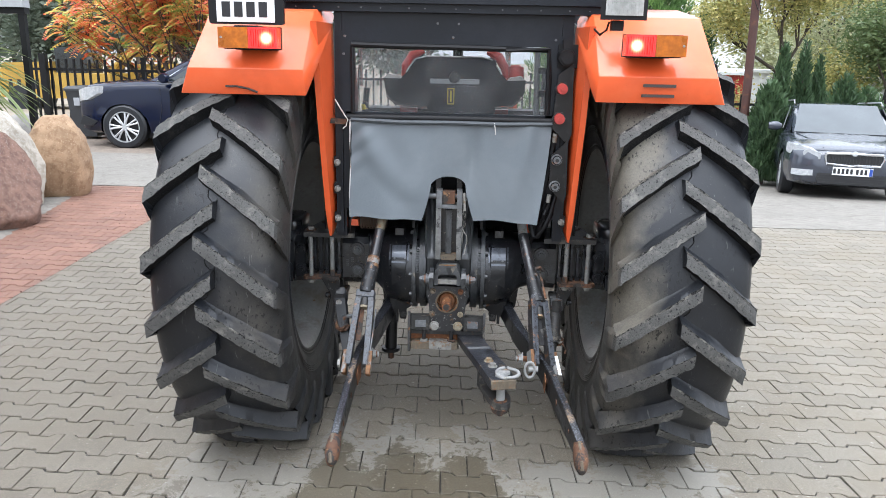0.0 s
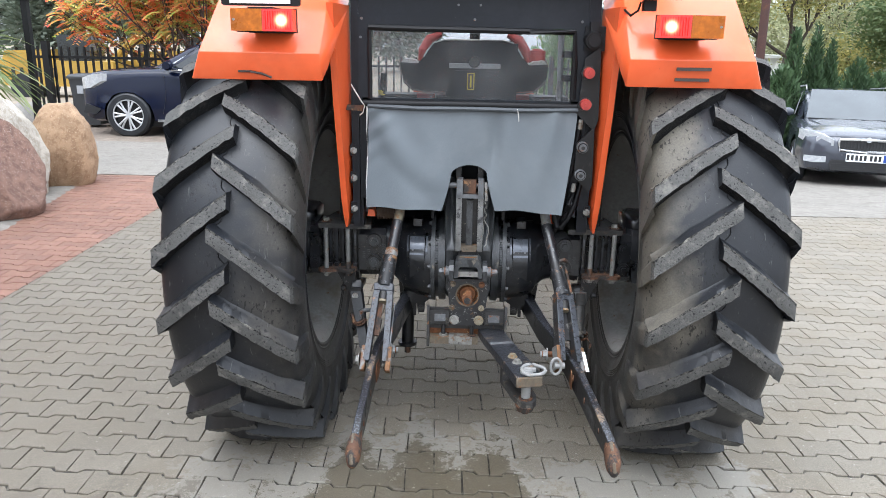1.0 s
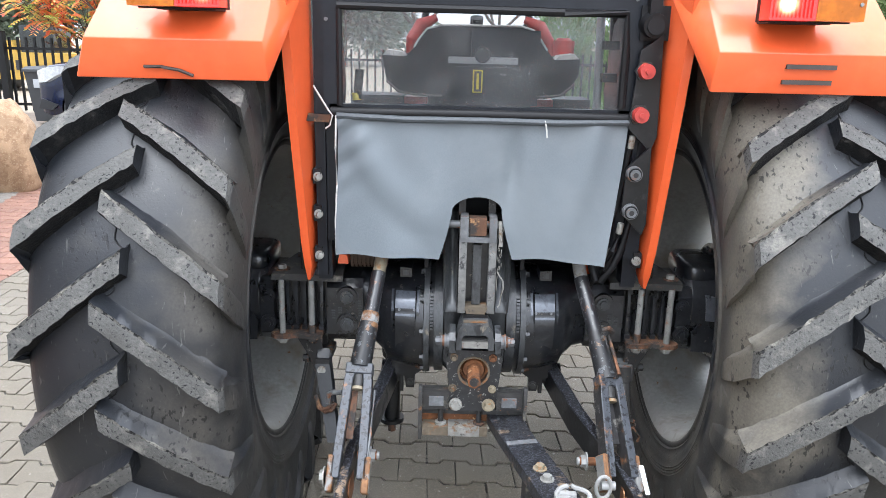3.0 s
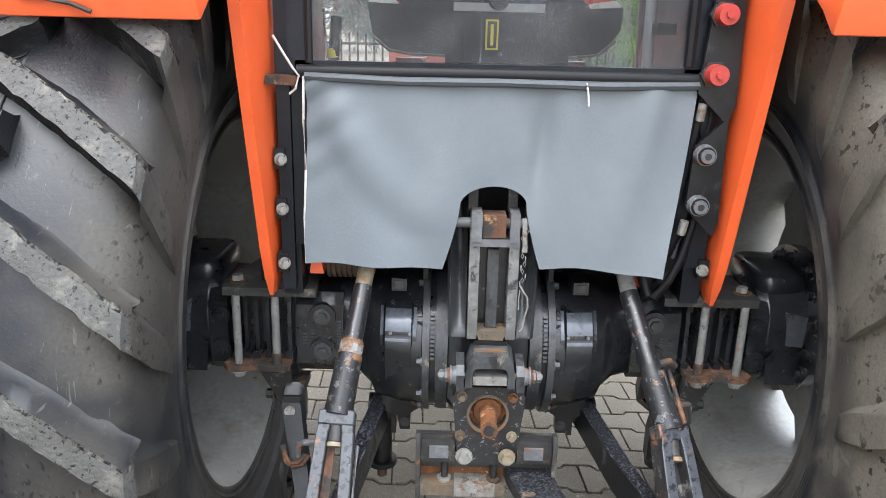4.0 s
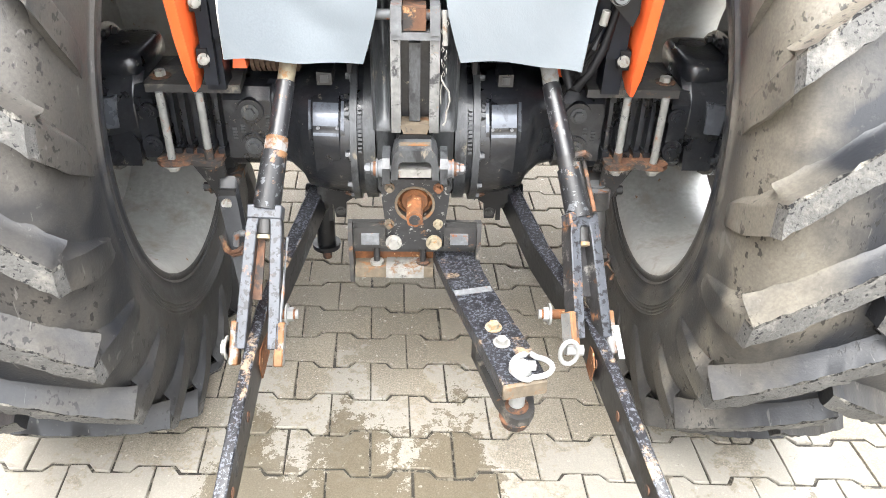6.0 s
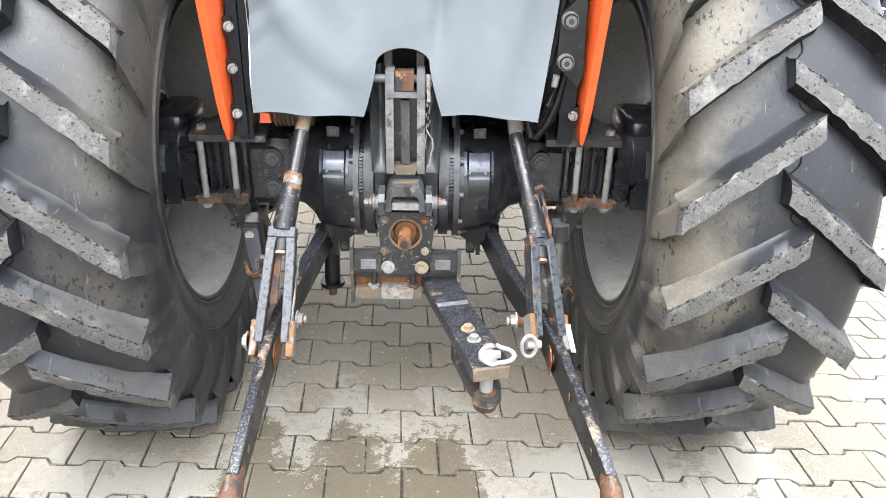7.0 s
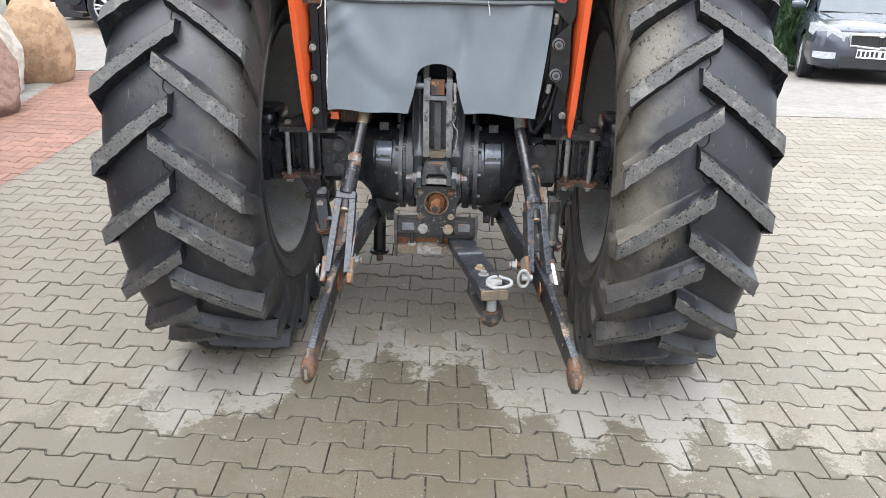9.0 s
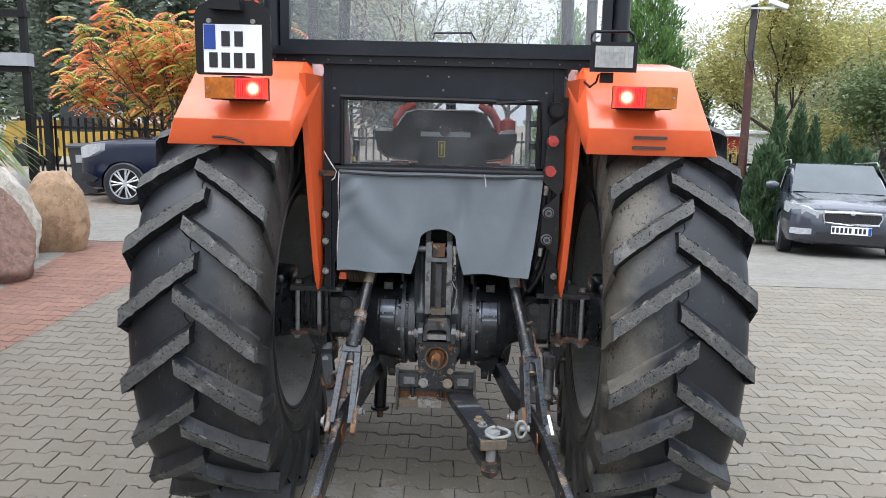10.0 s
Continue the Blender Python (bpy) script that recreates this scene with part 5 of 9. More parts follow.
# lower links: flat bars, pivot in front, hook behind
for s, pts in ((-1, [(-0.238, -0.12, 0.52), (-0.255, -0.27, 0.51), (-0.288, -0.47, 0.482), (-0.325, -0.7, 0.452), (-0.33, -0.85, 0.432), (-0.33, -1.04, 0.4), (-0.333, -1.19, 0.368)]),
               (1, [(0.232, -0.12, 0.53), (0.252, -0.27, 0.515), (0.3, -0.5, 0.485), (0.372, -0.72, 0.452), (0.398, -0.85, 0.432), (0.428, -1.04, 0.4), (0.452, -1.19, 0.372)])):
    bm = bmesh.new()
    rings = []
    for i, (x, y, z) in enumerate(pts):
        h = (0.028, 0.036, 0.04, 0.044, 0.046, 0.042, 0.033)[i]
        w = (0.016, 0.02, 0.018, 0.013, 0.012, 0.012, 0.012)[i]
        rings.append([(x - w, y, z - h), (x + w, y, z - h), (x + w, y, z + h), (x - w, y, z + h)])
    loft(bm, rings)
    for f in bm.faces:
        f.normal_update()
        f.material_index = 0 if abs(f.normal.z) > 0.6 else 1
    link = part("lower_link", bm, [M_CHIP, M_BLACK], tractor, "black flat lower link arm with chipped top edge", bevel=0.003)
    x, y, z = pts[-1]
    bm = bmesh.new()
    rings = []
    for dy, w, h, dz in ((0.06, 0.013, 0.034, 0.006), (0.02, 0.018, 0.04, 0), (-0.015, 0.0235, 0.045, -0.006), (-0.045, 0.0235, 0.042, -0.014), (-0.066, 0.017, 0.029, -0.022), (-0.074, 0.008, 0.012, -0.027)):
        rings.append([(x + w * math.cos(a), y + dy, z + dz + h * math.sin(a) * (0.82 if math.sin(a) > 0 else 1)) for a in [2 * math.pi * i / 18 for i in range(18)]])
    loft(bm, rings)
    hook = part("link_hook", bm, M_RUSTY, link, "rusty bulbous hook end", smooth=60)
    bm = bmesh.new()
    tube(bm, [(x - 0.004, y - 0.005, z + 0.031), (x - 0.003, y - 0.035, z + 0.018), (x - 0.002, y - 0.066, z - 0.006), (x, y - 0.074, z - 0.03)], 0.006, 8)
    part("hook_latch", bm, M_RUSTPALE, hook, "worn pale latch in the hook")
    # rust-edged holes on the inner face
    for t, r in ((3.75, 0.012), (4.5, 0.011), (5.4, 0.01)):
        k = int(t)
        p = Vector(pts[k]).lerp(Vector(pts[k + 1]), t - k)
        bm = bmesh.new()
        rod(bm, (p.x - s * 0.0135, p.y, p.z), (p.x - s * 0.011, p.y, p.z), r, n=16)
        part("link_hole", bm, M_RUSTY, link, "rust-edged hole")
    bm = bmesh.new()
    p = Vector(pts[3]).lerp(Vector(pts[4]), 0.55)
    prism(bm, [(p.y + 0.045, p.z - 0.046), (p.y - 0.035, p.z - 0.046), (p.y - 0.045, p.z + 0.0), (p.y - 0.02, p.z + 0.02), (p.y + 0.05, p.z + 0.01)], 'x', p.x - s * 0.0145, p.x - s * 0.0115)
    part("rust_run", bm, M_RUSTORANGE, link, "orange rust run below the lift rod")
    bm = bmesh.new()
    x, y, z = pts[1]
    rod(bm, (x - s * 0.035, y + 0.02, z + 0.0), (x + s * 0.03, y + 0.02, z), 0.034, n=20)
    prism(bm, [(y - 0.015, z - 0.055), (y + 0.06, z - 0.04), (y + 0.08, z + 0.09), (y - 0.01, z + 0.09)], 'x', x - s * 0.04, x - s * 0.028)
    part("link_pivot", bm, M_BLACK, link, "black link pivot with bracket", bevel=0.003)

# lift rods: screwed rod in a sleeve, ending in a fork of two worn plates astride the link
for s, a, b, c, d in ((-1, (-0.268, -0.37, 0.965), (-0.2775, -0.437, 0.895), (-0.308, -0.628, 0.69), (-0.318, -0.82, 0.462)),
                      (1, (0.288, -0.35, 0.955), (0.299, -0.41, 0.886), (0.352, -0.62, 0.67), (0.366, -0.8, 0.475))):
    A, Bv, Cv, Dv = Vector(a), Vector(b), Vector(c), Vector(d)
    bm = bmesh.new()
    rod(bm, A, Bv.lerp(Cv, 0.04), 0.0185, n=18)
    rodob = part("lift_rod", bm, M_RUSTCREAM if s < 0 else M_BRIGHT, tractor, "hydraulic lift rod, black paint worn to bare steel")
    bm = bmesh.new()
    mid = Bv.lerp(Cv, 0.44 if s < 0 else 0.55)
    rod(bm, Bv, mid, 0.0205, n=20)
    part("rod_tube", bm, M_RODBLACK, rodob)
    bm = bmesh.new()
    q = mid.lerp(Cv, 0.2)
    if s < 0:
        rod(bm, mid, q, 0.0235, n=20)
        rod(bm, mid + (q - mid) * 0.2, mid + (q - mid) * 0.85, 0.0255, n=8)
        part("rod_collar", bm, M_RUSTMIX, rodob, "rust-orange collar")
    else:
        rod(bm, mid, q, 0.0215, n=20)
        part("rod_collar", bm, M_RUSTBLACK, rodob)
    bm = bmesh.new()
    rod(bm, q, Cv, 0.0262, 0.029, n=20)
    part("rod_sleeve", bm, M_RODWORN, rodob, "sleeve with paint worn to grey steel")
    axis = (Cv - Bv).normalized()
    if s > 0:
        # flat crank handle along the sleeve, in a slotted guide
        for o, m, w0, l0, l1 in ((0.034, M_RUSTY, 0.0045, -0.02, 0.8), (0.02, M_RUSTBLACK, 0.006, 0.0, 0.9)):
            bm = bmesh.new()
            p0, p1 = mid + (Cv - mid) * l0 + Vector((o, -0.02, 0)), mid + (Cv - mid) * l1 + Vector((o, -0.02, 0))
            tube(bm, [p0, p0.lerp(p1, 0.5), p1], w0, 8)
            part("rod_handle", bm, m, rodob, "rusty flat crank handle" if o > 0.03 else "")
        bm = bmesh.new()
        tube(bm, [mid + Vector((0.012, -0.028, 0.02)), mid + Vector((0.03, -0.03, 0.026)), mid + Vector((0.044, -0.022, 0.012))], 0.0075, 8)
        part("handle_hinge", bm, M_RUSTY, rodob, "rusty hinge of the handle")
    d_ = (Dv - Cv).normalized()
    # one fork stands square to the rod, the other is turned outwards
    ex = Vector((1, 0, 0)) if s < 0 else Vector((0.88, 0.47, 0))
    face = d_.cross(ex).normalized() * (0.016 if s < 0 else 0.02)
    ex = face.cross(d_).normalized()
    ex = ex if ex.x > 0 else -ex
    if face.y > 0:
        face = -face
    for o in (-0.034, 0.034):
        bm = bmesh.new()
        wv = ex * 0.0118
        rings = []
        for p in (Cv + ex * o * 0.62 + d_ * 0.01, Cv + ex * o * 0.74 + d_ * 0.035, Dv + ex * o - d_ * 0.012):
            rings.append([tuple(p + wv + face), tuple(p - wv + face), tuple(p - wv - face), tuple(p + wv - face)])
        loft(bm, rings)
        for f in bm.faces:
            f.normal_update()
            f.material_index = 1 if abs(f.normal.x) > 0.6 else 0
        plate = part("rod_fork_plate", bm, [M_CHIPMORE, M_RUSTBLACK], rodob, "worn grey-black fork plate", bevel=0.002)
        out = math.copysign(0.012, o)
        bm = bmesh.new()
        p0, p1 = Dv + ex * (o + out * 0.9) - d_ * 0.068, Dv + ex * (o + out * 0.9) + d_ * 0.022
        wv, up = ex * 0.0095, face * 1.0
        loft(bm, [[tuple(p + wv + up), tuple(p - wv + up), tuple(p - wv - up), tuple(p + wv - up)] for p in (p0, p1)])
        for f in bm.faces:
            f.normal_update()
            f.material_index = 1 if f.normal.x * (1 if o > 0 else -1) > 0.6 else 0
        part("rod_fork_shoe", bm, [M_RUSTMIX, M_DULLZINC], rodob, "rust-orange shoe of the fork", bevel=0.003)
    # head of the fork with a lip
    bm = bmesh.new()
    m = Matrix.Translation(Cv + d_ * 0.004) @ Matrix((tuple(ex), tuple(face.normalized()), tuple(-d_))).transposed().to_4x4()
    box(bm, -0.036, 0.036, -0.017, 0.019, -0.016, 0.014, m)
    part("rod_fork_head", bm, M_CHIPMORE, rodob, "worn grey fork head", bevel=0.003)
    # screw between the plates
    bm = bmesh.new()
    rod(bm, Cv + d_ * 0.012, Cv + d_ * 0.05, 0.015, n=14)
    part("rod_screw", bm, M_IRON, rodob)
    bm = bmesh.new()
    rod(bm, Cv + d_ * 0.052, Cv + d_ * 0.06, 0.017, n=14)
    part("screw_nut", bm, M_RUSTCREAM, rodob, "caked pale nut")
    bm = bmesh.new()
    back, wv, tv = -face * 0.75, ex * (0.012 if s < 0 else 0.02), face * 0.2
    off = Vector((-0.012 if s < 0 else 0.004, 0, 0))
    loft(bm, [[tuple(p + back + off + wv + tv), tuple(p + back + off - wv + tv), tuple(p + back + off - wv - tv), tuple(p + back + off + wv - tv)] for p in (Cv + d_ * 0.04, Cv.lerp(Dv, 0.62))])
    part("rod_fork_web", bm, M_RUSTY if s < 0 else M_RUSTBLACK, rodob, "rusty web between the fork plates", bevel=0.002)
    sx = -s
    bm = bmesh.new()
    p = Vector((-0.318, -0.7, 0.472)) if s < 0 else Vector((0.34, -0.7, 0.474))
    rod(bm, p + Vector((sx * 0.01, 0, 0)), p + Vector((sx * 0.062, 0, 0)), 0.011, n=12)
    part("bolt_shank", bm, M_RUSTORANGE, rodob)
    bm = bmesh.new()
    hexbolt(bm, p + Vector((sx * 0.042, 0, 0)), (sx, 0, 0), 0.0165, 0.016)
    rod(bm, p + Vector((sx * 0.058, 0, 0)), p + Vector((sx * 0.068, 0, 0)), 0.0105, n=12)
    part("fork_bolt", bm, M_BRIGHT, rodob, "pale zinc bolt")
    bm = bmesh.new()
    if s < 0:
        hexbolt(bm, Dv + Vector((-0.056, 0.0, 0.02)), (-1, 0, 0), 0.017, 0.012)
        part("fork_bolt", bm, M_STEEL, rodob, "pale zinc bolt")
        bm = bmesh.new()
        tube(bm, [Cv + Vector((0.04, -0.012, -0.06)), Cv.lerp(Dv, 0.55) + Vector((0.046, -0.012, 0)), Cv.lerp(Dv, 0.85) + Vector((0.043, -0.012, 0))], 0.0035, 6)
        part("rod_stay", bm, M_GREYSTEEL, rodob, "thin steel stay beside the plate")
    else:
        p = Vector((0.313, -0.842, 0.492))
        tube(bm, [p + Vector((0.018 * math.cos(a), -0.004, 0.03 * math.sin(a))) for a in [2 * math.pi * i / 18 for i in range(19)]], 0.0048, 8)
        rod(bm, p + Vector((-0.004, 0.004, 0)), p + Vector((0.03, 0.004, 0)), 0.011, n=12)
        part("linch_pin", bm, M_BRIGHT, rodob, "steel linch pin with a ring")
        bm = bmesh.new()
        loft(bm, [[(x, y, z), (x + 0.011, y, z), (x + 0.011, y + 0.003, z), (x, y + 0.003, z)] for x, y, z in ((0.403, -0.815, 0.535), (0.418, -0.845, 0.475))])
        part("retaining_strip", bm, M_WHITE, rodob, "white plastic strip")

# ribbed rubber bellows under the curtain
bm = bmesh.new()
for k in range(9):
    rod(bm, (-0.372 + k * 0.012, -0.3, 0.905), (-0.364 + k * 0.012, -0.3, 0.905), 0.034, 0.034, 20)
    rod(bm, (-0.364 + k * 0.012, -0.3, 0.905), (-0.36 + k * 0.012, -0.3, 0.905), 0.028, 0.028, 16)
part("ribbed_bellows", bm, M_BELLOWS, tractor, "brown ribbed rubber bellows")

# upright stand tube under the gearbox
bm = bmesh.new()
rod(bm, (-0.268, -0.08, 0.245), (-0.26, -0.08, 0.52), 0.027, n=18)
rod(bm, (-0.268, -0.08, 0.24), (-0.268, -0.08, 0.254), 0.042, n=20)
st = part("lift_cylinder_stand", bm, M_BLACK, tractor, "black tube hanging under the gearbox", bevel=0.002)
bm = bmesh.new()
rod(bm, (-0.268, -0.08, 0.2), (-0.268, -0.08, 0.24), 0.014, n=12)
part("stand_foot", bm, M_RUSTY, st, "rusty threaded end")
for s in (-1, 1):
    bm = bmesh.new()
    prism(bm, [(s * 0.15, 0.58), (s * 0.25, 0.58), (s * 0.25, 0.525), (s * 0.212, 0.515), (s * 0.205, 0.475), (s * 0.18, 0.475), (s * 0.178, 0.52), (s * 0.15, 0.54)], 'y', -0.3, -0.27)
    ear = part("casting_ear", bm, M_BLACK, tractor, "black cast ear under the axle", bevel=0.004)
    bm = bmesh.new()
    hexbolt(bm, (s * 0.192, -0.3, 0.495), (0, -1, 0), 0.009, 0.008)
    part("ear_bolt", bm, M_IRON, ear)
    bm = bmesh.new()
    tube(bm, [(s * 0.142, -0.296, 0.575), (s * 0.146, -0.305, 0.552), (s * 0.158, -0.305, 0.545), (s * 0.176, -0.302, 0.552)], 0.006, 6)
    part("ear_clip", bm, M_RUSTY, ear)
    bm = bmesh.new()
    prism(bm, [(s * 0.25, 0.62), (s * 0.33, 0.6), (s * 0.31, 0.44), (s * 0.28, 0.4)], 'y', 0.02, 0.035)
    part("casting_ear", bm, M_BLACK, tractor, bevel=0.003)


# fenders
def fender(s):
    bm = bmesh.new()
    t = 0.006
    # stations along the fender: inner x, outer x, y, z
    prof = [(0.502, 0.945, -0.71, 1.433), (0.502, 0.903, -0.75, 1.523), (0.505, 0.885, -0.53, 1.727), (0.52, 0.885, -0.2, 1.775), (0.6, 0.885, 0.2, 1.76), (0.62, 0.9, 0.5, 1.62), (0.62, 0.92, 0.64, 1.4)]
    up = [[bm.verts.new((s * x0, y, z)), bm.verts.new((s * x1, y, z))] for x0, x1, y, z in prof]
    for a, b in zip(up, up[1:]):
        bm.faces.new((a[0], a[1], b[1], b[0]))
    # outer side flange
    side = [bm.verts.new((s * x1, y * 0.97 + 0.01, z - 0.09 if i > 1 else z)) for i, (x0, x1, y, z) in enumerate(prof)]
    for i in range(2, len(prof) - 1):
        bm.faces.new((up[i][1], up[i + 1][1], side[i + 1], side[i]))
    # inner chamfer and inner wall
    ch = [bm.verts.new((s * (0.486 if i < 2 else 0.462 if i < 3 else x0 - 0.03), y + (0.055 if i < 2 else 0.12 if i < 3 else 0), z - 0.05)) for i, (x0, x1, y, z) in enumerate(prof)]
    for i in range(1, len(prof) - 1):
        bm.faces.new((up[i][0], up[i + 1][0], ch[i + 1], ch[i]))
    bm.faces.new((up[0][0], up[1][0], ch[1]))
    bmesh.ops.recalc_face_normals(bm, faces=bm.faces[:])
    bm.normal_update()
    bmesh.ops.solidify(bm, geom=bm.faces[:], thickness=t)
    fen = part("fender", bm, M_ORANGE, tractor, "glossy orange folded steel fender", bevel=0.004)
    # strip that runs down to the axle
    bm = bmesh.new()
    inner = [(0.461, -0.4, 1.69), (0.461, -0.388, 1.3), (0.461, -0.372, 0.98), (0.461, -0.362, 0.91), (0.475, -0.385, 0.862)]
    outer = [(0.506, -0.6, 1.69), (0.504, -0.52, 1.35), (0.492, -0.455, 0.982), (0.487, -0.44, 0.91), (0.484, -0.415, 0.862)]
    fold = [(b[0] - min(0.022, 0.75 * (b[0] - a[0])), b[1], b[2]) for a, b in zip(inner, outer)]
    loft(bm, [[(s * a[0], a[1], a[2]), (s * m[0], m[1], m[2]), (s * b[0], b[1], b[2]), (s * b[0], b[1] + 0.006, b[2]), (s * m[0], m[1] + 0.006, m[2]), (s * a[0], a[1] + 0.006, a[2])] for a, m, b in zip(inner, fold, outer)])
    part("fender_strip", bm, M_ORANGE, fen, "tapering orange fender support strip")
    bm = bmesh.new()
    prism(bm, [(-0.42, 1.66), (-0.37, 0.88), (0.3, 0.9), (0.55, 1.35), (0.45, 1.6), (0.1, 1.74)], 'x', s * 0.506, s * 0.512)
    part("fender_side_wall", bm, M_CAB, fen, "black inner fender wall")
    return fen


def tail_lamp(s, fen):
    """Lamp block: red half (lit) towards the cab, amber half outside."""
    x0, xm, x1 = 0.5715, 0.667, 0.767
    y0, y1, z0, z1 = -0.82, -0.755, 1.59, 1.657
    bm = bmesh.new()
    box(bm, s * (x0 + 0.001), s * (x1 - 0.001), y1 - 0.01, y1 + 0.012, z0 - 0.003, z1 + 0.003)
    box(bm, s * 0.6, s * 0.73, y1, -0.66, 1.585, 1.597)
    lamp = part("tail_lamp", bm, M_SEAL, fen, "two-coloured tail lamp with lit red half", bevel=0.004)
    bm = bmesh.new()
    box(bm, s * x0, s * xm, y0, y1 - 0.01, z0, z1)
    part("red_lens", bm, M_REDLIT, lamp, "red ribbed lens glowing", bevel=0.009)
    bm = bmesh.new()
    for k in range(11):
        x = x0 + 0.008 + k * 0.0079
        rod(bm, (s * x, y0 - 0.0015, z0 + 0.006), (s * x, y0 - 0.0015, z1 - 0.006), 0.0028, n=6)
    part("lens_ribs", bm, M_REDLIT, lamp)
    bm = bmesh.new()
    box(bm, s * (xm + 0.001), s * x1, y0, y1 - 0.01, z0, z1)
    part("amber_lens", bm, M_AMBER, lamp, "amber indicator lens", bevel=0.009)
    bm = bmesh.new()
    rod(bm, (s * 0.757, y0 - 0.003, 1.624), (s * 0.757, y0, 1.624), 0.004, n=8)
    part("lens_screw", bm, M_STEEL, lamp)


fen_l, fen_r = fender(-1), fender(1)
tail_lamp(-1, fen_l)
tail_lamp(1, fen_r)
bm = bmesh.new()
for z in (1.461, 1.495):
    box(bm, 0.655, 0.765, -0.748 + (1.513 - z) * 0.45 - 0.004, -0.744 + (1.513 - z) * 0.45, z - 0.005, z + 0.005)
part("fender_tape", bm, M_TAPE, fen_r, "two faded grey strips")
bm = bmesh.new()
tube(bm, [(-0.78, -0.726, 1.462), (-0.74, -0.727, 1.462), (-0.7, -0.726, 1.455), (-0.67, -0.722, 1.443)], 0.004, 6)
part("fender_tape", bm, M_TAPE, fen_l, "torn grey strip")

# number plate holder on the fender
bm = bmesh.new()
prism(bm, [(-0.803, 1.672), (-0.805, 1.86), (-0.79, 1.885), (-0.75, 1.905), (-0.61, 1.905), (-0.57, 1.885), (-0.556, 1.86), (-0.553, 1.672), (-0.56, 1.667), (-0.796, 1.667)], 'y', -0.79, -0.772)
holder = part("plate_holder", bm, M_SEAL, fen_l, "black plastic plate holder with a lamp hood", bevel=0.004)
bm = bmesh.new()
prism(bm, [(-0.745, 1.872), (-0.74, 1.9), (-0.725, 1.915), (-0.66, 1.915), (-0.645, 1.9), (-0.64, 1.868)], 'y', -0.83, -0.79)
part("plate_lamp_hood", bm, M_SEAL, holder, bevel=0.005)
bm = bmesh.new()
box(bm, -0.775, -0.582, -0.795, -0.79, 1.674, 1.828)
part("number_plate", bm, M_WHITE, holder, "white two-row plate with black characters and blue band", bevel=0.002)
bm = bmesh.new()
box(bm, -0.773, -0.735, -0.797, -0.7945, 1.748, 1.826)
part("plate_band", bm, M_BLUE, holder)
for x, z0, z1 in [(-0.715, 1.758, 1.806), (-0.672, 1.758, 1.806)] + [(-0.757 + k * 0.041, 1.69, 1.738) for k in range(4)]:
    bm = bmesh.new()
    box(bm, x, x + 0.028, -0.797, -0.7945, z0, z1)
    part("plate_mark", bm, M_BARS, holder, "plain dark bar")
bm = bmesh.new()
for x in (-0.755, -0.61):
    rod(bm, (x, -0.8, 1.838), (x, -0.788, 1.838), 0.008, n=10)
part("plate_screw", bm, M_STEEL, holder)
bm = bmesh.new()
box(bm, -0.72, -0.64, -0.79, -0.68, 1.658, 1.664)
part("plate_stay", bm, M_CAB, holder)

# work lamp on the other fender
bm = bmesh.new()
lo = [(0.49, -0.77, 1.704), (0.642, -0.77, 1.704), (0.642, -0.77, 1.8), (0.49, -0.77, 1.8)]
hi = [(0.515, -0.69, 1.72), (0.617, -0.69, 1.72), (0.617, -0.69, 1.785), (0.515, -0.69, 1.785)]
loft(bm, [lo, hi])
wl_ = part("work_lamp", bm, M_SEAL, fen_r, "rectangular work lamp with clear ribbed lens", bevel=0.008)
bm = bmesh.new()
box(bm, 0.505, 0.627, -0.778, -0.772, 1.718, 1.786)
part("lamp_lens", bm, M_CLEAR, wl_, "clear pressed lens", bevel=0.004)
bm = bmesh.new()
for k in range(9):
    box(bm, 0.512 + k * 0.0125, 0.5145 + k * 0.0125, -0.7805, -0.778, 1.722, 1.782)
for k in range(5):
    box(bm, 0.53, 0.602, -0.7805, -0.778, 1.735 + k * 0.008, 1.737 + k * 0.008)
part("lens_ribs", bm, M_CLEAR, wl_)
bm = bmesh.new()
tube(bm, [(0.497, -0.73, 1.8), (0.497, -0.73, 1.826), (0.508, -0.73, 1.836), (0.622, -0.73, 1.836), (0.634, -0.73, 1.826), (0.634, -0.73, 1.8)], 0.005, 8)
part("lamp_handle", bm, M_SEAL, wl_, "black wire handle")
bm = bmesh.new()
box(bm, 0.535, 0.575, -0.735, -0.7, 1.672, 1.705)
tube(bm, [(0.53, -0.71, 1.7), (0.525, -0.7, 1.675), (0.51, -0.66, 1.66), (0.5, -0.6, 1.68)], 0.004, 6)
part("lamp_bracket", bm, M_SEAL, wl_, bevel=0.004)

# cab
bm = bmesh.new()
prism(bm, [(-0.424, 0.98), (-0.13, 0.98), (-0.13, 1.17), (0.116, 1.17), (0.116, 0.98), (0.409, 0.98), (0.409, 1.337), (-0.424, 1.337)], 'y', -0.41, -0.39)
cab = part("cab_rear_panel", bm, M_CAB, tractor, "black painted rear cab panel", bevel=0.003)
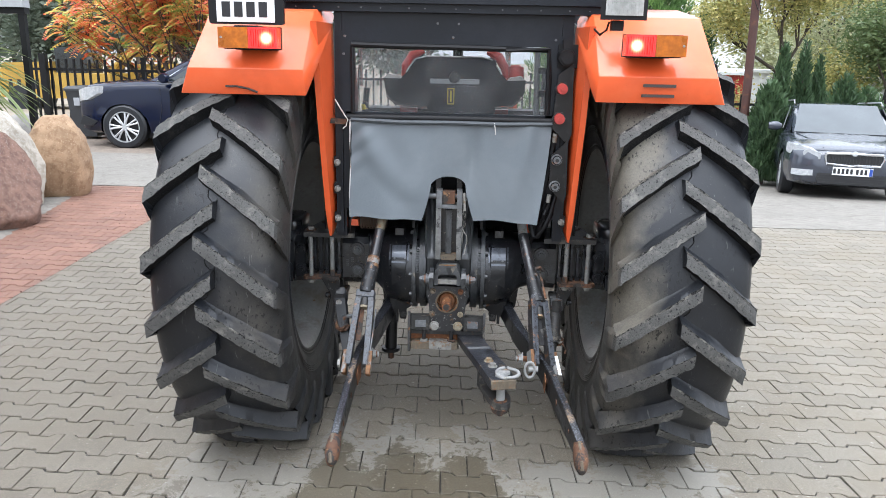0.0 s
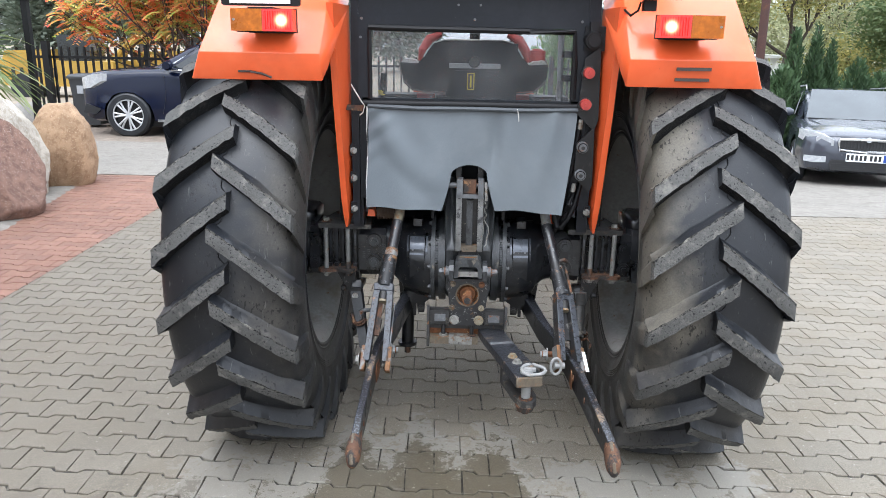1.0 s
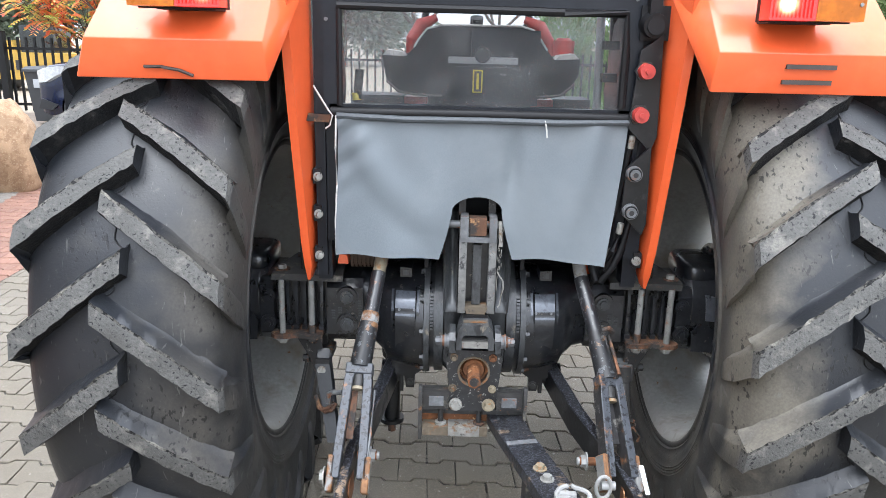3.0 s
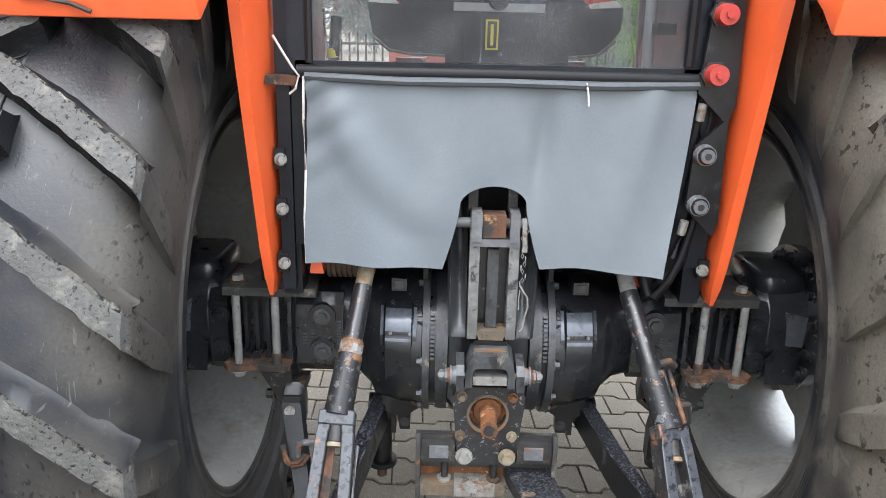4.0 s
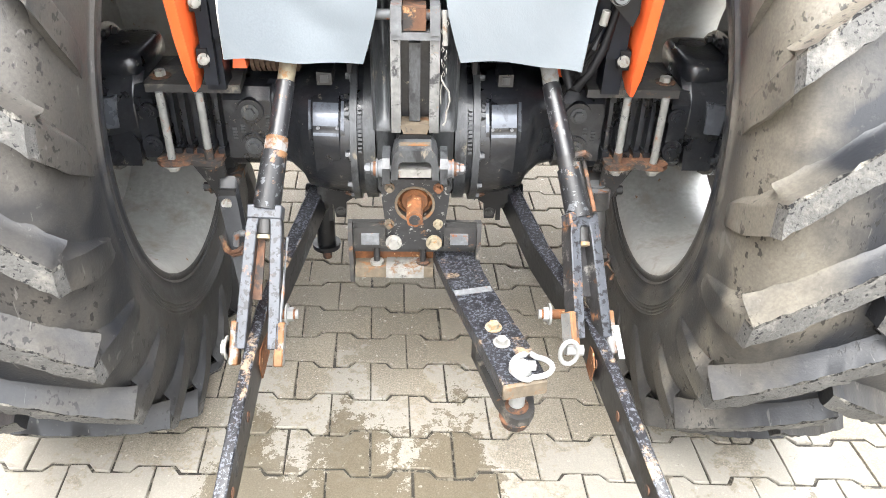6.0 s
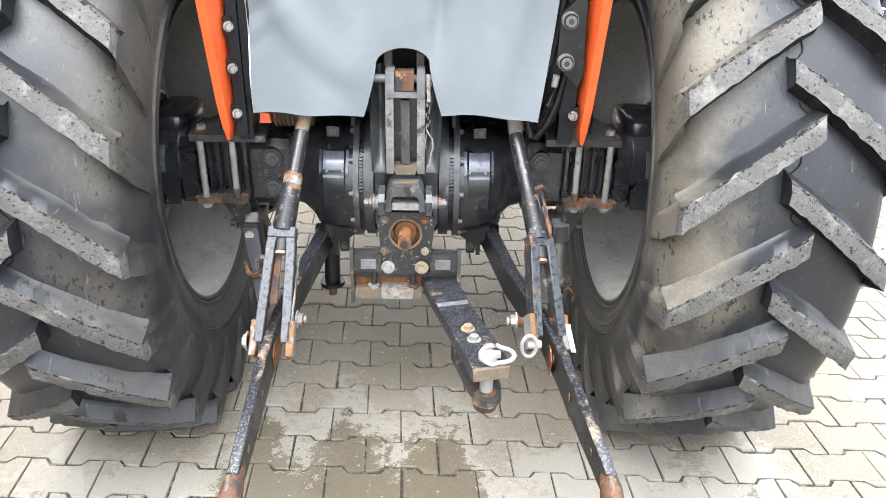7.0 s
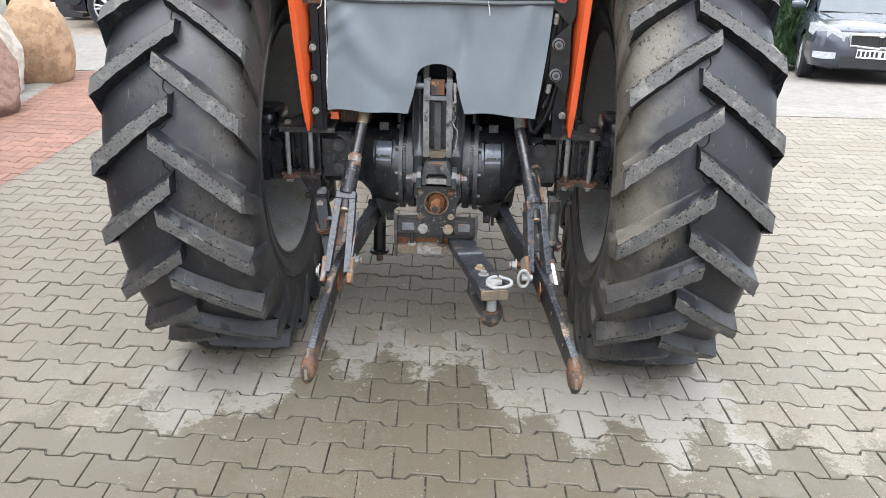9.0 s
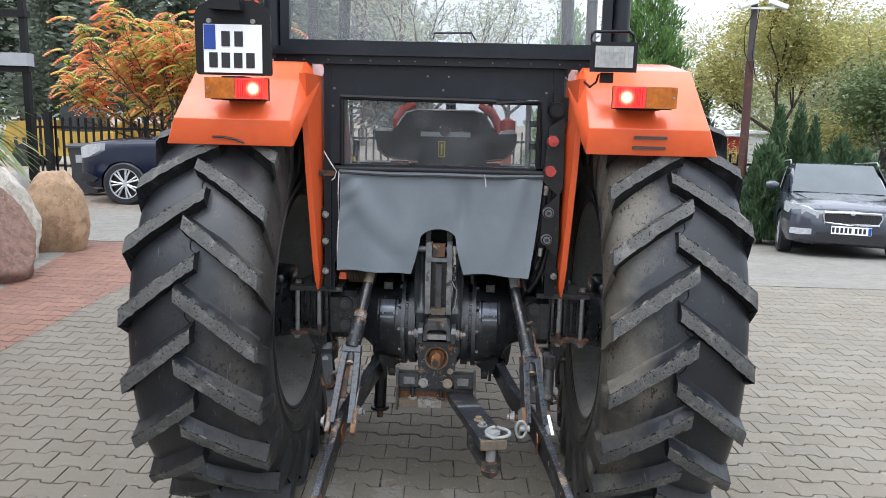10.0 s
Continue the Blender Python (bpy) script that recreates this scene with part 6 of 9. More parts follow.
# black box added to keep the notch dark, with two rusty hangers
bm = bmesh.new()
box(bm, -0.15, 0.136, -0.24, -0.23, 0.9, 1.19)
box(bm, -0.15, 0.136, -0.389, -0.24, 1.18, 1.19)
for x in (-0.15, 0.126):
    box(bm, x, x + 0.01, -0.389, -0.24, 0.9, 1.18)
part("notch_dark_box", bm, M_SEAL, cab, "black box added to keep the notch dark")
for x in (-0.046, 0.038):
    bm = bmesh.new()
    box(bm, x - 0.01, x + 0.01, -0.4, -0.388, 1.06, 1.18)
    part("recess_hanger", bm, M_RUSTBLACK, cab, "rust-brown hanger strap", bevel=0.003)
for x0, x1, z0, z1 in ((-0.452, -0.425, 0.88, 1.734), (0.41, 0.452, 0.95, 1.734), (-0.424, 0.409, 1.656, 1.734)):
    bm = bmesh.new()
    box(bm, x0, x1, -0.42, -0.39, z0, z1)
    part("panel_sheet", bm, M_CAB, cab, bevel=0.003)
bm = bmesh.new()
box(bm, -0.635, 0.6, -0.45, -0.39, 1.734, 1.796)
part("cab_cross_beam", bm, M_CAB, cab, "black cross beam with chipped paint", bevel=0.006)
bm = bmesh.new()
box(bm, -0.635, 0.6, -0.47, -0.44, 1.765, 1.782)
part("cab_beam_lip", bm, M_CAB, cab, bevel=0.004)
bm = bmesh.new()
for x in (-0.06, 0.02):
    rod(bm, (x, -0.423, 1.697), (x, -0.419, 1.697), 0.0045, n=8)
for i in range(14):
    x = -0.6 + i * 0.085 + random.uniform(-0.02, 0.02)
    rod(bm, (x, -0.4525, 1.748), (x, -0.449, 1.748), random.uniform(0.002, 0.004), n=6)
part("cab_rivets", bm, M_GREYSTEEL, cab)
# upper rear window
bm = bmesh.new()
for x0, x1, z0, z1 in ((-0.61, 0.61, 1.795, 1.82), (-0.61, 0.61, 2.4, 2.44), (-0.61, -0.577, 1.82, 2.4), (0.577, 0.61, 1.82, 2.4)):
    box(bm, x0, x1, -0.445, -0.41, z0, z1)
upw = part("upper_rear_window", bm, M_CAB, cab, "upper rear cab window with black frame", bevel=0.004)
bm = bmesh.new()
box(bm, -0.577, 0.577, -0.43, -0.426, 1.82, 2.4)
ob = part("pane", bm, M_PANE2, upw, "grey-reflecting window pane")
ob.visible_shadow = False
bm = bmesh.new()
tube(bm, [(-0.04, -0.46, 1.828), (-0.035, -0.465, 1.85), (0.1, -0.465, 1.853), (0.115, -0.46, 1.828)], 0.004, 6)
part("window_handle", bm, M_CAB, upw)
# cab sides, front, roof
for s in (-1, 1):
    for p, q, r in (((s * 0.645, -0.42, 1.75), (s * 0.645, -0.4, 2.45), 0.035), ((s * 0.645, 1.0, 1.2), (s * 0.6, 0.95, 2.45), 0.035), ((s * 0.64, -0.42, 1.3), (s * 0.64, 1.0, 1.2), 0.03), ((s * 0.655, 0.3, 1.2), (s * 0.64, 0.3, 2.45), 0.025)):
        bm = bmesh.new()
        rod(bm, p, q, r, n=12)
        part("cab_pillar", bm, M_CAB, cab, "black cab tube")
bm = bmesh.new()
box(bm, -0.7, 0.7, -0.5, 1.08, 2.45, 2.6)
part("cab_roof", bm, M_CAB, cab, "dark cab roof", bevel=0.05)
bm = bmesh.new()
box(bm, -0.46, 0.46, -0.3, 1.0, 0.96, 1.0)
part("cab_floor", bm, M_SEAL, cab, bevel=0.004)
bm = bmesh.new()
box(bm, -0.58, 0.58, 1.0, 1.004, 1.25, 2.42)
ob = part("windscreen", bm, M_PANE2, cab, "front windscreen pane")
ob.visible_shadow = False
bm = bmesh.new()
box(bm, -0.5, 0.5, 0.8, 1.0, 1.0, 1.3)
part("dashboard", bm, M_SEAT, cab, bevel=0.03)
# sheet added below the floor so no bright ground shows through
bm = bmesh.new()
box(bm, -0.45, 0.45, 0.06, 0.085, 0.62, 0.985)
part("cab_gap_sheet", bm, M_SEAL, cab, "black sheet added to close the bright gap under the cab", bevel=0.003)
# lower rear window
bm = bmesh.new()
for x0, x1, z0, z1 in ((-0.425, 0.41, 1.618, 1.66), (-0.41, 0.4, 1.336, 1.364), (-0.425, -0.38, 1.336, 1.618), (0.36, 0.41, 1.336, 1.618)):
    box(bm, x0, x1, -0.432, -0.405, z0, z1)
low = part("lower_rear_window", bm, M_CAB, cab, "small lower rear window in a black frame", bevel=0.004)
bm = bmesh.new()
tube(bm, [(-0.385, -0.437, 1.615), (-0.2, -0.438, 1.612), (0.0, -0.438, 1.611), (0.2, -0.438, 1.609), (0.36, -0.437, 1.607), (0.366, -0.437, 1.5), (0.366, -0.437, 1.37)], 0.011, 8)
tube(bm, [(-0.405, -0.437, 1.343), (0.0, -0.44, 1.345), (0.395, -0.437, 1.343)], 0.014, 10)
tube(bm, [(-0.381, -0.436, 1.61), (-0.381, -0.436, 1.36)], 0.008, 8)
part("window_seal", bm, M_SEAL, low, "black rubber seal")
bm = bmesh.new()
box(bm, -0.38, 0.36, -0.42, -0.416, 1.362, 1.62)
ob = part("pane", bm, M_PANE, low, "dusty scratched pane")
ob.visible_shadow = False
bm = bmesh.new()
for x, z in ((-0.41, 1.645), (0.0, 1.647), (0.385, 1.645), (-0.415, 1.58)):
    rod(bm, (x, -0.437, z), (x, -0.431, z), 0.005, n=8)
part("frame_screw", bm, M_GREYSTEEL, low)
# seat seen through the window
bm = bmesh.new()
pts = [(-0.11, 1.3), (-0.115, 1.366), (-0.246, 1.374), (-0.288, 1.41), (-0.302, 1.486), (-0.228, 1.484), (-0.205, 1.51), (-0.19, 1.535), (-0.165, 1.566), (-0.12, 1.578), (0.12, 1.578), (0.155, 1.568), (0.18, 1.54), (0.2, 1.51), (0.225, 1.482), (0.302, 1.488), (0.3, 1.435), (0.262, 1.382), (0.112, 1.366), (0.11, 1.3)]
prism(bm, pts, 'y', -0.1, 0.02)
seat = part("driver_seat", bm, M_SEAT, tractor, "black driver seat behind the dusty window", bevel=0.012)
bm = bmesh.new()
tube(bm, [(x, -0.105, z) for x, z in pts[6:14]], 0.0035, 6)
part("seat_piping", bm, M_ROPE, seat, "pale piping round the backrest")
for s in (-1, 1):
    bm = bmesh.new()
    tube(bm, [(s * 0.115, -0.105, 1.368), (s * 0.2, -0.106, 1.37), (s * 0.25, -0.106, 1.378), (s * 0.288, -0.105, 1.41)], 0.004, 6)
    part("seat_piping", bm, M_TAPE, seat, "dull grey piping")
    # highlight along the wing's upper edge, put in as white colour
    bm = bmesh.new()
    prism(bm, [(s * 0.3, 1.486), (s * 0.228, 1.483), (s * 0.24, 1.496), (s * 0.285, 1.502)], 'y', -0.1, 0.0)
    part("arm_rest", bm, M_ROPE, seat, "arm-rest top with a pale highlight painted in", bevel=0.004)
    bm = bmesh.new()
    tube(bm, [(s * 0.226, 0.03, 1.49), (s * 0.218, 0.035, 1.535), (s * 0.19, 0.04, 1.58), (s * 0.14, 0.045, 1.602)], [0.012, 0.02, 0.022, 0.012], 10)
    part("seat_cushion_edge", bm, M_REDKNOB, seat, "orange-red cushion edge")
    bm = bmesh.new()
    box(bm, s * 0.165, s * 0.238, -0.02, 0.05, 1.335, 1.357)
    part("seat_runner", bm, M_REDKNOB, seat, "orange-red runner", bevel=0.004)
bm = bmesh.new()
box(bm, -0.03, 0.175, -0.135, -0.104, 1.345, 1.566)
part("seat_back_box", bm, M_CAB, seat, bevel=0.01)
bm = bmesh.new()
box(bm, -0.098, 0.106, -0.2, -0.135, 1.469, 1.487)
part("seat_bar", bm, M_BEAM, seat, "dull grey bar", bevel=0.004)
bm = bmesh.new()
rod(bm, (0.002, -0.2, 1.495), (0.002, -0.215, 1.495), 0.024, 0.02, 16)
part("seat_knob", bm, M_SEAL, seat, bevel=0.003)
bm = bmesh.new()
box(bm, -0.025, 0.004, -0.205, -0.2, 1.386, 1.452)
part("seat_label", bm, M_YELLOW, seat, "yellow label with dark bar")
bm = bmesh.new()
box(bm, -0.021, 0.0, -0.2065, -0.2049, 1.39, 1.448)
part("label_field", bm, M_TAPE, seat)
bm = bmesh.new()
box(bm, -0.014, -0.007, -0.208, -0.2064, 1.396, 1.442)
part("label_bar", bm, M_YELLOW, seat)
bm = bmesh.new()
box(bm, -0.075, 0.09, -0.2, -0.19, 1.345, 1.46)
part("seat_bracket", bm, M_CAB, seat, bevel=0.004)
bm = bmesh.new()
rod(bm, (-0.345, -0.3, 1.45), (-0.356, -0.3, 1.33), 0.0125, n=12)
gs = part("gas_strut", bm, M_SEAL, tractor, "black strut with a yellow label inside the cab")
bm = bmesh.new()
rod(bm, (-0.3535, -0.3, 1.365), (-0.3555, -0.3, 1.385), 0.0135, n=12)
part("strut_label", bm, M_YELLOW, gs)
bm = bmesh.new()
rod(bm, (0.345, -0.2, 1.3), (0.338, -0.2, 1.62), 0.012, n=10)
part("grab_pole", bm, M_BEAM, tractor, "grey upright bar inside the cab")
for z in (1.44, 1.53):
    bm = bmesh.new()
    box(bm, 0.345, 0.385, -0.26, -0.2, z - 0.012, z + 0.012)
    part("lever_block", bm, M_SEAL, tractor, "black lever block inside the cab", bevel=0.004)
bm = bmesh.new()
tube(bm, [(0.2 * math.cos(a), 0.55 + 0.04 * math.sin(a), 1.62 + 0.1 * math.sin(a)) for a in [2 * math.pi * i / 24 for i in range(25)]], 0.014, 8)
rod(bm, (0, 0.75, 1.2), (0, 0.57, 1.62), 0.025)
part("steering_wheel", bm, M_SEAT, tractor, "black steering wheel")
bm = bmesh.new()
rod(bm, (0.266, 0.03, 1.492), (0.266, 0.03, 1.54), 0.035, n=20)
rod(bm, (0.266, 0.03, 1.54), (0.266, 0.03, 1.548), 0.028, 0.02, n=20)
part("red_tank_cap", bm, M_REDKNOB, tractor, "red cap inside the cab", bevel=0.004)

# tarpaulin curtain
def curtain():
    """Two cloth panels that meet above an arched notch, with hanging folds."""
    top, foot, cx = 1.333, 0.951, -0.007
    rows = [top + (1.127 - top) * i / 30 for i in range(31)] + [1.083 + 0.04 * math.cos(math.pi / 2 * i / 14) for i in range(15)] + [1.083 + (foot - 1.083) * i / 22 for i in range(1, 23)]
    bm = bmesh.new()
    for side in (-1, 1):
        grid = []
        for z0 in rows:
            v = (top - z0) / (top - foot)
            w = 0.069 + 0.036 * max(0.0, min(1.0, (1.083 - z0) / 0.14)) ** 1.3
            if z0 > 1.083:
                w *= math.sqrt(max(0.0, 1 - min(1.0, (z0 - 1.083) / 0.04) ** 2))
            xl, xr = -0.388 + 0.003 * math.sin(v * 6) - 0.004 * v, 0.387 - 0.042 * v ** 1.4
            x0, x1 = (xl, cx - w) if side < 0 else (cx + w, xr)
            line = []
            for i in range(61):
                x = x0 + (x1 - x0) * i / 60
                u = (x - xl) / (xr - xl)
                z = z0 + v * v * (0.004 * math.sin(u * 9 + 1.0) - 0.004 * u + 0.0025 * math.sin(u * 26))
                y = -0.44 - 0.016 * v
                y -= 0.014 * v * math.sin(u * 7.5 + 0.6) + 0.004 * math.sin(u * 17 + v * 3) * v + 0.0015 * math.sin(u * 31 - v * 5)
                # long fold that falls from the tied corner and swings towards the notch
                c = 0.05 + 0.12 * v + 0.3 * v * v
                y -= 0.009 * math.exp(-((u - c) / (0.045 + 0.07 * v)) ** 2) * math.sin(math.pi * min(1, v * 1.15 + 0.05))
                y += 0.005 * math.exp(-((u - c + 0.085) / 0.05) ** 2) * v * (1.1 - v)
                # shallow hollows on the other side
                y += 0.018 * math.exp(-((u - 0.8 + 0.08 * v) / 0.07) ** 2) * v * (1.25 - v)
                y -= 0.01 * math.exp(-((u - 0.9 + 0.05 * v) / 0.04) ** 2) * (1 - v)
                y += 0.01 * math.exp(-((u - 0.62) / 0.03) ** 2 - ((v - 0.35) / 0.3) ** 2)
                # gathers at the tied corner, curl at the free lower corner
                y -= 0.008 * math.sin(v * 30 + u * 40) * math.exp(-(u / 0.09) ** 2) * (1 - v) ** 2
                y -= 0.02 * max(0.0, (u - 0.94) / 0.06) ** 2 * v ** 4
                line.append(bm.verts.new((x, y, z)))
            grid.append(line)
        for a, b in zip(grid, grid[1:]):
            for i in range(60):
                bm.faces.new((a[i], a[i + 1], b[i + 1], b[i]))
    bmesh.ops.remove_doubles(bm, verts=bm.verts[:], dist=0.0004)
    bmesh.ops.solidify(bm, geom=bm.faces[:], thickness=0.003)
    return bm


cur = part("tarpaulin_curtain", curtain(), M_TARP, tractor, "grey-blue tarpaulin curtain with an arched notch", smooth=60)
bm = bmesh.new()
tube(bm, [(-0.388, -0.448, 1.335), (-0.2, -0.45, 1.329), (0.0, -0.45, 1.331), (0.2, -0.45, 1.329), (0.388, -0.447, 1.334)], 0.009, 8)
part("curtain_hem", bm, M_HEM, cur, "dark rolled hem")
bm = bmesh.new()
tube(bm, [(-0.39, -0.452, 1.335), (-0.392, -0.456, 1.25), (-0.389, -0.46, 1.15), (-0.394, -0.462, 1.05), (-0.392, -0.466, 0.955)], 0.0026, 6)
part("curtain_cord", bm, M_ROPE, cur, "frayed white cord")
bm = bmesh.new()
tube(bm, [(-0.45, -0.44, 1.41), (-0.43, -0.45, 1.38), (-0.41, -0.455, 1.35), (-0.398, -0.458, 1.335), (-0.405, -0.46, 1.31), (-0.418, -0.455, 1.3)], 0.0025, 6)
part("curtain_cord", bm, M_ROPE, cur, "frayed white cord")
bm = bmesh.new()
tube(bm, [(0.165, -0.456, 1.335), (0.17, -0.458, 1.31), (0.172, -0.458, 1.29)], 0.0022, 6)
part("curtain_cord", bm, M_ROPE, cur, "frayed white cord")
bm = bmesh.new()
prism(bm, [(-0.47, 1.318), (-0.405, 1.315), (-0.402, 1.335), (-0.465, 1.338)], 'y', -0.447, -0.437)
part("curtain_hook", bm, M_RUSTY, cur, "small rusty hook")

# couplings plate beside the curtain
bm = bmesh.new()
prism(bm, [(0.4, 1.52), (0.455, 1.56), (0.462, 1.3), (0.448, 1.26), (0.385, 1.32)], 'y', -0.455, -0.445)
prism(bm, [(0.39, 1.215), (0.45, 1.275), (0.455, 1.06), (0.445, 1.03), (0.385, 1.09)], 'y', -0.458, -0.448)
panel = part("coupling_panel", bm, M_BLACK, tractor, "black bracket plates with hydraulic couplings", bevel=0.002)
for x, z in ((0.415, 1.468), (0.41, 1.357)):
    bm = bmesh.new()
    rod(bm, (x, -0.455, z), (x, -0.49, z), 0.021, 0.019, 18)
    rod(bm, (x, -0.49, z), (x, -0.497, z), 0.007, n=10)
    kn = part("coupling_cap", bm, M_REDKNOB, panel, "red plastic coupling cap", bevel=0.003)
    bm = bmesh.new()
    rod(bm, (x, -0.45, z), (x, -0.462, z), 0.027, n=6)
    part("coupling_nut", bm, M_RUSTBLACK, kn)
for x, z in ((0.41, 1.2), (0.408, 1.097)):
    bm = bmesh.new()
    rod(bm, (x, -0.455, z), (x, -0.475, z), 0.022, 0.02, 20)
    rod(bm, (x, -0.47, z), (x, -0.484, z), 0.014, n=16)
    q = part("coupling_socket", bm, M_GREYSTEEL, panel, "bare steel coupling socket", bevel=0.002)
    bm = bmesh.new()
    rod(bm, (x, -0.4845, z), (x, -0.47, z), 0.007, n=12)
    part("socket_core", bm, M_RUSTBLACK, q)
    bm = bmesh.new()
    rod(bm, (x, -0.4765, z), (x, -0.47, z), 0.0178, n=20)
    part("socket_ring", bm, M_SEAL, q)
bm = bmesh.new()
rod(bm, (0.425, -0.44, 1.585), (0.425, -0.485, 1.58), 0.034, 0.03, 20)
rod(bm, (0.425, -0.48, 1.58), (0.425, -0.49, 1.58), 0.022, n=16)
box(bm, 0.395, 0.47, -0.45, -0.44, 1.545, 1.63)
box(bm, 0.41, 0.44, -0.475, -0.44, 1.6, 1.645)
part("trailer_socket", bm, M_SEAL, panel, "round black trailer socket", bevel=0.004)
bm = bmesh.new()
tube(bm, [(0.405, -0.43, 1.31), (0.395, -0.425, 1.25), (0.375, -0.42, 1.1), (0.36, -0.42, 1.0), (0.345, -0.4, 0.9), (0.33, -0.35, 0.84)], 0.011, 8)
part("hydraulic_hose", bm, M_SEAL, panel, "black hydraulic hose")
bm = bmesh.new()
tube(bm, [(0.39, -0.44, 1.05), (0.375, -0.44, 0.98), (0.362, -0.42, 0.92), (0.34, -0.36, 0.87)], 0.01, 8)
part("hydraulic_hose", bm, M_SEAL, panel, "black hydraulic hose")
for p, q in (((0.402, -0.44, 1.3), (0.4, -0.435, 1.265)), ((0.391, -0.445, 1.06), (0.387, -0.442, 1.03))):
    bm = bmesh.new()
    rod(bm, p, q, 0.009, n=10)
    part("hose_fitting", bm, M_STEEL, panel)
# bolts of the fender strips
for s, zs in ((-1, (0.941, 1.06, 1.165)), (1, (0.948,))):
    for z in zs:
        bm = bmesh.new()
        box(bm, s * 0.438, s * 0.46, -0.428, -0.4, z - 0.02, z + 0.022)
        lug_ob = part("strip_lug", bm, M_SEAL, tractor, "black lug that holds the fender strip", bevel=0.002)
        bm = bmesh.new()
        hexbolt(bm, (s * 0.447, -0.428, z), (-s * 0.5, -1, 0), 0.0092, 0.013)
        part("strip_bolt", bm, M_STEEL, lug_ob, "pale zinc bolt")
for s in (-1, 1):
    bm = bmesh.new()
    box(bm, s * 0.415, s * 0.455, -0.4, -0.34, 0.862, 1.3)
    part("cab_mount_post", bm, M_CAB, tractor, "black cab mounting post", bevel=0.003)
bm = bmesh.new()
prism(bm, [(-0.408, 0.893), (-0.376, 0.893), (-0.38, 0.92), (-0.404, 0.922)], 'y', -0.35, -0.3)
part("orange_bracket", bm, M_ORANGE, tractor, "small orange bracket", bevel=0.004)
bm = bmesh.new()
tube(bm, [(0.425, -0.41, 1.28), (0.42, -0.418, 1.08), (0.402, -0.422, 0.975), (0.378, -0.424, 0.925), (0.355, -0.42, 0.882), (0.342, -0.412, 0.88), (0.331, -0.4, 0.91), (0.325, -0.38, 0.95)], 0.011, 10)
part("hydraulic_hose", bm, M_SEAL, tractor, "dull black rubber hose loop")
bm = bmesh.new()
prism(bm, [(0.3, 0.885), (0.345, 0.88), (0.33, 0.92), (0.3, 0.925)], 'y', -0.35, -0.3)
part("orange_bracket", bm, M_ORANGE, tractor, "small orange bracket", bevel=0.004)
# hood and front end that lie beyond the cab
bm = bmesh.new()
loft(bm, [[(-0.34, y, 0.75), (0.34, y, 0.75), (0.34, y, z - 0.08), (0.26, y, z), (-0.26, y, z), (-0.34, y, z - 0.08)] for y, z in ((1.05, 1.5), (2.3, 1.42), (2.5, 1.35))])
part("hood", bm, M_ORANGE, tractor, "orange engine hood", bevel=0.02)
for s in (-1, 1):
    bm = bmesh.new()
    lathe(bm, [(-0.12, 0.25), (-0.14, 0.35), (-0.12, 0.43), (0.12, 0.43), (0.14, 0.35), (0.12, 0.25), (0.05, 0.22), (0.05, 0.02), (-0.05, 0.02), (-0.05, 0.22)], (s * 0.75, 2.05, 0.435), 40, True)
    part("front_wheel", bm, M_SIDE, tractor, "front wheel with black tyre")
bm = bmesh.new()
rod(bm, (-0.7, 2.05, 0.5), (0.7, 2.05, 0.5), 0.07)
part("front_axle", bm, M_CAST, tractor)
# ---- unseen wall, added to block sky light from the left ----
bm = bmesh.new()
box(bm, -5.6, -5.3, -10, 2.6, -0.05, 4.8)
tagged(part("sky_blocker_west", bm, M_PLASTER), "unseen grey-brown plastered wall, added to block the sky", "wall", kind="structure")


# ---- boulders ----
def boulder(name, label, at, size, mat, seed, rz=0.0, cut=0.25, block=0.5, taper=0.0, flats=()):
    bm = bmesh.new()
    bmesh.ops.create_icosphere(bm, subdivisions=5, radius=1.0)
    rnd = random.Random(seed)
    planes = [(Vector((rnd.uniform(-1, 1), rnd.uniform(-1, 1), rnd.uniform(-0.3, 1))).normalized(), rnd.uniform(0.72, 0.92)) for _ in range(7)]
    o = Vector((seed * 3.1, seed * 1.7, 0))
    for v in bm.verts:
        for n, d in planes:
            k = v.co.dot(n) - d
            if k > 0:
                v.co -= n * k * (1 - cut)
        k = (abs(v.co.x) ** 3 + abs(v.co.y) ** 3 + abs(v.co.z) ** 3) ** (1 / 3)
        v.co *= 1 - block + block / max(k, 0.3)
        v.co *= 1 + 0.1 * noise.noise(v.co * 1.3 + o) + 0.05 * noise.noise(v.co * 4 + o) + 0.02 * noise.noise(v.co * 11 + o) + 0.01 * noise.noise(v.co * 25 + o)
        for n, d in flats:
            n = Vector(n).normalized()
            v.co -= n * max(0.0, v.co.dot(n) - d) * 0.94
        slim = 1 - taper * (v.co.z + 0.72) / 1.72
        v.co = Vector((v.co.x * size[0] * slim, v.co.y * size[1] * slim, v.co.z * size[2]))
    low = -size[2] * 0.72
    for v in bm.verts:
        v.co.z = max(v.co.z, low) - low - 0.02
    ob = part(name, bm, mat, smooth=60)
    ob.matrix_basis = pose(*at, 0, 0, rz)
    return tagged(ob, label, "boulder", "boulders beside the red paving")


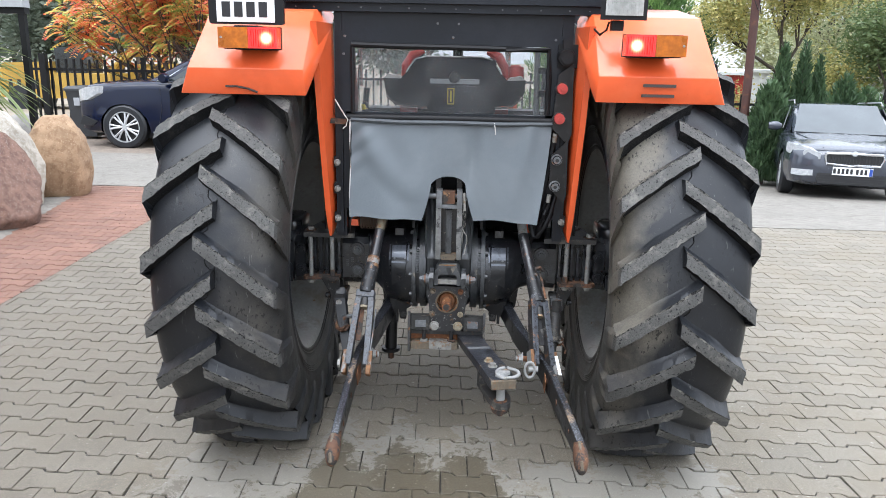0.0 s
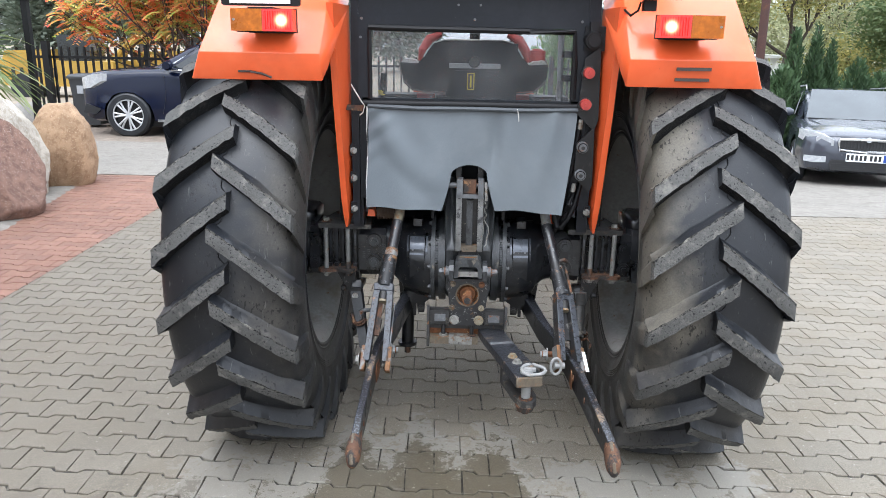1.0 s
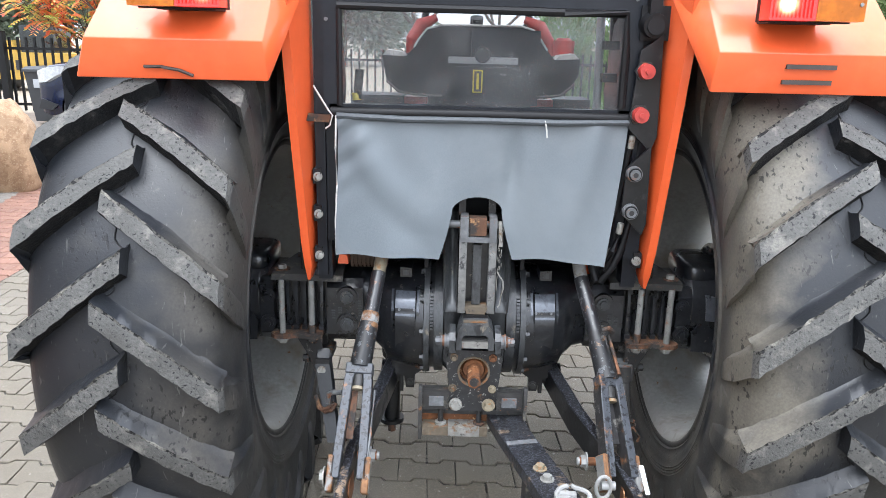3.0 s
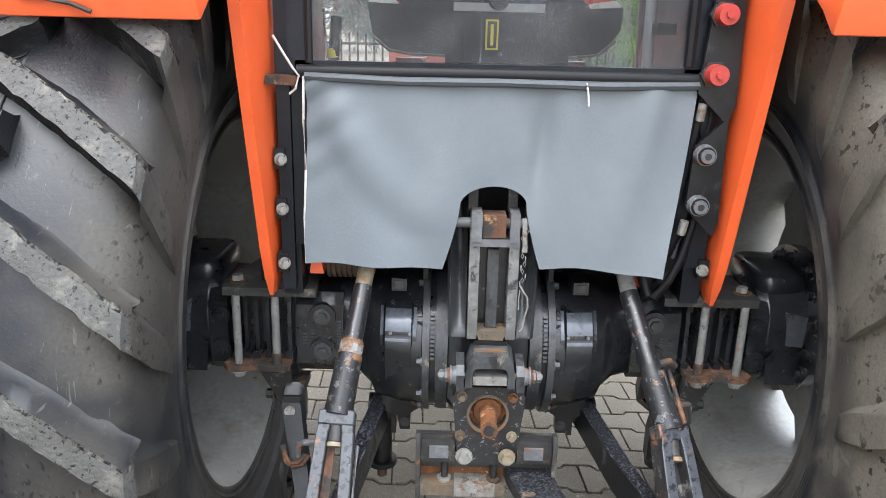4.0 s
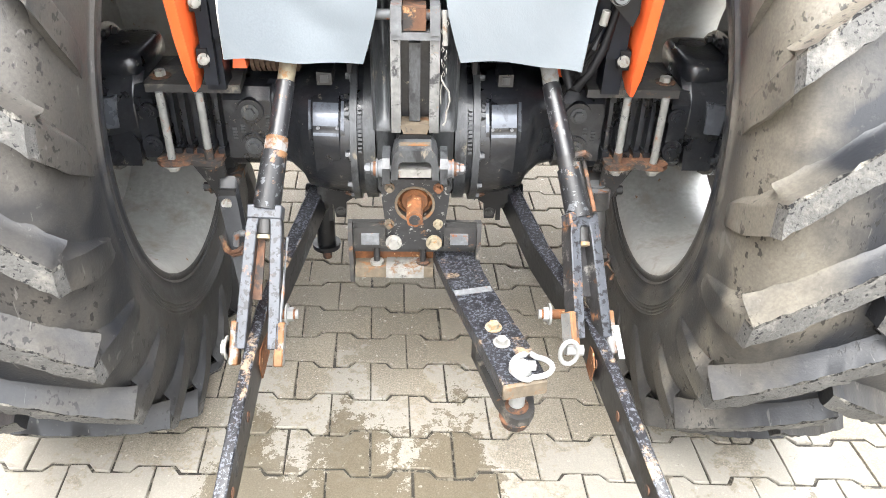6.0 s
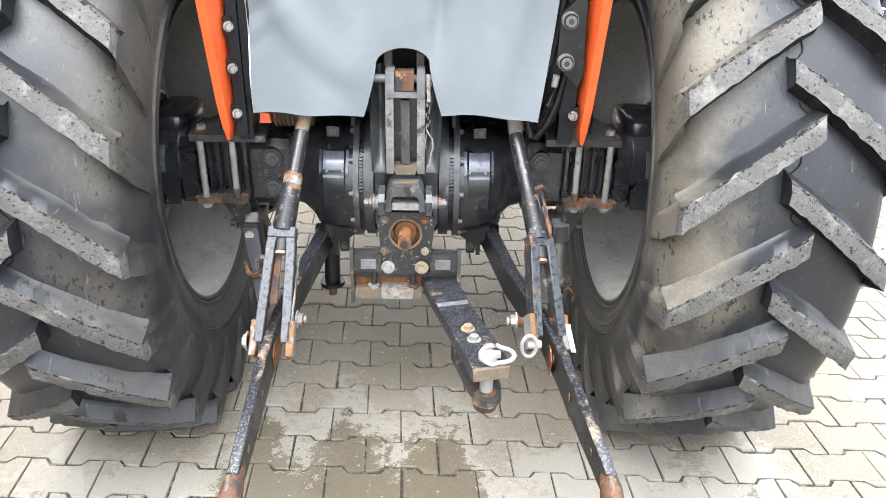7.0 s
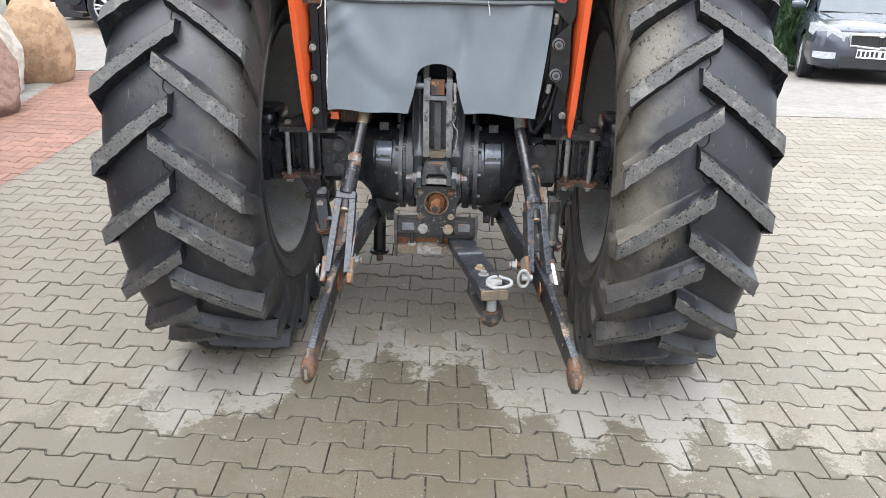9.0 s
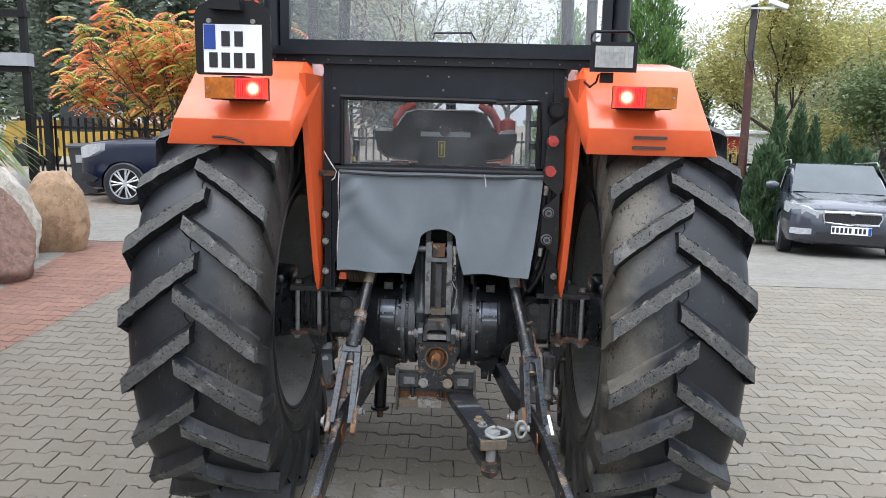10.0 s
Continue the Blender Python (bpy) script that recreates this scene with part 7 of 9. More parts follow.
boulder("boulder", "rounded brown granite boulder on red paving", (-4.5, 4.8, 0), (0.33, 0.3, 0.52), M_STONEBROWN, 3, 20)
boulder("boulder", "tall pale granite boulder with lichen-grey crust", (-4.72, 4.05, 0), (0.45, 0.39, 0.58), M_STONEWHITE, 5, 0, 0.0, 0.4, 0.12, [((0.9, -0.15, 0.3), 0.74), ((-0.2, -0.8, 0.5), 0.7)])
boulder("boulder", "dark red granite boulder with pale veins", (-4.44, 3.2, 0), (0.56, 0.48, 0.54), M_STONERED, 9, 0, 0.0, 0.5, 0.0, [((0.84, -0.15, 0.52), 0.56), ((0.35, -0.85, 0.3), 0.62), ((-0.4, -0.3, 0.8), 0.6)])
boulder("boulder", "small grey granite boulder beside fence post", (-6.0, 7.3, 0), (0.24, 0.24, 0.4), M_STONEGREY, 12)
boulder("boulder", "grey granite boulder at fence foot", (-6.9, 8.2, 0), (0.4, 0.3, 0.35), M_STONEGREY, 15)
bm = bmesh.new()
for i in range(14):
    bmesh.ops.create_icosphere(bm, subdivisions=2, radius=0.17, matrix=Matrix.Translation((-4.05 - 0.42 * (i / 13), 2.7 + i * 0.15, -0.01)) @ Matrix.Diagonal((1.1, 1.0, 0.12, 1)))
tagged(part("mortar_strip", bm, M_CONCRETE, None, smooth=60), "pale mortar haunch along the boulders", "mortar", kind="structure")


# ---- cars ----
def wheel_parts(car, at, r, w, side, spokes, name="wheel", rim_r=0.68):
    """Wheel whose axle lies along y of the car; side gives the outer face."""
    x, y, z = at
    bm = bmesh.new()
    prof = [(-w / 2, r * rim_r), (-w / 2, r * 0.9), (-w * 0.36, r), (w * 0.36, r), (w / 2, r * 0.9), (w / 2, r * rim_r), (w * 0.3, r * rim_r * 0.96), (-w * 0.3, r * rim_r * 0.96)]
    lathe(bm, prof, (0, 0, 0), 40, True)
    turn = Matrix.Translation(at) @ Matrix.Rotation(radians(90), 4, 'Z')
    bmesh.ops.transform(bm, matrix=turn, verts=bm.verts)
    wh = part(name, bm, M_SIDE, car, "car wheel with black tyre")
    bm = bmesh.new()
    o = side * w * 0.38
    for k in range(spokes):
        a = 2 * math.pi * k / spokes
        for da in (-0.09, 0.09):
            p0 = Vector((x + 0.04 * math.cos(a), y + o, z + 0.04 * math.sin(a)))
            p1 = Vector((x + r * rim_r * 0.95 * math.cos(a + da * 1.6), y + o * 0.9, z + r * rim_r * 0.95 * math.sin(a + da * 1.6)))
            tube(bm, [p0, p0.lerp(p1, 0.5) + Vector((0, side * 0.012, 0)), p1], [0.02, 0.014, 0.02], 6)
    rod(bm, (x, y + o * 0.7, z), (x, y + o * 1.15, z), 0.06, 0.05, 16)
    rim = bmesh.new()
    part("rim", bm, M_ALLOY, wh, "silver multi-spoke alloy rim")
    lathe(rim, [(-0.01, r * rim_r * 0.93), (-0.01, r * rim_r), (0.02, r * rim_r), (0.02, r * rim_r * 0.93)], (0, 0, 0), 40, True)
    bmesh.ops.transform(rim, matrix=Matrix.Translation((x, y + o, z)) @ Matrix.Rotation(radians(90), 4, 'Z'), verts=rim.verts)
    part("rim_edge", rim, M_ALLOY, wh)
    bm = bmesh.new()
    rod(bm, (x, y + o * 0.2, z), (x, y + o * 0.4, z), r * rim_r * 0.93, n=24)
    part("brake_disc", bm, M_CARTRIM, wh)
    return wh


def car_shell(car, sections, paint, arches, r_arch):
    """Body lofted along x from half sections of (half width, height) points, with wheel arches pressed in."""
    bm = bmesh.new()
    rings = []
    for x, half in sections:
        rings.append([(x, y, z) for y, z in half] + [(x, -y, z) for y, z in half[::-1]])
    loft(bm, rings)
    bmesh.ops.subdivide_edges(bm, edges=bm.edges[:], cuts=2, use_grid_fill=True, smooth=0.25)
    cutf = []
    for f in bm.faces:
        c = f.calc_center_median()
        for ax in arches:
            if math.hypot(c.x - ax, c.z - 0.33) < r_arch and abs(c.y) > 0.45 and c.z < 0.33 + r_arch:
                cutf.append(f)
                break
    bmesh.ops.delete(bm, geom=cutf, context='FACES')
    for v in bm.verts:
        for ax in arches:
            d = math.hypot(v.co.x - ax, v.co.z - 0.33)
            if r_arch * 0.8 < d < r_arch * 1.22 and abs(v.co.y) > 0.45 and v.co.z > 0.2:
                k = r_arch / d
                v.co.x, v.co.z = ax + (v.co.x - ax) * (1 + (k - 1) * 0.85), 0.33 + (v.co.z - 0.33) * (1 + (k - 1) * 0.85)
    body = part("body", bm, paint, car, smooth=50)
    bm = bmesh.new()
    for ax in arches:
        box(bm, ax - r_arch, ax + r_arch, -0.62, 0.62, 0.2, 0.75)
    box(bm, arches[0], arches[1], -0.75, 0.75, 0.17, 0.3)
    part("underbody", bm, M_CARTRIM, car, "black wheel wells and underside")
    return body


def lower(w, zb, zt, tuck=0.06):
    """Half section of the lower body, bottom to top middle."""
    return [(0.0, zb), (w * 0.7, zb), (w - tuck, zb + 0.04), (w - 0.01, zb + 0.2), (w, zb + (zt - zb) * 0.55), (w - 0.03, zt - 0.07), (w - 0.1, zt), (w * 0.55, zt + 0.025), (0.0, zt + 0.035)]


def grey_estate():
    car = thing("estate_car", "dark grey metallic estate car parked on concrete apron", "car")
    # x runs to the nose; the nose is at x = 0
    secs = [(0.0, lower(0.56, 0.32, 0.64)), (-0.06, lower(0.72, 0.24, 0.715)), (-0.2, lower(0.82, 0.2, 0.775)), (-0.5, lower(0.875, 0.19, 0.84)), (-0.9, lower(0.885, 0.19, 0.885)), (-1.25, lower(0.885, 0.19, 0.92)),
            (-2.2, lower(0.885, 0.19, 0.97)), (-3.4, lower(0.88, 0.19, 0.98)), (-4.2, lower(0.86, 0.22, 0.98)), (-4.5, lower(0.8, 0.3, 0.92))]
    body = car_shell(car, secs, M_CARGREY, (-0.86, -3.44), 0.36)
    bm = bmesh.new()
    def gh(wb, wt, zb, zt):
        return [(0, zb), (wb, zb), (wb - (wb - wt) * 0.5, zb + (zt - zb) * 0.5), (wt + 0.03, zt - 0.06), (wt - 0.06, zt), (0, zt + 0.03)]
    rings = []
    for x, h in ((-1.3, gh(0.72, 0.71, 0.89, 0.94)), (-1.75, gh(0.8, 0.66, 0.93, 1.23)), (-2.05, gh(0.82, 0.62, 0.95, 1.38)), (-2.6, gh(0.83, 0.62, 0.95, 1.42)), (-3.6, gh(0.82, 0.61, 0.95, 1.42)), (-4.2, gh(0.8, 0.58, 0.95, 1.38)), (-4.42, gh(0.75, 0.55, 0.95, 1.05))):
        rings.append([(x, y, z) for y, z in h] + [(x, -y, z) for y, z in h[::-1]])
    loft(bm, rings)
    part("cabin", bm, M_CARGREY, car, smooth=45)
    bm = bmesh.new()
    vs = [bm.verts.new(p) for p in ((-1.3, -0.69, 0.925), (-1.3, 0.69, 0.925), (-2.0, 0.58, 1.375), (-2.0, -0.58, 1.375))]
    bm.faces.new(vs)
    bmesh.ops.subdivide_edges(bm, edges=bm.edges[:], cuts=6, use_grid_fill=True)
    for v in bm.verts:
        v.co.x += 0.1 * (1 - (v.co.y / 0.7) ** 2)
        v.co.z += 0.03
    ws = part("windscreen", bm, M_SCREEN, car, "windscreen reflecting pale sky")
    for s in (-1, 1):
        bm = bmesh.new()
        prism(bm, [(-1.7, 0.99), (-2.1, 1.36), (-3.9, 1.36), (-4.1, 1.02)], 'y', s * 0.765, s * 0.78)
        for v in bm.verts:
            v.co.y -= s * (v.co.z - 0.99) * 0.33
            v.co.y += s * 0.05
        part("side_window", bm, M_CARGLASS, car, "dark side glass")
        bm = bmesh.new()
        tube(bm, [(-1.95, s * 0.66, 1.4), (-2.1, s * 0.655, 1.465), (-3.9, s * 0.64, 1.465), (-4.1, s * 0.64, 1.39)], 0.014, 8)
        part("roof_rail", bm, M_BEAM, car, "silver-grey roof rail")
        # head lamp, following the corner
        bm = bmesh.new()
        rings = []
        for x, y, z0, z1 in ((0.0, 0.44, 0.595, 0.68), (-0.06, 0.6, 0.6, 0.75), (-0.2, 0.78, 0.62, 0.79), (-0.42, 0.868, 0.68, 0.81)):
            rings.append([(x + 0.012, s * y, z0), (x + 0.012, s * y, z1), (x - 0.06, s * (y - 0.03), z1 + 0.01), (x - 0.06, s * (y - 0.03), z0)])
        loft(bm, rings)
        hl = part("headlamp", bm, M_HEAD, car, "clear wrap-round headlamp", bevel=0.006)
        bm = bmesh.new()
        rod(bm, (-0.09, s * 0.62, 0.675), (-0.05, s * 0.62, 0.675), 0.05, n=20)
        part("lamp_projector", bm, M_BEAM, hl)
        bm = bmesh.new()
        loft(bm, [[(x, s * y, 0.345 + dz), (x, s * y, 0.44), (x - 0.05, s * (y - 0.03), 0.44), (x - 0.05, s * (y - 0.03), 0.345 + dz)] for x, y, dz in ((0.012, 0.52, 0.012), (-0.035, 0.68, 0.0), (-0.12, 0.795, 0.01))])
        part("fog_lamp", bm, M_HEAD, car, "clear fog lamp in the bumper", bevel=0.008)
        # mirror
        bm = bmesh.new()
        rings = [[(-1.55 - 0.06 * math.sin(a) * q, s * yy, 1.03 + 0.075 * math.cos(a) * q) for a in [2 * math.pi * i / 12 for i in range(12)]] for yy, q in ((0.86, 0.5), (0.92, 0.95), (1.0, 1.0), (1.06, 0.7))]
        loft(bm, rings)
        part("mirror", bm, M_CARGREY, car, "grey wing mirror", smooth=60)
    for name, x, z0, z1, y, mat in (("grille", 0.012, 0.535, 0.69, 0.38, M_CARTRIM), ("air_intake", 0.008, 0.25, 0.4, 0.47, M_CARTRIM)):
        bm = bmesh.new()
        prism(bm, [(-y * 0.92, z0), (y * 0.92, z0), (y, (z0 + z1) / 2 + 0.02), (y * 0.96, z1), (-y * 0.96, z1), (-y, (z0 + z1) / 2 + 0.02)], 'x', x - 0.05, x)
        g = part(name, bm, mat, car, "black grille" if name == "grille" else "black lower air intake", bevel=0.006)
        if name == "grille":
            bm = bmesh.new()
            for k in range(17):
                yy = -0.33 + k * 0.041
                box(bm, x - 0.01, x + 0.012, yy - 0.007, yy + 0.007, z0 + 0.012, z1 - 0.012)
            part("grille_slats", bm, M_CARTRIM, g)
            bm = bmesh.new()
            pts = [(x + 0.008, -y * 0.96, z1), (x + 0.02, 0, z1 + 0.01), (x + 0.008, y * 0.96, z1), (x + 0.004, y, z1 - 0.05), (x + 0.006, y * 0.92, z0), (x + 0.012, 0, z0 - 0.006), (x + 0.006, -y * 0.92, z0), (x + 0.004, -y, z1 - 0.05), (x + 0.008, -y * 0.96, z1)]
            tube(bm, pts, 0.02, 8)
            part("grille_frame", bm, M_CHROME, g, "chrome grille surround")
            bm = bmesh.new()
            rod(bm, (x, 0, z1 + 0.005), (x + 0.03, 0, z1 + 0.012), 0.038, n=20)
            part("badge", bm, M_BEAM, g, "round bright badge")
        else:
            bm = bmesh.new()
            for k in range(4):
                box(bm, x - 0.01, x + 0.006, -0.44, 0.44, 0.272 + k * 0.034, 0.28 + k * 0.034)
            part("intake_slats", bm, M_CARTRIM, g)
    bm = bmesh.new()
    box(bm, 0.01, 0.03, -0.26, 0.26, 0.385, 0.5)
    plate = part("number_plate", bm, M_WHITE, car, "white number plate with dark bars", bevel=0.003)
    bm = bmesh.new()
    box(bm, 0.0305, 0.033, 0.215, 0.257, 0.39, 0.495)
    part("plate_band", bm, M_BLUE, plate)
    for k in range(8):
        y = 0.17 - k * 0.055 - (0.02 if k > 2 else 0)
        bm = bmesh.new()
        box(bm, 0.0305, 0.033, y - 0.017, y + 0.017, 0.405, 0.48)
        part("plate_mark", bm, M_BARS, plate)
    bm = bmesh.new()
    for y0, y1 in ((-0.1, 0.55), (-0.6, 0.05)):
        tube(bm, [(-1.2, y0, 0.93), (-1.28, (y0 + y1) / 2, 0.975), (-1.34, y1, 1.0)], 0.008, 6)
    part("wiper", bm, M_CARTRIM, car)
    bm = bmesh.new()
    for s in (-1, 1):
        tube(bm, [(-0.1, s * 0.4, 0.76), (-0.6, s * 0.55, 0.873), (-1.15, s * 0.66, 0.93)], 0.006, 6)
    tube(bm, [(-0.05, -0.5, 0.735), (-0.02, 0, 0.74), (-0.05, 0.5, 0.735)], 0.005, 6)
    part("hood_crease", bm, M_CARGREY, car)
    for x in (-0.86, -3.44):
        for s in (-1, 1):
            wheel_parts(car, (x, s * 0.78, 0.318), 0.318, 0.205, s, 7)
    return car


M_SCREEN = material("windscreen_glass", (0.07, 0.08, 0.085), 0.16, var=0.25, scale=1.5, bump=0, coat=0.0, spec=0.55)
ec = grey_estate()
# nose at the given place, tail lower down the slope
ec.matrix_basis = Matrix.Translation((5.588, 7.559, -0.343)) @ Matrix.Rotation(radians(-106.5), 4, 'Z') @ Matrix.Rotation(radians(-3.24), 4, 'Y')


def navy_suv():
    car = thing("suv", "dark navy blue SUV parked behind the fence-side boulders", "car")
    def lo(w, zb, zt):
        return [(0.0, zb), (w * 0.75, zb), (w - 0.05, zb + 0.05), (w, zb + 0.25), (w, zb + (zt - zb) * 0.6), (w - 0.02, zt - 0.06), (w - 0.1, zt), (w * 0.5, zt + 0.03), (0, zt + 0.04)]
    secs = [(0.0, lo(0.6, 0.36, 0.82)), (-0.08, lo(0.78, 0.28, 0.95)), (-0.25, lo(0.88, 0.24, 1.04)), (-0.6, lo(0.94, 0.23, 1.08)), (-1.0, lo(0.95, 0.23, 1.11)), (-1.45, lo(0.95, 0.23, 1.13)), (-2.5, lo(0.95, 0.23, 1.1)), (-3.7, lo(0.94, 0.23, 1.1)), (-4.4, lo(0.9, 0.28, 1.08)), (-4.62, lo(0.8, 0.4, 1.0))]
    car_shell(car, secs, M_CARBLUE, (-0.86, -3.65), 0.42)
    bm = bmesh.new()
    def gh(wb, wt, zb, zt):
        return [(0, zb), (wb, zb), (wb - (wb - wt) * 0.5, zb + (zt - zb) * 0.5), (wt + 0.03, zt - 0.06), (wt - 0.06, zt), (0, zt + 0.03)]
    rings = []
    for x, h in ((-1.25, gh(0.78, 0.77, 1.07, 1.13)), (-1.85, gh(0.88, 0.7, 1.07, 1.47)), (-2.25, gh(0.9, 0.67, 1.07, 1.62)), (-3.6, gh(0.9, 0.66, 1.07, 1.66)), (-4.3, gh(0.86, 0.62, 1.07, 1.58)), (-4.55, gh(0.8, 0.6, 1.07, 1.15))):
        rings.append([(x, y, z) for y, z in h] + [(x, -y, z) for y, z in h[::-1]])
    loft(bm, rings)
    part("cabin", bm, M_CARBLUE, car, smooth=45)
    for s in (-1, 1):
        bm = bmesh.new()
        prism(bm, [(-1.62, 1.14), (-2.25, 1.55), (-4.0, 1.55), (-4.25, 1.16)], 'y', s * 0.86, s * 0.875)
        for v in bm.verts:
            v.co.y -= s * (v.co.z - 1.1) * 0.36
            v.co.y += s * 0.04
        part("side_window", bm, M_CARGLASS, car, "dark side glass")
        bm = bmesh.new()
        tube(bm, [(-1.45, s * 0.935, 1.13), (-1.6, s * 0.92, 1.18), (-2.2, s * 0.78, 1.575), (-3.2, s * 0.75, 1.62)], 0.014, 6)
        tube(bm, [(-1.62, s * 0.94, 1.11), (-2.6, s * 0.95, 1.12), (-4.1, s * 0.94, 1.13)], 0.01, 6)
        part("window_trim", bm, M_CHROME, car, "bright window trim")
        bm = bmesh.new()
        rings = []
        for x, y, z0, z1 in ((-0.02, 0.56, 0.8, 0.88), (-0.1, 0.8, 0.78, 0.96), (-0.26, 0.9, 0.8, 1.01), (-0.48, 0.942, 0.92, 1.04)):
            rings.append([(x + 0.012, s * y, z0), (x + 0.012, s * (y + 0.012), z1), (x - 0.07, s * (y - 0.03), z1), (x - 0.07, s * (y - 0.03), z0)])
        loft(bm, rings)
        part("headlamp", bm, M_HEAD, car, "clear headlamp", bevel=0.008)
        bm = bmesh.new()
        rings = [[(-1.62 - 0.09 * math.sin(a) * q, s * yy, 1.19 + 0.085 * math.cos(a) * q) for a in [2 * math.pi * i / 12 for i in range(12)]] for yy, q in ((0.94, 0.5), (1.0, 0.95), (1.09, 1.0), (1.15, 0.7))]
        loft(bm, rings)
        part("mirror", bm, M_CARBLUE, car, "navy wing mirror", smooth=60)
        bm = bmesh.new()
        prism(bm, [(-0.1, 0.4), (-0.3, 0.38), (-0.4, 0.46), (-0.16, 0.55)], 'y', s * 0.86, s * 0.9)
        part("bumper_intake", bm, M_CARTRIM, car)
        bm = bmesh.new()
        box(bm, -3.2, -1.35, s * 0.93, s * 0.965, 0.27, 0.31)
        part("sill_trim", bm, M_CHROME, car, "bright sill strip", bevel=0.008)
        bm = bmesh.new()
        tube(bm, [(-1.5, s * 0.955, 1.02), (-1.52, s * 0.962, 0.7), (-1.45, s * 0.958, 0.4)], 0.004, 5)
        tube(bm, [(-2.6, s * 0.955, 1.05), (-2.6, s * 0.962, 0.7), (-2.55, s * 0.958, 0.4)], 0.004, 5)
        part("door_gap", bm, M_CARTRIM, car)
    bm = bmesh.new()
    prism(bm, [(-0.5, 0.62), (0.5, 0.62), (0.48, 0.8), (-0.48, 0.8)], 'x', -0.05, 0.012)
    part("grille", bm, M_CARTRIM, car, "dark grille", bevel=0.01)
    for x in (-0.86, -3.65):
        for s in (-1, 1):
            wheel_parts(car, (x, s * 0.84, 0.37), 0.37, 0.24, s, 7, rim_r=0.7)
    return car


sv = navy_suv()
sv.matrix_basis = Matrix.Translation((-6.62, 9.98, -0.03)) @ Matrix.Rotation(radians(180 + 2), 4, 'Z')


# ---- wheelie bin ----
bn = thing("wheelie_bin", "dark grey plastic wheelie bin beside the fence", "bin", (-7.0, 10.45, 0.0))
bm = bmesh.new()
loft(bm, [[(-a, -b, z), (a, -b, z), (a, b, z), (-a, b, z)] for a, b, z in ((0.2, 0.22, 0.04), (0.27, 0.3, 0.86))])
part("body", bm, M_BIN, bn, bevel=0.02)
bm = bmesh.new()
loft(bm, [[(-a, -b, z), (a, -b, z), (a, b, z), (-a, b, z)] for a, b, z in ((0.29, 0.33, 0.86), (0.29, 0.33, 0.9), (0.25, 0.28, 0.94))])
part("lid", bm, M_BIN, bn, bevel=0.012)
bm = bmesh.new()
box(bm, -0.13, -0.02, -0.302, -0.27, 0.6, 0.74)
part("label", bm, M_BEAM, bn, "small pale label")
for s in (-1, 1):
    bm = bmesh.new()
    rod(bm, (s * 0.2, 0.22, 0.1), (s * 0.26, 0.22, 0.1), 0.1, n=20)
    part("wheel", bm, M_CARTRIM, bn)


# ---- fences ----
def fence(name, label, x0, x1, y, z0, z1, step, slope=0.0, bend=0.0):
    f = thing(name, label, "fence", (x0, y, z0), group="steel fences", rz=bend)
    n = int((x1 - x0) / step)
    h = z1 - z0
    slat = bmesh.new()
    prism(slat, [(-0.018, -0.02), (0.018, -0.02), (0.018, 0.02), (-0.018, 0.02)], 'z', 0.06, h)
    me = finish(slat, "slat", M_FENCE, 0)
    for k in range(n):
        ob = new("slat", me)
        ob.parent = f
        ob.matrix_basis = pose(k * step, 0, -slope * k * step)
    for z in (0.18, h - 0.2):
        bm = bmesh.new()
        L = n * step
        loft(bm, [[(x, -0.045, z - 0.025 - slope * x), (x, -0.022, z - 0.025 - slope * x), (x, -0.022, z + 0.025 - slope * x), (x, -0.045, z + 0.025 - slope * x)] for x in (-0.05, L)])
        part("rail", bm, M_FENCE, f)
    k = 0.0
    while k < n * step + 0.1:
        bm = bmesh.new()
        box(bm, k - 0.04, k + 0.04, 0.0, 0.08, -0.1 - slope * k, h + 0.06 - slope * k)
        part("post", bm, M_FENCE, f, bevel=0.004)
        k += 2.3
    return f


fence("fence", "black steel picket fence behind the SUV", -8.7, -3.2, 11.5, 0.02, 1.4, 0.155)
fence("fence", "black steel picket fence behind conifers", 4.9, 13.5, 12.3, -0.62, 0.98, 0.16)
fence("fence", "low black steel fence seen past the tractor", -3.0, 5.0, 13.0, -0.1, 1.3, 0.16)
bm = bmesh.new()
box(bm, -8.36, -8.24, 11.3, 11.42, -0.05, 1.5)
tagged(part("gate_post", bm, M_FENCE, None, bevel=0.005), "thick black steel gate post", "post")

# ---- porch with beam, yucca ----
porch = thing("porch_frame", "black steel porch frame with a grey metal beam", "porch", (-5.3, 5.75, 0))
bm = bmesh.new()
box(bm, -0.035, 0.035, -0.035, 0.035, 0, 4.2)
part("post", bm, M_FENCE, porch, bevel=0.004)
bm = bmesh.new()
box(bm, -2.6, 0.08, -0.1, 0.04, 2.05, 2.2)
part("beam", bm, M_BEAM, porch, "grey sheet-metal beam", bevel=0.006)
bm = bmesh.new()
box(bm, -2.6, 0.06, -0.06, 0.06, 2.62, 2.7)
box(bm, -2.6, 0.06, -0.05, 0.05, 1.98, 2.05)
part("rail", bm, M_FENCE, porch)


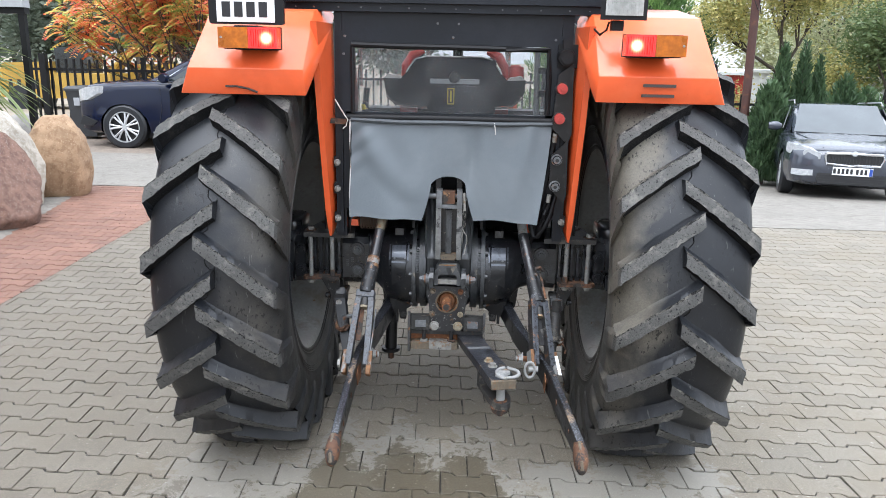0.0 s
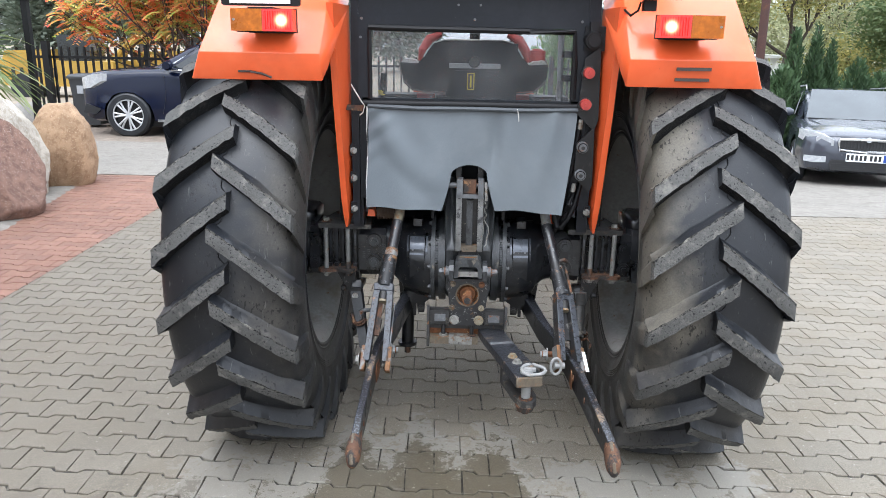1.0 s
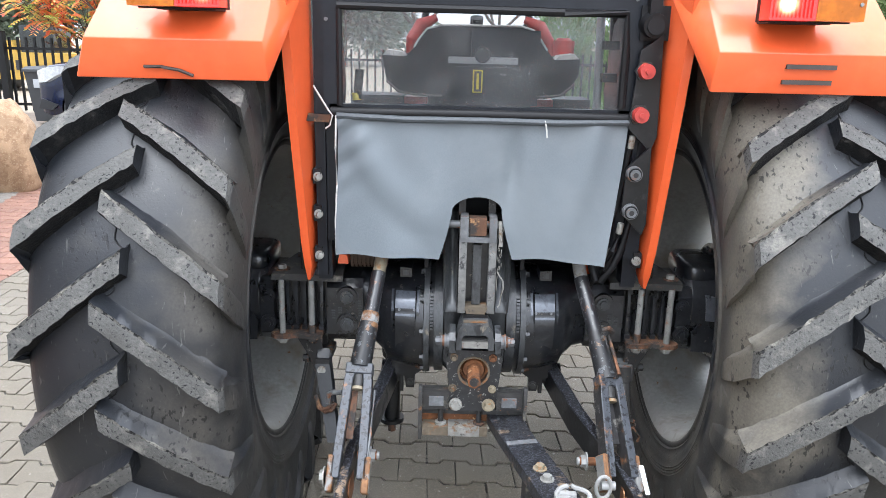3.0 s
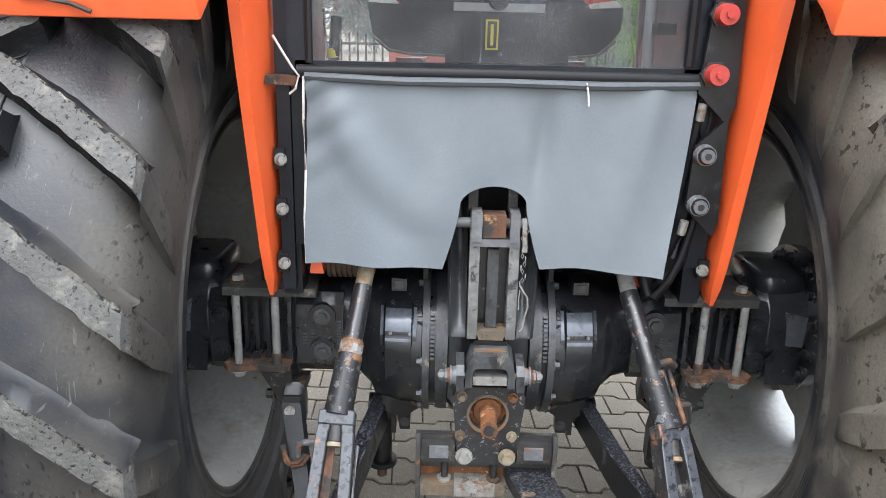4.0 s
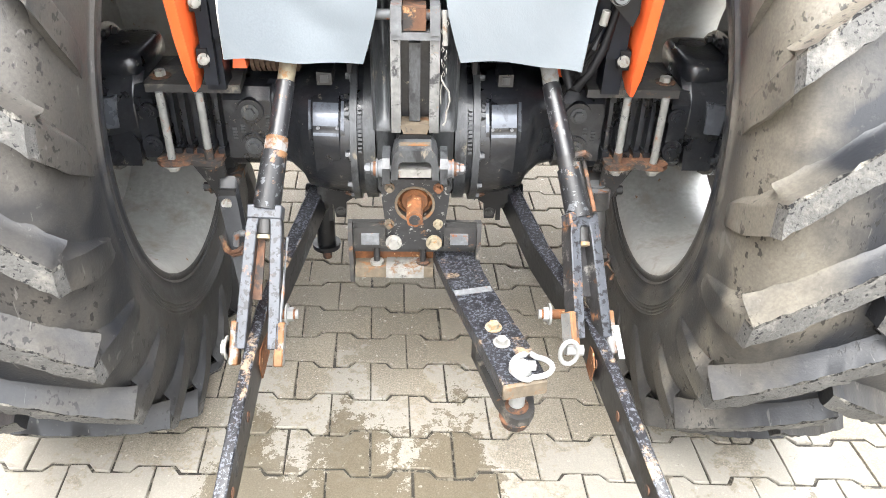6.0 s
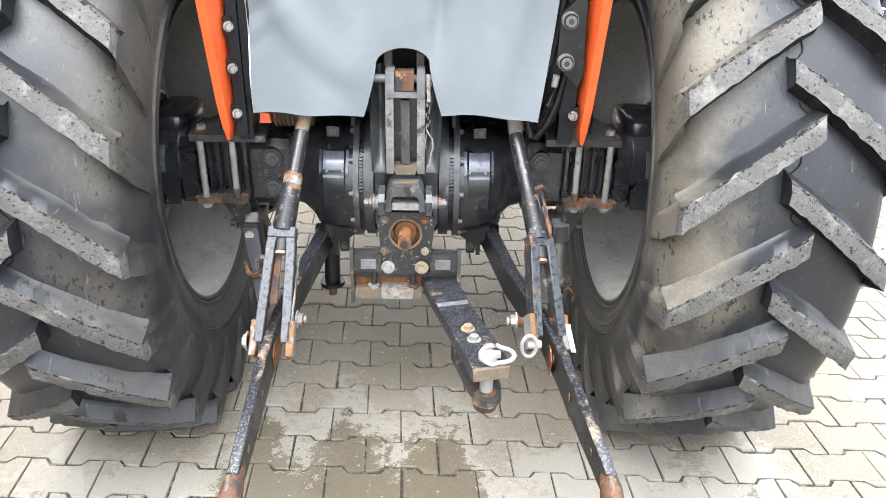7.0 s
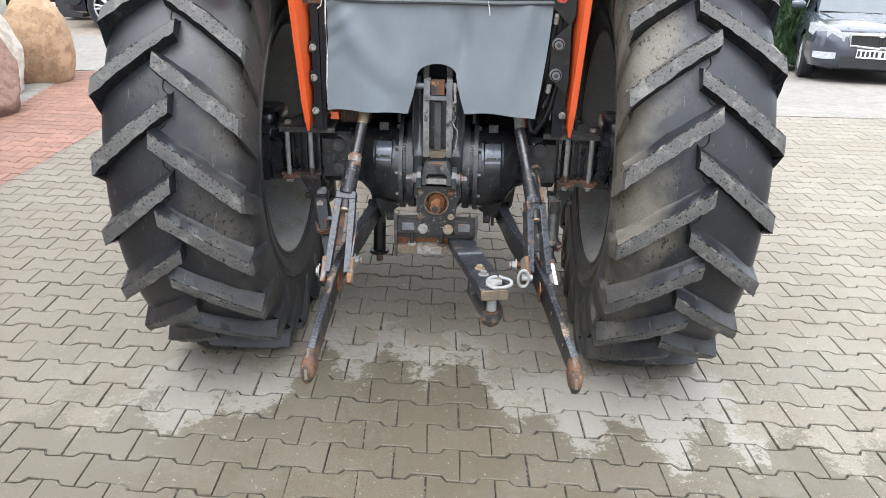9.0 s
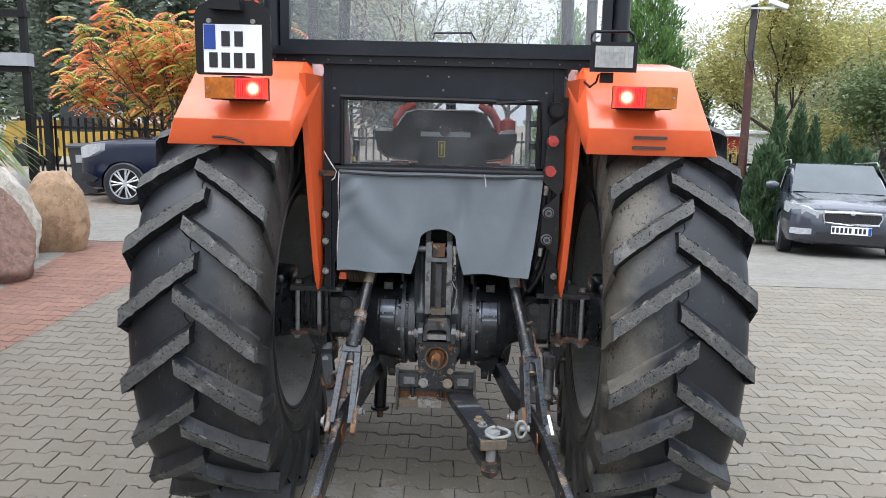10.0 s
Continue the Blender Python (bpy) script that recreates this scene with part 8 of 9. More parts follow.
def blade_plant(at, n, length, seed):
    p = thing("yucca", "yucca with long green and pale drooping blades", "plant", at)
    rnd = random.Random(seed)
    bm = bmesh.new()
    tube(bm, [(0, 0, 0), (0.01, 0.0, 0.6), (0.02, 0.01, 1.45)], [0.06, 0.05, 0.045], 8)
    part("stem", bm, M_BARK, p, "rough brown stem")
    bm = bmesh.new()
    for i in range(n):
        a, el = rnd.uniform(0, 2 * math.pi), rnd.uniform(-0.2, 1.4)
        L, w = length * rnd.uniform(0.7, 1.1), rnd.uniform(0.02, 0.035)
        o = Vector((0, 0, rnd.uniform(1.1, 1.5)))
        d = Vector((math.cos(a) * math.cos(el), math.sin(a) * math.cos(el), math.sin(el)))
        sv_ = Vector((-math.sin(a), math.cos(a), 0))
        prev = None
        for k in range(6):
            f = k / 5
            q = o + d * L * f + Vector((0, 0, -0.62 * L * f * f * math.cos(el)))
            ww = w * (0.6 + 0.8 * f) * (1 - f) ** 0.6 + 0.002
            pair = [bm.verts.new(q - sv_ * ww), bm.verts.new(q + Vector((0, 0, -ww * 0.4))), bm.verts.new(q + sv_ * ww)]
            if prev:
                bm.faces.new((prev[0], prev[1], pair[1], pair[0]))
                bm.faces.new((prev[1], prev[2], pair[2], pair[1]))
            prev = pair
    tagged(part("foliage", bm, M_YUCCA, p, "long narrow blades", smooth=60), kind="stuff")
    return p


blade_plant((-5.5, 4.85, 0.0), 90, 0.85, 4)
blade_plant((-5.85, 5.3, 0.0), 60, 0.85, 8)


# ---- trees ----
def leaf_cloud(spots, size, seed, flat=0.5, long=1.0):
    """Small leaves, each a folded pair of triangles, at given spots."""
    rnd = np.random.RandomState(seed)
    n = len(spots)
    d = rnd.normal(size=(n, 3))
    d[:, 2] *= flat
    d /= np.linalg.norm(d, axis=1)[:, None] + 1e-9
    e = np.cross(d, rnd.normal(size=(n, 3)))
    e /= np.linalg.norm(e, axis=1)[:, None] + 1e-9
    s = size * rnd.uniform(0.6, 1.3, n)[:, None]
    c = np.asarray(spots)
    a, b = c - d * s * long, c + d * s * long
    l, r = c - e * s * 0.45, c + e * s * 0.45
    verts = np.stack([a, l, b, r], 1).reshape(-1, 3)
    faces = [(4 * i, 4 * i + 1, 4 * i + 2, 4 * i + 3) for i in range(n)]
    return verts.tolist(), faces


def mesh_part(name, verts, faces, mat, parent, label):
    me = bpy.data.meshes.new(name)
    me.from_pydata(verts, [], faces)
    me.materials.append(mat)
    ob = new(name, me)
    ob.parent = parent
    return tagged(ob, label)


def grow(rnd, bm, p, d, L, r, depth, tips, spread=0.6, up=0.2):
    """A limb that bends, thins and forks; its end points go into tips."""
    pts, q, v = [p.copy()], p.copy(), d.copy()
    for k in range(4):
        v = (v + Vector((rnd.uniform(-0.18, 0.18), rnd.uniform(-0.18, 0.18), rnd.uniform(-0.08, 0.14) + up * 0.1))).normalized()
        q = q + v * L / 4
        pts.append(q.copy())
        if depth < 2:
            tips.append(q.copy())
    tube(bm, pts, [r * (1 - 0.12 * k) for k in range(5)], 6 if depth < 2 else 8)
    if depth > 0:
        for _ in range(3 if depth > 1 else 2 + (rnd.random() > 0.4)):
            w = (v + Vector((rnd.uniform(-1, 1), rnd.uniform(-1, 1), rnd.uniform(-0.4, 0.7) + up)) * spread).normalized()
            grow(rnd, bm, pts[rnd.choice((2, 3, 4))], w, L * rnd.uniform(0.6, 0.85), r * 0.55, depth - 1, tips, spread, up)
    else:
        tips.append(q)


def tree(label, at, trunk_h, trunk_r, limb, depth, leaves, leaf, mat, bark, seed, spread=0.65, up=0.25, lean=(0, 0), clump=0.35, stems=1, drop=0.0, category="tree"):
    t = thing("tree", label, category, at, group="trees of the yard")
    rnd = random.Random(seed)
    bm = bmesh.new()
    tips = []
    for s in range(stems):
        base = Vector((rnd.uniform(-0.12, 0.12) * (stems > 1), rnd.uniform(-0.12, 0.12) * (stems > 1), -0.05))
        top = base + Vector((lean[0] + rnd.uniform(-0.25, 0.25) * (stems > 1), lean[1] + rnd.uniform(-0.2, 0.2) * (stems > 1), trunk_h))
        tube(bm, [base, base.lerp(top, 0.5) + Vector((rnd.uniform(-0.06, 0.06), 0, 0)), top], [trunk_r, trunk_r * 0.8, trunk_r * 0.65], 10)
        for k in range(4):
            a = 2 * math.pi * k / 4 + rnd.uniform(-0.5, 0.5)
            grow(rnd, bm, base.lerp(top, rnd.uniform(0.65, 1.0)), Vector((math.cos(a) * spread, math.sin(a) * spread, rnd.uniform(0.35, 0.9))).normalized(), limb, trunk_r * 0.5, depth, tips, spread, up)
    part("trunk", bm, bark, t, "trunk and forking limbs", smooth=60)
    nr = np.random.RandomState(seed)
    pts = np.array([tuple(p) for p in tips])
    pick = pts[nr.randint(0, len(pts), leaves)] + nr.normal(size=(leaves, 3)) * clump * np.array([1, 1, 0.75])
    pick[:, 2] -= drop * nr.random(leaves)
    v, f = leaf_cloud(pick, leaf, seed)
    mesh_part("crown", v, f, mat, t, "crown of many small leaves")
    return t


def sumac(at, seed):
    """Many thin stems with feathered autumn leaves."""
    t = thing("sumac_tree", "sumac tree with orange, red and green autumn leaves", "tree", at)
    rnd = random.Random(seed)
    bm = bmesh.new()
    tips = []
    for dx, dz in ((-0.5, 1.4), (0.1, 1.6), (0.6, 1.3)):
        base, top = Vector((rnd.uniform(-0.1, 0.1), 0, -0.05)), Vector((dx, rnd.uniform(-0.3, 0.3), dz))
        tube(bm, [base, base.lerp(top, 0.5) + Vector((0.08, 0, 0)), top], [0.055, 0.045, 0.035], 8)
        for k in range(5):
            a = 2 * math.pi * k / 5 + rnd.uniform(-0.4, 0.4)
            grow(rnd, bm, base.lerp(top, rnd.uniform(0.6, 1.0)), Vector((math.cos(a), math.sin(a) * 0.7, rnd.uniform(0.3, 1.0))).normalized(), 1.15, 0.024, 2, tips, 0.7, 0.3)
    part("trunk", bm, M_BARKRED, t, "thin bent brown stems", smooth=60)
    # feathered leaves: leaflets along drooping stalks
    nr = np.random.RandomState(seed)
    spots, verts, faces = [], [], []
    for p in tips:
        if nr.random() < 0.12:
            continue
        for _ in range(1):
            a = nr.uniform(0, 2 * math.pi)
            L = nr.uniform(0.25, 0.45)
            d = np.array([math.cos(a), math.sin(a), nr.uniform(-0.1, 0.5)])
            side = np.array([-math.sin(a), math.cos(a), 0])
            for k in range(9):
                f = (k + 1) / 9
                c = np.array(p) + d * L * f + np.array([0, 0, -0.55 * L * f * f])
                for s in (-1, 1):
                    w = 0.095 * (1.1 - 0.5 * f)
                    tip = c + side * s * w * 1.5 + np.array([0, 0, -0.05]) + d * 0.03
                    o = len(verts)
                    m = (c + tip) / 2
                    verts += [tuple(c), tuple(m + d * 0.024), tuple(tip), tuple(m - d * 0.024)]
                    faces.append((o, o + 1, o + 2, o + 3))
    mesh_part("crown", verts, faces, M_SUMAC, t, "feathered autumn leaves")
    return t


sumac((-5.35, 11.1, 0), 21)
sumac((-6.5, 12.4, 0), 22)


def conifer(label, at, h, r, n, mat, seed, power=0.8, leaf=0.05):
    t = thing("conifer", label, "conifer", at, group="conifers along the fence")
    bm = bmesh.new()
    tube(bm, [(0, 0, -0.05), (0, 0, h * 0.5), (0, 0, h * 0.97)], [0.05, 0.035, 0.008], 8)
    part("trunk", bm, M_BARK, t)
    nr = np.random.RandomState(seed)
    # sprays: short rising twigs set round the stem
    z = h - (h - 0.03) * np.sqrt(nr.random(n))
    a = nr.uniform(0, 2 * math.pi, n)
    lumps = 1 + 0.28 * np.sin(a * 3 + z * 7) + 0.18 * np.sin(a * 7 - z * 13)
    rad = r * (1 - (z / h)) ** power * lumps * nr.uniform(0.55, 1.05, n) + 0.015
    pts = np.stack([rad * np.cos(a), rad * np.sin(a), z + 0.25 * rad], 1)
    d = np.stack([np.cos(a) * 0.5, np.sin(a) * 0.5, np.ones(n)], 1) + nr.normal(size=(n, 3)) * 0.3
    d /= np.linalg.norm(d, axis=1)[:, None]
    e = np.cross(d, nr.normal(size=(n, 3)))
    e /= np.linalg.norm(e, axis=1)[:, None]
    s = leaf * nr.uniform(0.7, 1.6, n)[:, None]
    verts = np.stack([pts - d * s, pts - e * s * 0.3, pts + d * s * 1.3, pts + e * s * 0.3], 1).reshape(-1, 3).tolist()
    mesh_part("crown", verts, [(4 * i, 4 * i + 1, 4 * i + 2, 4 * i + 3) for i in range(n)], mat, t, "dense green sprays")
    return t


conifer("bushy dark green conifer beside the pole", (5.2, 9.9, -0.45), 1.75, 0.42, 10000, M_CONIFER, 1, 0.55)
conifer("pointed dark green conifer behind the estate car", (5.78, 11.0, -0.55), 2.55, 0.27, 6500, M_CONIFER, 2, 0.7)
conifer("pointed dark green conifer in the fence row", (6.18, 11.05, -0.55), 2.6, 0.27, 6500, M_CONIFER, 3, 0.7)
conifer("short dark green conifer in the fence row", (6.5, 11.1, -0.55), 2.35, 0.24, 5500, M_CONIFER, 4, 0.7)
conifer("short dark green conifer at the row's end", (7.2, 11.5, -0.55), 2.0, 0.5, 7000, M_CONIFER, 6, 0.6)
conifer("low dark green conifer at the row's end", (7.75, 11.7, -0.6), 1.8, 0.5, 6000, M_CONIFER, 7, 0.6)
conifer("slim dark conifer far beyond the fence", (6.92, 20.0, -0.7), 4.1, 0.55, 5000, M_CONIFER, 9, 0.7, 0.08)
conifer("tall broad green thuja behind the cab", (3.75, 13.2, -0.3), 5.6, 0.95, 48000, M_THUJA, 5, 0.5, 0.042)
conifer("tall broad green thuja beside another", (2.2, 14.0, -0.3), 4.4, 0.8, 22000, M_THUJA, 8, 0.5, 0.042)

tree("broad tree with thinning yellow-green autumn leaves", (7.75, 17.0, -0.7), 2.9, 0.1, 1.5, 3, 27000, 0.05, M_LEAFGOLD, M_BARK, 31, 0.75, 0.2, lean=(0.4, 0), clump=0.3)
tree("yellow-green autumn tree beyond the fence", (11.4, 20.5, -0.7), 3.2, 0.1, 1.7, 3, 15000, 0.055, M_LEAFGOLD, M_BARK, 32, 0.7, 0.2, clump=0.4)
tree("pale green willow-like tree in the distance", (11.5, 20.0, -0.7), 1.2, 0.1, 1.6, 3, 22000, 0.045, M_LEAFPALE, M_BARK, 33, 0.6, 0.4, clump=0.45, drop=0.6)
tree("pale thin tree in the distance", (15.5, 26.0, -0.7), 1.6, 0.12, 2.2, 3, 34000, 0.05, M_LEAFPALE, M_BARK, 34, 0.6, 0.4, clump=0.5)
tree("green leafy tree beyond the fence", (9.6, 14.2, -0.7), 2.3, 0.08, 0.9, 2, 14000, 0.055, M_LEAFGREEN, M_BARK, 35, 0.6, 0.2, clump=0.35)
tree("low yellow-green thicket tree", (9.2, 16.0, -0.7), 1.0, 0.06, 0.8, 2, 14000, 0.045, M_LEAFGOLD, M_BARK, 39, 0.7, 0.2, clump=0.4)
tree("small yellow-green shrub tree", (6.3, 17.0, -0.5), 0.3, 0.05, 0.6, 2, 8000, 0.05, M_LEAFGOLD, M_BARK, 36, 0.7, 0.2, clump=0.35)
tree("pale green tree seen through the cab", (-1.5, 24.0, -0.2), 2.2, 0.14, 2.2, 3, 4500, 0.07, M_LEAFPALE, M_BARK, 37, 0.6, 0.35, clump=0.5)
tree("pale green tree seen through the cab", (1.6, 30.0, -0.2), 2.4, 0.14, 2.4, 3, 3000, 0.08, M_LEAFPALE, M_BARK, 38, 0.6, 0.35, clump=0.5)

# woodland far behind, as one stuff object
def wood(name, label, spots, mat, seed, h0, h1, per, leaf):
    w = thing(name, label, "woodland", kind="stuff")
    nr = np.random.RandomState(seed)
    rnd = random.Random(seed)
    allp = []
    bm = bmesh.new()
    for x, y in spots:
        h = rnd.uniform(h0, h1)
        tube(bm, [(x, y, -0.8), (x + rnd.uniform(-0.3, 0.3), y, h * 0.5), (x + rnd.uniform(-0.5, 0.5), y, h * 0.9)], [0.16, 0.11, 0.04], 6)
        for k in range(7):
            c = np.array([x + rnd.uniform(-1.4, 1.4), y + rnd.uniform(-1.2, 1.2), h * rnd.uniform(0.18, 1.0)])
            m = per // 7
            q = nr.normal(size=(m, 3)) * np.array([0.85, 0.85, h * 0.09])
            allp.append(c + q)
    part("trunks", bm, M_BARK, w)
    v, f = leaf_cloud(np.concatenate(allp), leaf, seed)
    mesh_part("leaves", v, f, mat, w, "dense far leaves")
    return w


rw = random.Random(77)
wood("woodland", "dark green-grey woodland far behind the fence", [(-40 + i * 1.9 + rw.uniform(-0.6, 0.6), 40 + rw.uniform(-4, 5)) for i in range(20)], M_LEAFDARK, 51, 9, 14, 5600, 0.21)
wood("woodland", "hazy green woodland far beyond the containers", [(12 + i * 2.2 + rw.uniform(-0.6, 0.6), 46 + rw.uniform(-4, 5)) for i in range(14)], M_LEAFPALE, 52, 4, 6.5, 3500, 0.13)

# ---- pole with cameras ----
pole = thing("camera_pole", "rust-brown steel pole with security cameras on top", "pole", (4.88, 10.1, -0.5))
bm = bmesh.new()
rod(bm, (0, 0, 0), (-0.05, 0, 3.15), 0.075, 0.07, 16)
part("shaft", bm, M_POLE, pole, "rust-brown painted lower shaft")
bm = bmesh.new()
rod(bm, (-0.05, 0, 3.14), (-0.065, 0, 4.8), 0.058, 0.055, 16)
part("upper_shaft", bm, M_GREYPOLE, pole, "grey-brown upper shaft")
bm = bmesh.new()
tube(bm, [(-0.02, -0.08, 2.95), (-0.2, -0.1, 3.3), (-0.22, -0.1, 3.7), (-0.05, -0.08, 4.05)], 0.008, 6)
tube(bm, [(0.03, -0.08, 2.9), (-0.06, -0.1, 3.25), (-0.04, -0.1, 3.6), (0.0, -0.08, 4.0)], 0.008, 6)
part("cable", bm, M_SEAL, pole, "black hanging cable")
for s in (-1, 1):
    bm = bmesh.new()
    box(bm, -0.16, 0.16, -0.05, 0.05, -0.04, 0.04, Matrix.Translation((0.05 + s * 0.25, -0.1, 4.08)) @ Matrix.Rotation(radians(s * 18), 4, 'Y'))
    cm = part("security_camera", bm, M_WHITEWALL, pole, "white security camera", bevel=0.01)
    bm = bmesh.new()
    box(bm, 0.0, s * 0.2 + 0.05, -0.1, -0.07, 4.0, 4.03)
    part("camera_arm", bm, M_WHITEWALL, cm)

# ---- containers, sheds, machines beyond the fences ----
def shed(name, label, category, x0, x1, y0, y1, z0, z1, wall, roof):
    s = thing(name, label, category, (x0, y0, z0))
    bm = bmesh.new()
    box(bm, 0, x1 - x0, 0, y1 - y0, 0, z1 - z0)
    part("wall", bm, wall, s, bevel=0.01)
    bm = bmesh.new()
    for k in range(int((x1 - x0) / 0.25)):
        box(bm, 0.05 + k * 0.25, 0.15 + k * 0.25, -0.02, 0.0, 0.1, z1 - z0 - 0.1)
    part("wall_ribs", bm, wall, s)
    bm = bmesh.new()
    box(bm, -0.08, x1 - x0 + 0.08, -0.1, y1 - y0, z1 - z0, z1 - z0 + 0.09)
    part("roof", bm, roof, s, bevel=0.01)
    return s


shed("red_shed", "red sheet-metal shed beyond the fence", "shed", 7.9, 8.95, 22.0, 25, -0.7, 1.22, M_REDWALL, M_WHITEWALL)
shed("container", "white storage container beyond the fence", "container", 9.15, 11.25, 22.0, 25, -0.7, 1.32, M_WHITEWALL, M_WHITEWALL)
shed("container", "white storage container with raised roof", "container", 11.45, 11.98, 21.8, 25, -0.7, 1.4, M_WHITEWALL, M_WHITEWALL)


def loader(at, seed):
    m = thing("yellow_loader", "yellow construction machine standing behind the fence", "machine", at)
    bm = bmesh.new()
    box(bm, -1.9, 1.3, -0.6, 0.6, 0.35, 1.05)
    prism(bm, [(-1.9, 1.05), (-0.4, 1.05), (-0.5, 1.35), (-1.8, 1.3)], 'y', -0.5, 0.5)
    part("body", bm, M_YELMACH, m, bevel=0.04)
    bm = bmesh.new()
    tube(bm, [(0.9, 0, 0.9), (1.7, 0, 1.65), (2.9, 0, 1.72)], [0.16, 0.14, 0.1], 8)
    part("boom", bm, M_YELMACH, m)
    bm = bmesh.new()
    box(bm, -0.3, 0.6, -0.45, 0.45, 1.05, 1.75)
    part("cab", bm, M_CARGLASS, m, bevel=0.03)
    for k in range(6):
        bm = bmesh.new()
        box(bm, -1.6 + k * 0.24, -1.5 + k * 0.24, -0.615, -0.6, 0.6, 0.85)
        part("body_mark", bm, M_BARS, m)
    for x in (-1.3, 0.8):
        bm = bmesh.new()
        rod(bm, (x, -0.65, 0.33), (x, 0.65, 0.33), 0.36, n=24)
        part("wheel", bm, M_SIDE, m)
    return m


loader((-11.3, 18.2, -0.1), 1)
loader((-8.2, 19.5, -0.1), 2)
van = thing("white_truck", "white truck cab far beyond the fence", "truck", (10.5, 15.0, -0.68))
bm = bmesh.new()
prism(bm, [(-0.9, 0.5), (0.9, 0.5), (0.95, 1.3), (0.75, 2.0), (-0.75, 2.0), (-0.95, 1.3)], 'y', 0, 1.6)
part("body", bm, M_WHITEWALL, van, bevel=0.05)
bm = bmesh.new()
prism(bm, [(-0.78, 1.3), (0.78, 1.3), (0.68, 1.85), (-0.68, 1.85)], 'y', -0.02, 0.01)
part("windscreen", bm, M_CARGLASS, van)
for s in (-1, 1):
    bm = bmesh.new()
    rod(bm, (s * 0.8, 0.3, 0.4), (s * 0.95, 0.3, 0.4), 0.4, n=20)
    part("wheel", bm, M_CARTRIM, van)
white = thing("white_van", "white van parked behind the fence", "van", (-6.2, 16.5, -0.36))
bm = bmesh.new()
prism(bm, [(-2.0, 0.3), (2.0, 0.3), (2.0, 1.1), (1.2, 1.15), (-1.9, 1.2)], 'y', 0, 1.6)
part("body", bm, M_WHITEWALL, white, bevel=0.06)
# ---- paving stones, last ----
U, V, ORIGIN = Vector((0.2116, -0.0063)), Vector((-0.0061, 0.1308)), Vector((0.2256, -1.1381))
AMP, GAP = 0.086, 0.027


def stone_outline(inset):
    """Wavy stone in lattice units (u 0..1, v 0..1): ends wide, waist narrow."""
    wave = [(0, -1), (0.2, -1), (0.28, 1), (0.72, 1), (0.8, -1), (1, -1)]
    out = [(min(max(u, inset * 0.38), 1 - inset * 0.38), AMP * k + inset) for u, k in wave]
    out += [(min(max(u, inset * 0.38), 1 - inset * 0.38), 1 - AMP * k - inset) for u, k in wave[::-1]]
    return out


RINGS = [(stone_outline(GAP), -0.05), (stone_outline(GAP), -0.003), (stone_outline(GAP + 0.02), 0.0)]


def stone_mesh():
    """Vertices about the stone's middle and faces."""
    verts, faces = [], []
    for ring, z in RINGS:
        for u, v in ring:
            p = U * (u - 0.5) + V * (v - 0.5)
            verts.append((p.x, p.y, z))
    n = 12
    for k in (0, 1):
        for i in range(n):
            faces.append((k * n + i, k * n + (i + 1) % n, (k + 1) * n + (i + 1) % n, (k + 1) * n + i))
    faces.append(tuple(range(2 * n, 3 * n)))
    return verts, faces


SV, SF = stone_mesh()


def lattice():
    for row in range(-44, 50):
        for col in range(-36, 48):
            c = ORIGIN + U * (col + 0.5 + 0.5 * (row % 2)) + V * (row + 0.5)
            yield c.x, c.y


def border(y):
    return -2.87 - 0.045 * (y - 1.0)


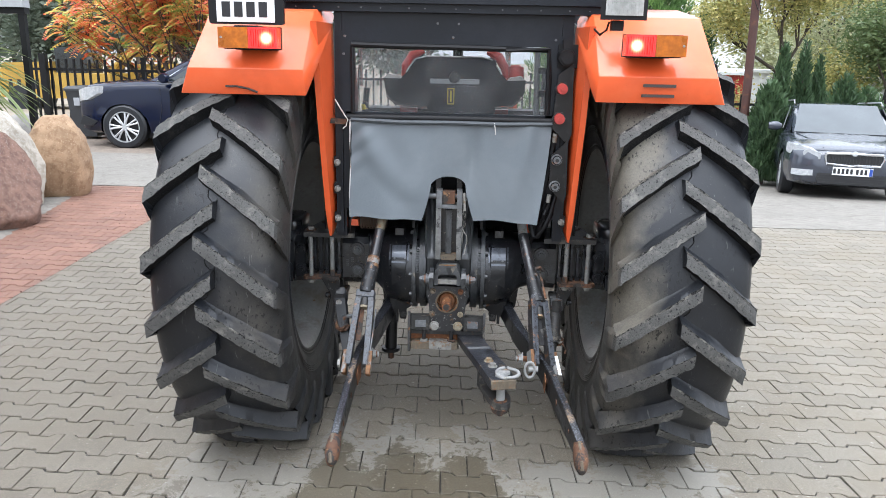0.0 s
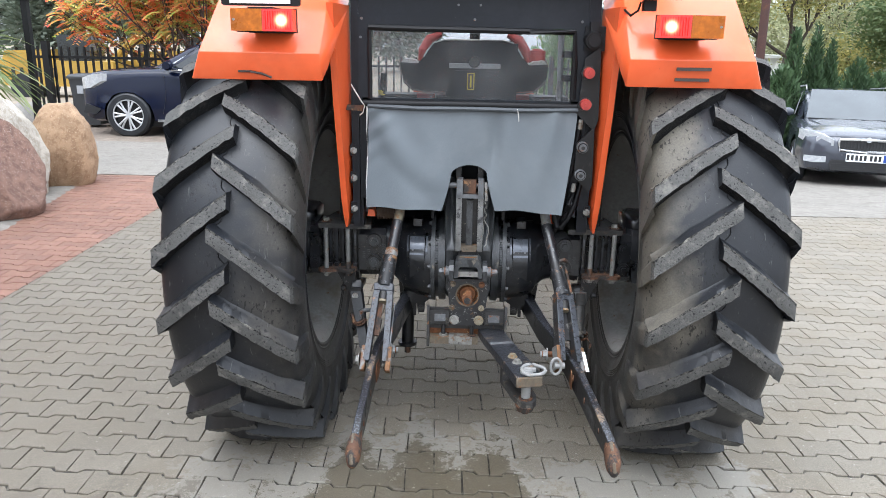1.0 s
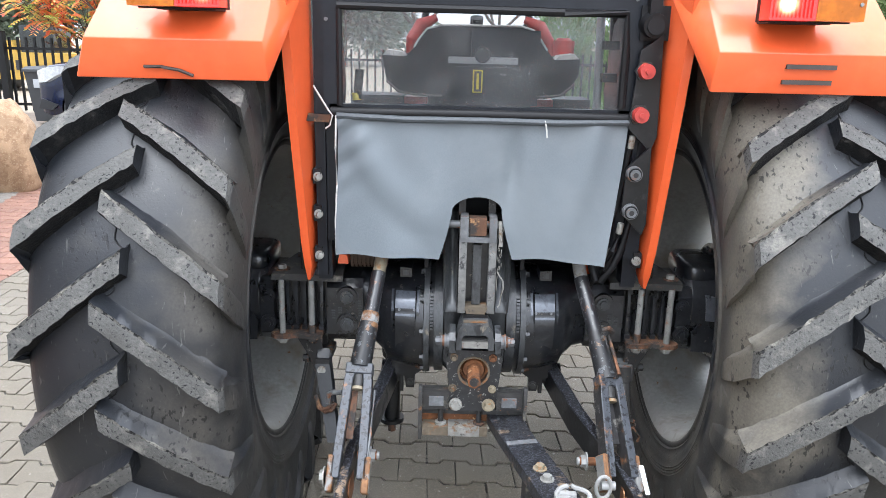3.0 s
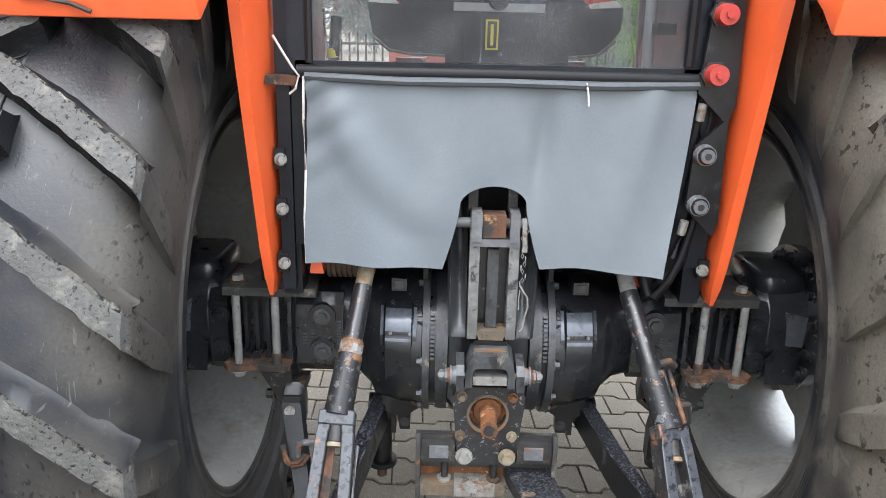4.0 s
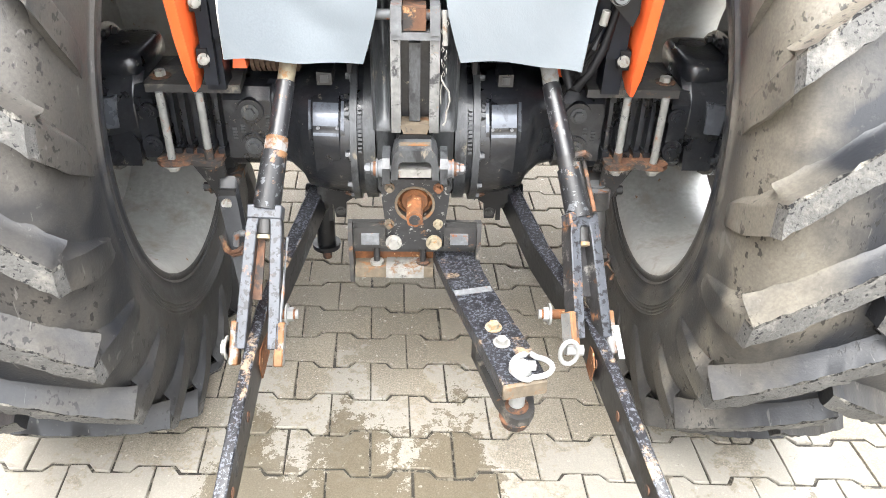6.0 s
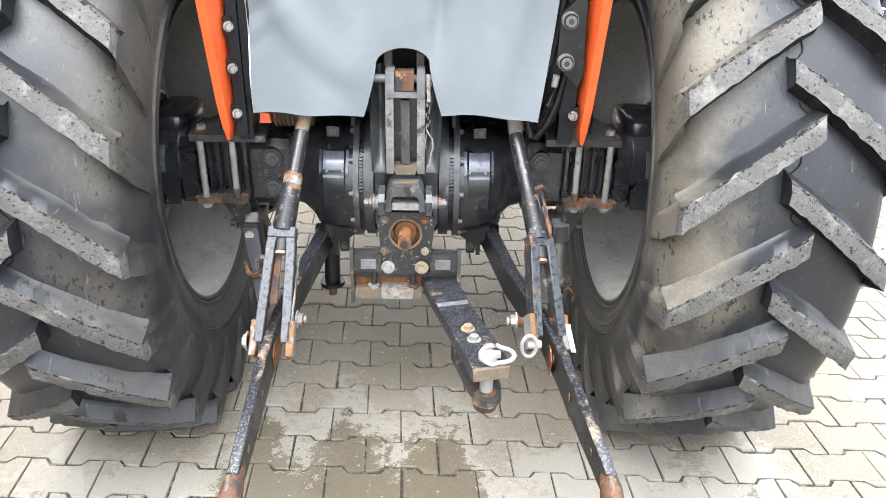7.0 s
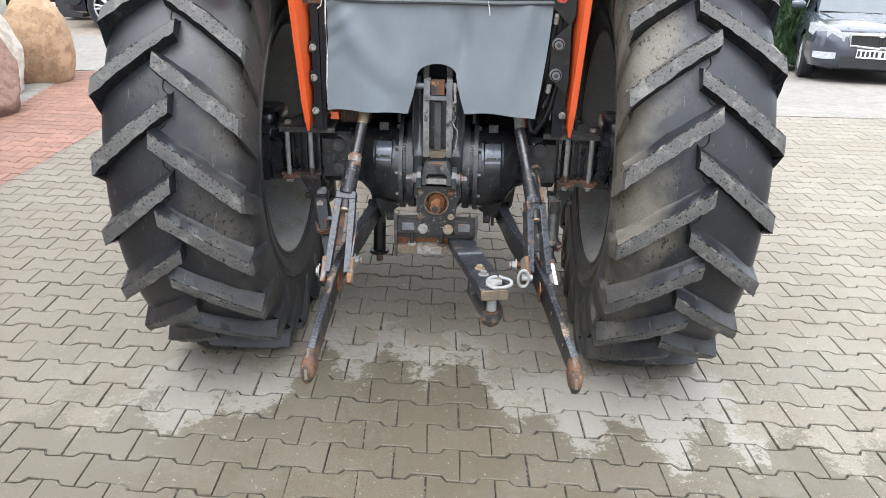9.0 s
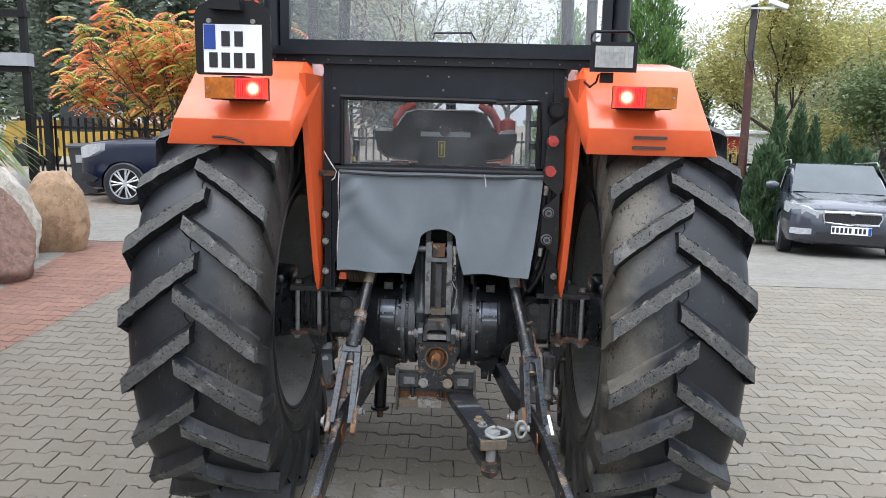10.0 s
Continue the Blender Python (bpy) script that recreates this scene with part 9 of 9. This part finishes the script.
def joined(name, spots, mat, parent, label, cuts=()):
    verts, faces = [], []
    rnd = random.Random(5)
    base = np.array(SV)
    for x, y in spots:
        tilt = np.array([rnd.uniform(-0.006, 0.006), rnd.uniform(-0.009, 0.009)])
        o = len(verts)
        v = base.copy()
        v[:, 2] += base[:, :2] @ tilt + rnd.uniform(-0.0012, 0.0012)
        v += (x, y, 0)
        verts += [tuple(q) for q in v]
        faces += [tuple(o + i for i in f) for f in SF]
    me = bpy.data.meshes.new(name)
    me.from_pydata(verts, [], faces)
    bm = bmesh.new()
    bm.from_mesh(me)
    for at, away in cuts:
        bmesh.ops.bisect_plane(bm, geom=bm.verts[:] + bm.edges[:] + bm.faces[:], plane_co=at, plane_no=away, clear_outer=True)
    bm.to_mesh(me)
    bm.free()
    me.materials.append(mat)
    ob = new(name, me)
    ob.parent = parent
    return tagged(ob, label, kind="stuff")


paving = thing("pavement", "grey interlocking wavy concrete paving, damp and stained behind the tractor", "paving", kind="structure")
red_paving = thing("pavement_red", "red interlocking wavy concrete paving", "paving", kind="structure")
near_spots, grey_spots, red_spots = [], [], []
for x, y in lattice():
    if -5.95 < y < 4.06 and border(y) - 0.12 < x < 7.6:
        (near_spots if abs(x) < 1.75 and -1.75 < y < 0.25 else grey_spots).append((x, y))
    if -5.95 < y < 5.45 and -6.2 < x < border(y) + 0.12:
        red_spots.append((x, y))
rnd = random.Random(3)
kinds = []
for _ in range(8):
    # worn and chipped outlines
    wear = [(rnd.uniform(-0.0024, 0.0024), rnd.uniform(-0.0022, 0.0022)) for _ in range(12)]
    nick = [rnd.choice((0.0, 0.0, 0.0, 0.003)) for _ in range(12)]
    me = bpy.data.meshes.new("paver")
    me.from_pydata([(x * (1 - nick[i % 12] * 4) + wear[i % 12][0], y * (1 - nick[i % 12] * 4) + wear[i % 12][1], z - (nick[i % 12] if i >= 24 else 0)) for i, (x, y, z) in enumerate(SV)], [], SF)
    me.materials.append(M_PAVER)
    kinds.append(me)
for x, y in near_spots:
    ob = new("paver", rnd.choice(kinds))
    ob.parent = paving
    ob.matrix_basis = pose(x, y, rnd.uniform(-0.0014, 0.0014), rnd.uniform(-0.6, 0.6), rnd.uniform(-0.4, 0.4), rnd.uniform(-0.4, 0.4))
edge = Vector((1, 0.045, 0)).normalized()
joined("pavers_around", grey_spots, M_PAVERS, paving, "grey paving stones farther out", [((-2.867, 1, 0), -edge), ((0, 4.0, 0), (0, 1, 0))])
joined("pavers_red", red_spots, M_PAVERSRED, red_paving, "red paving stones", [((-2.873, 1, 0), edge), ((0, 5.37, 0), (0, 1, 0))])
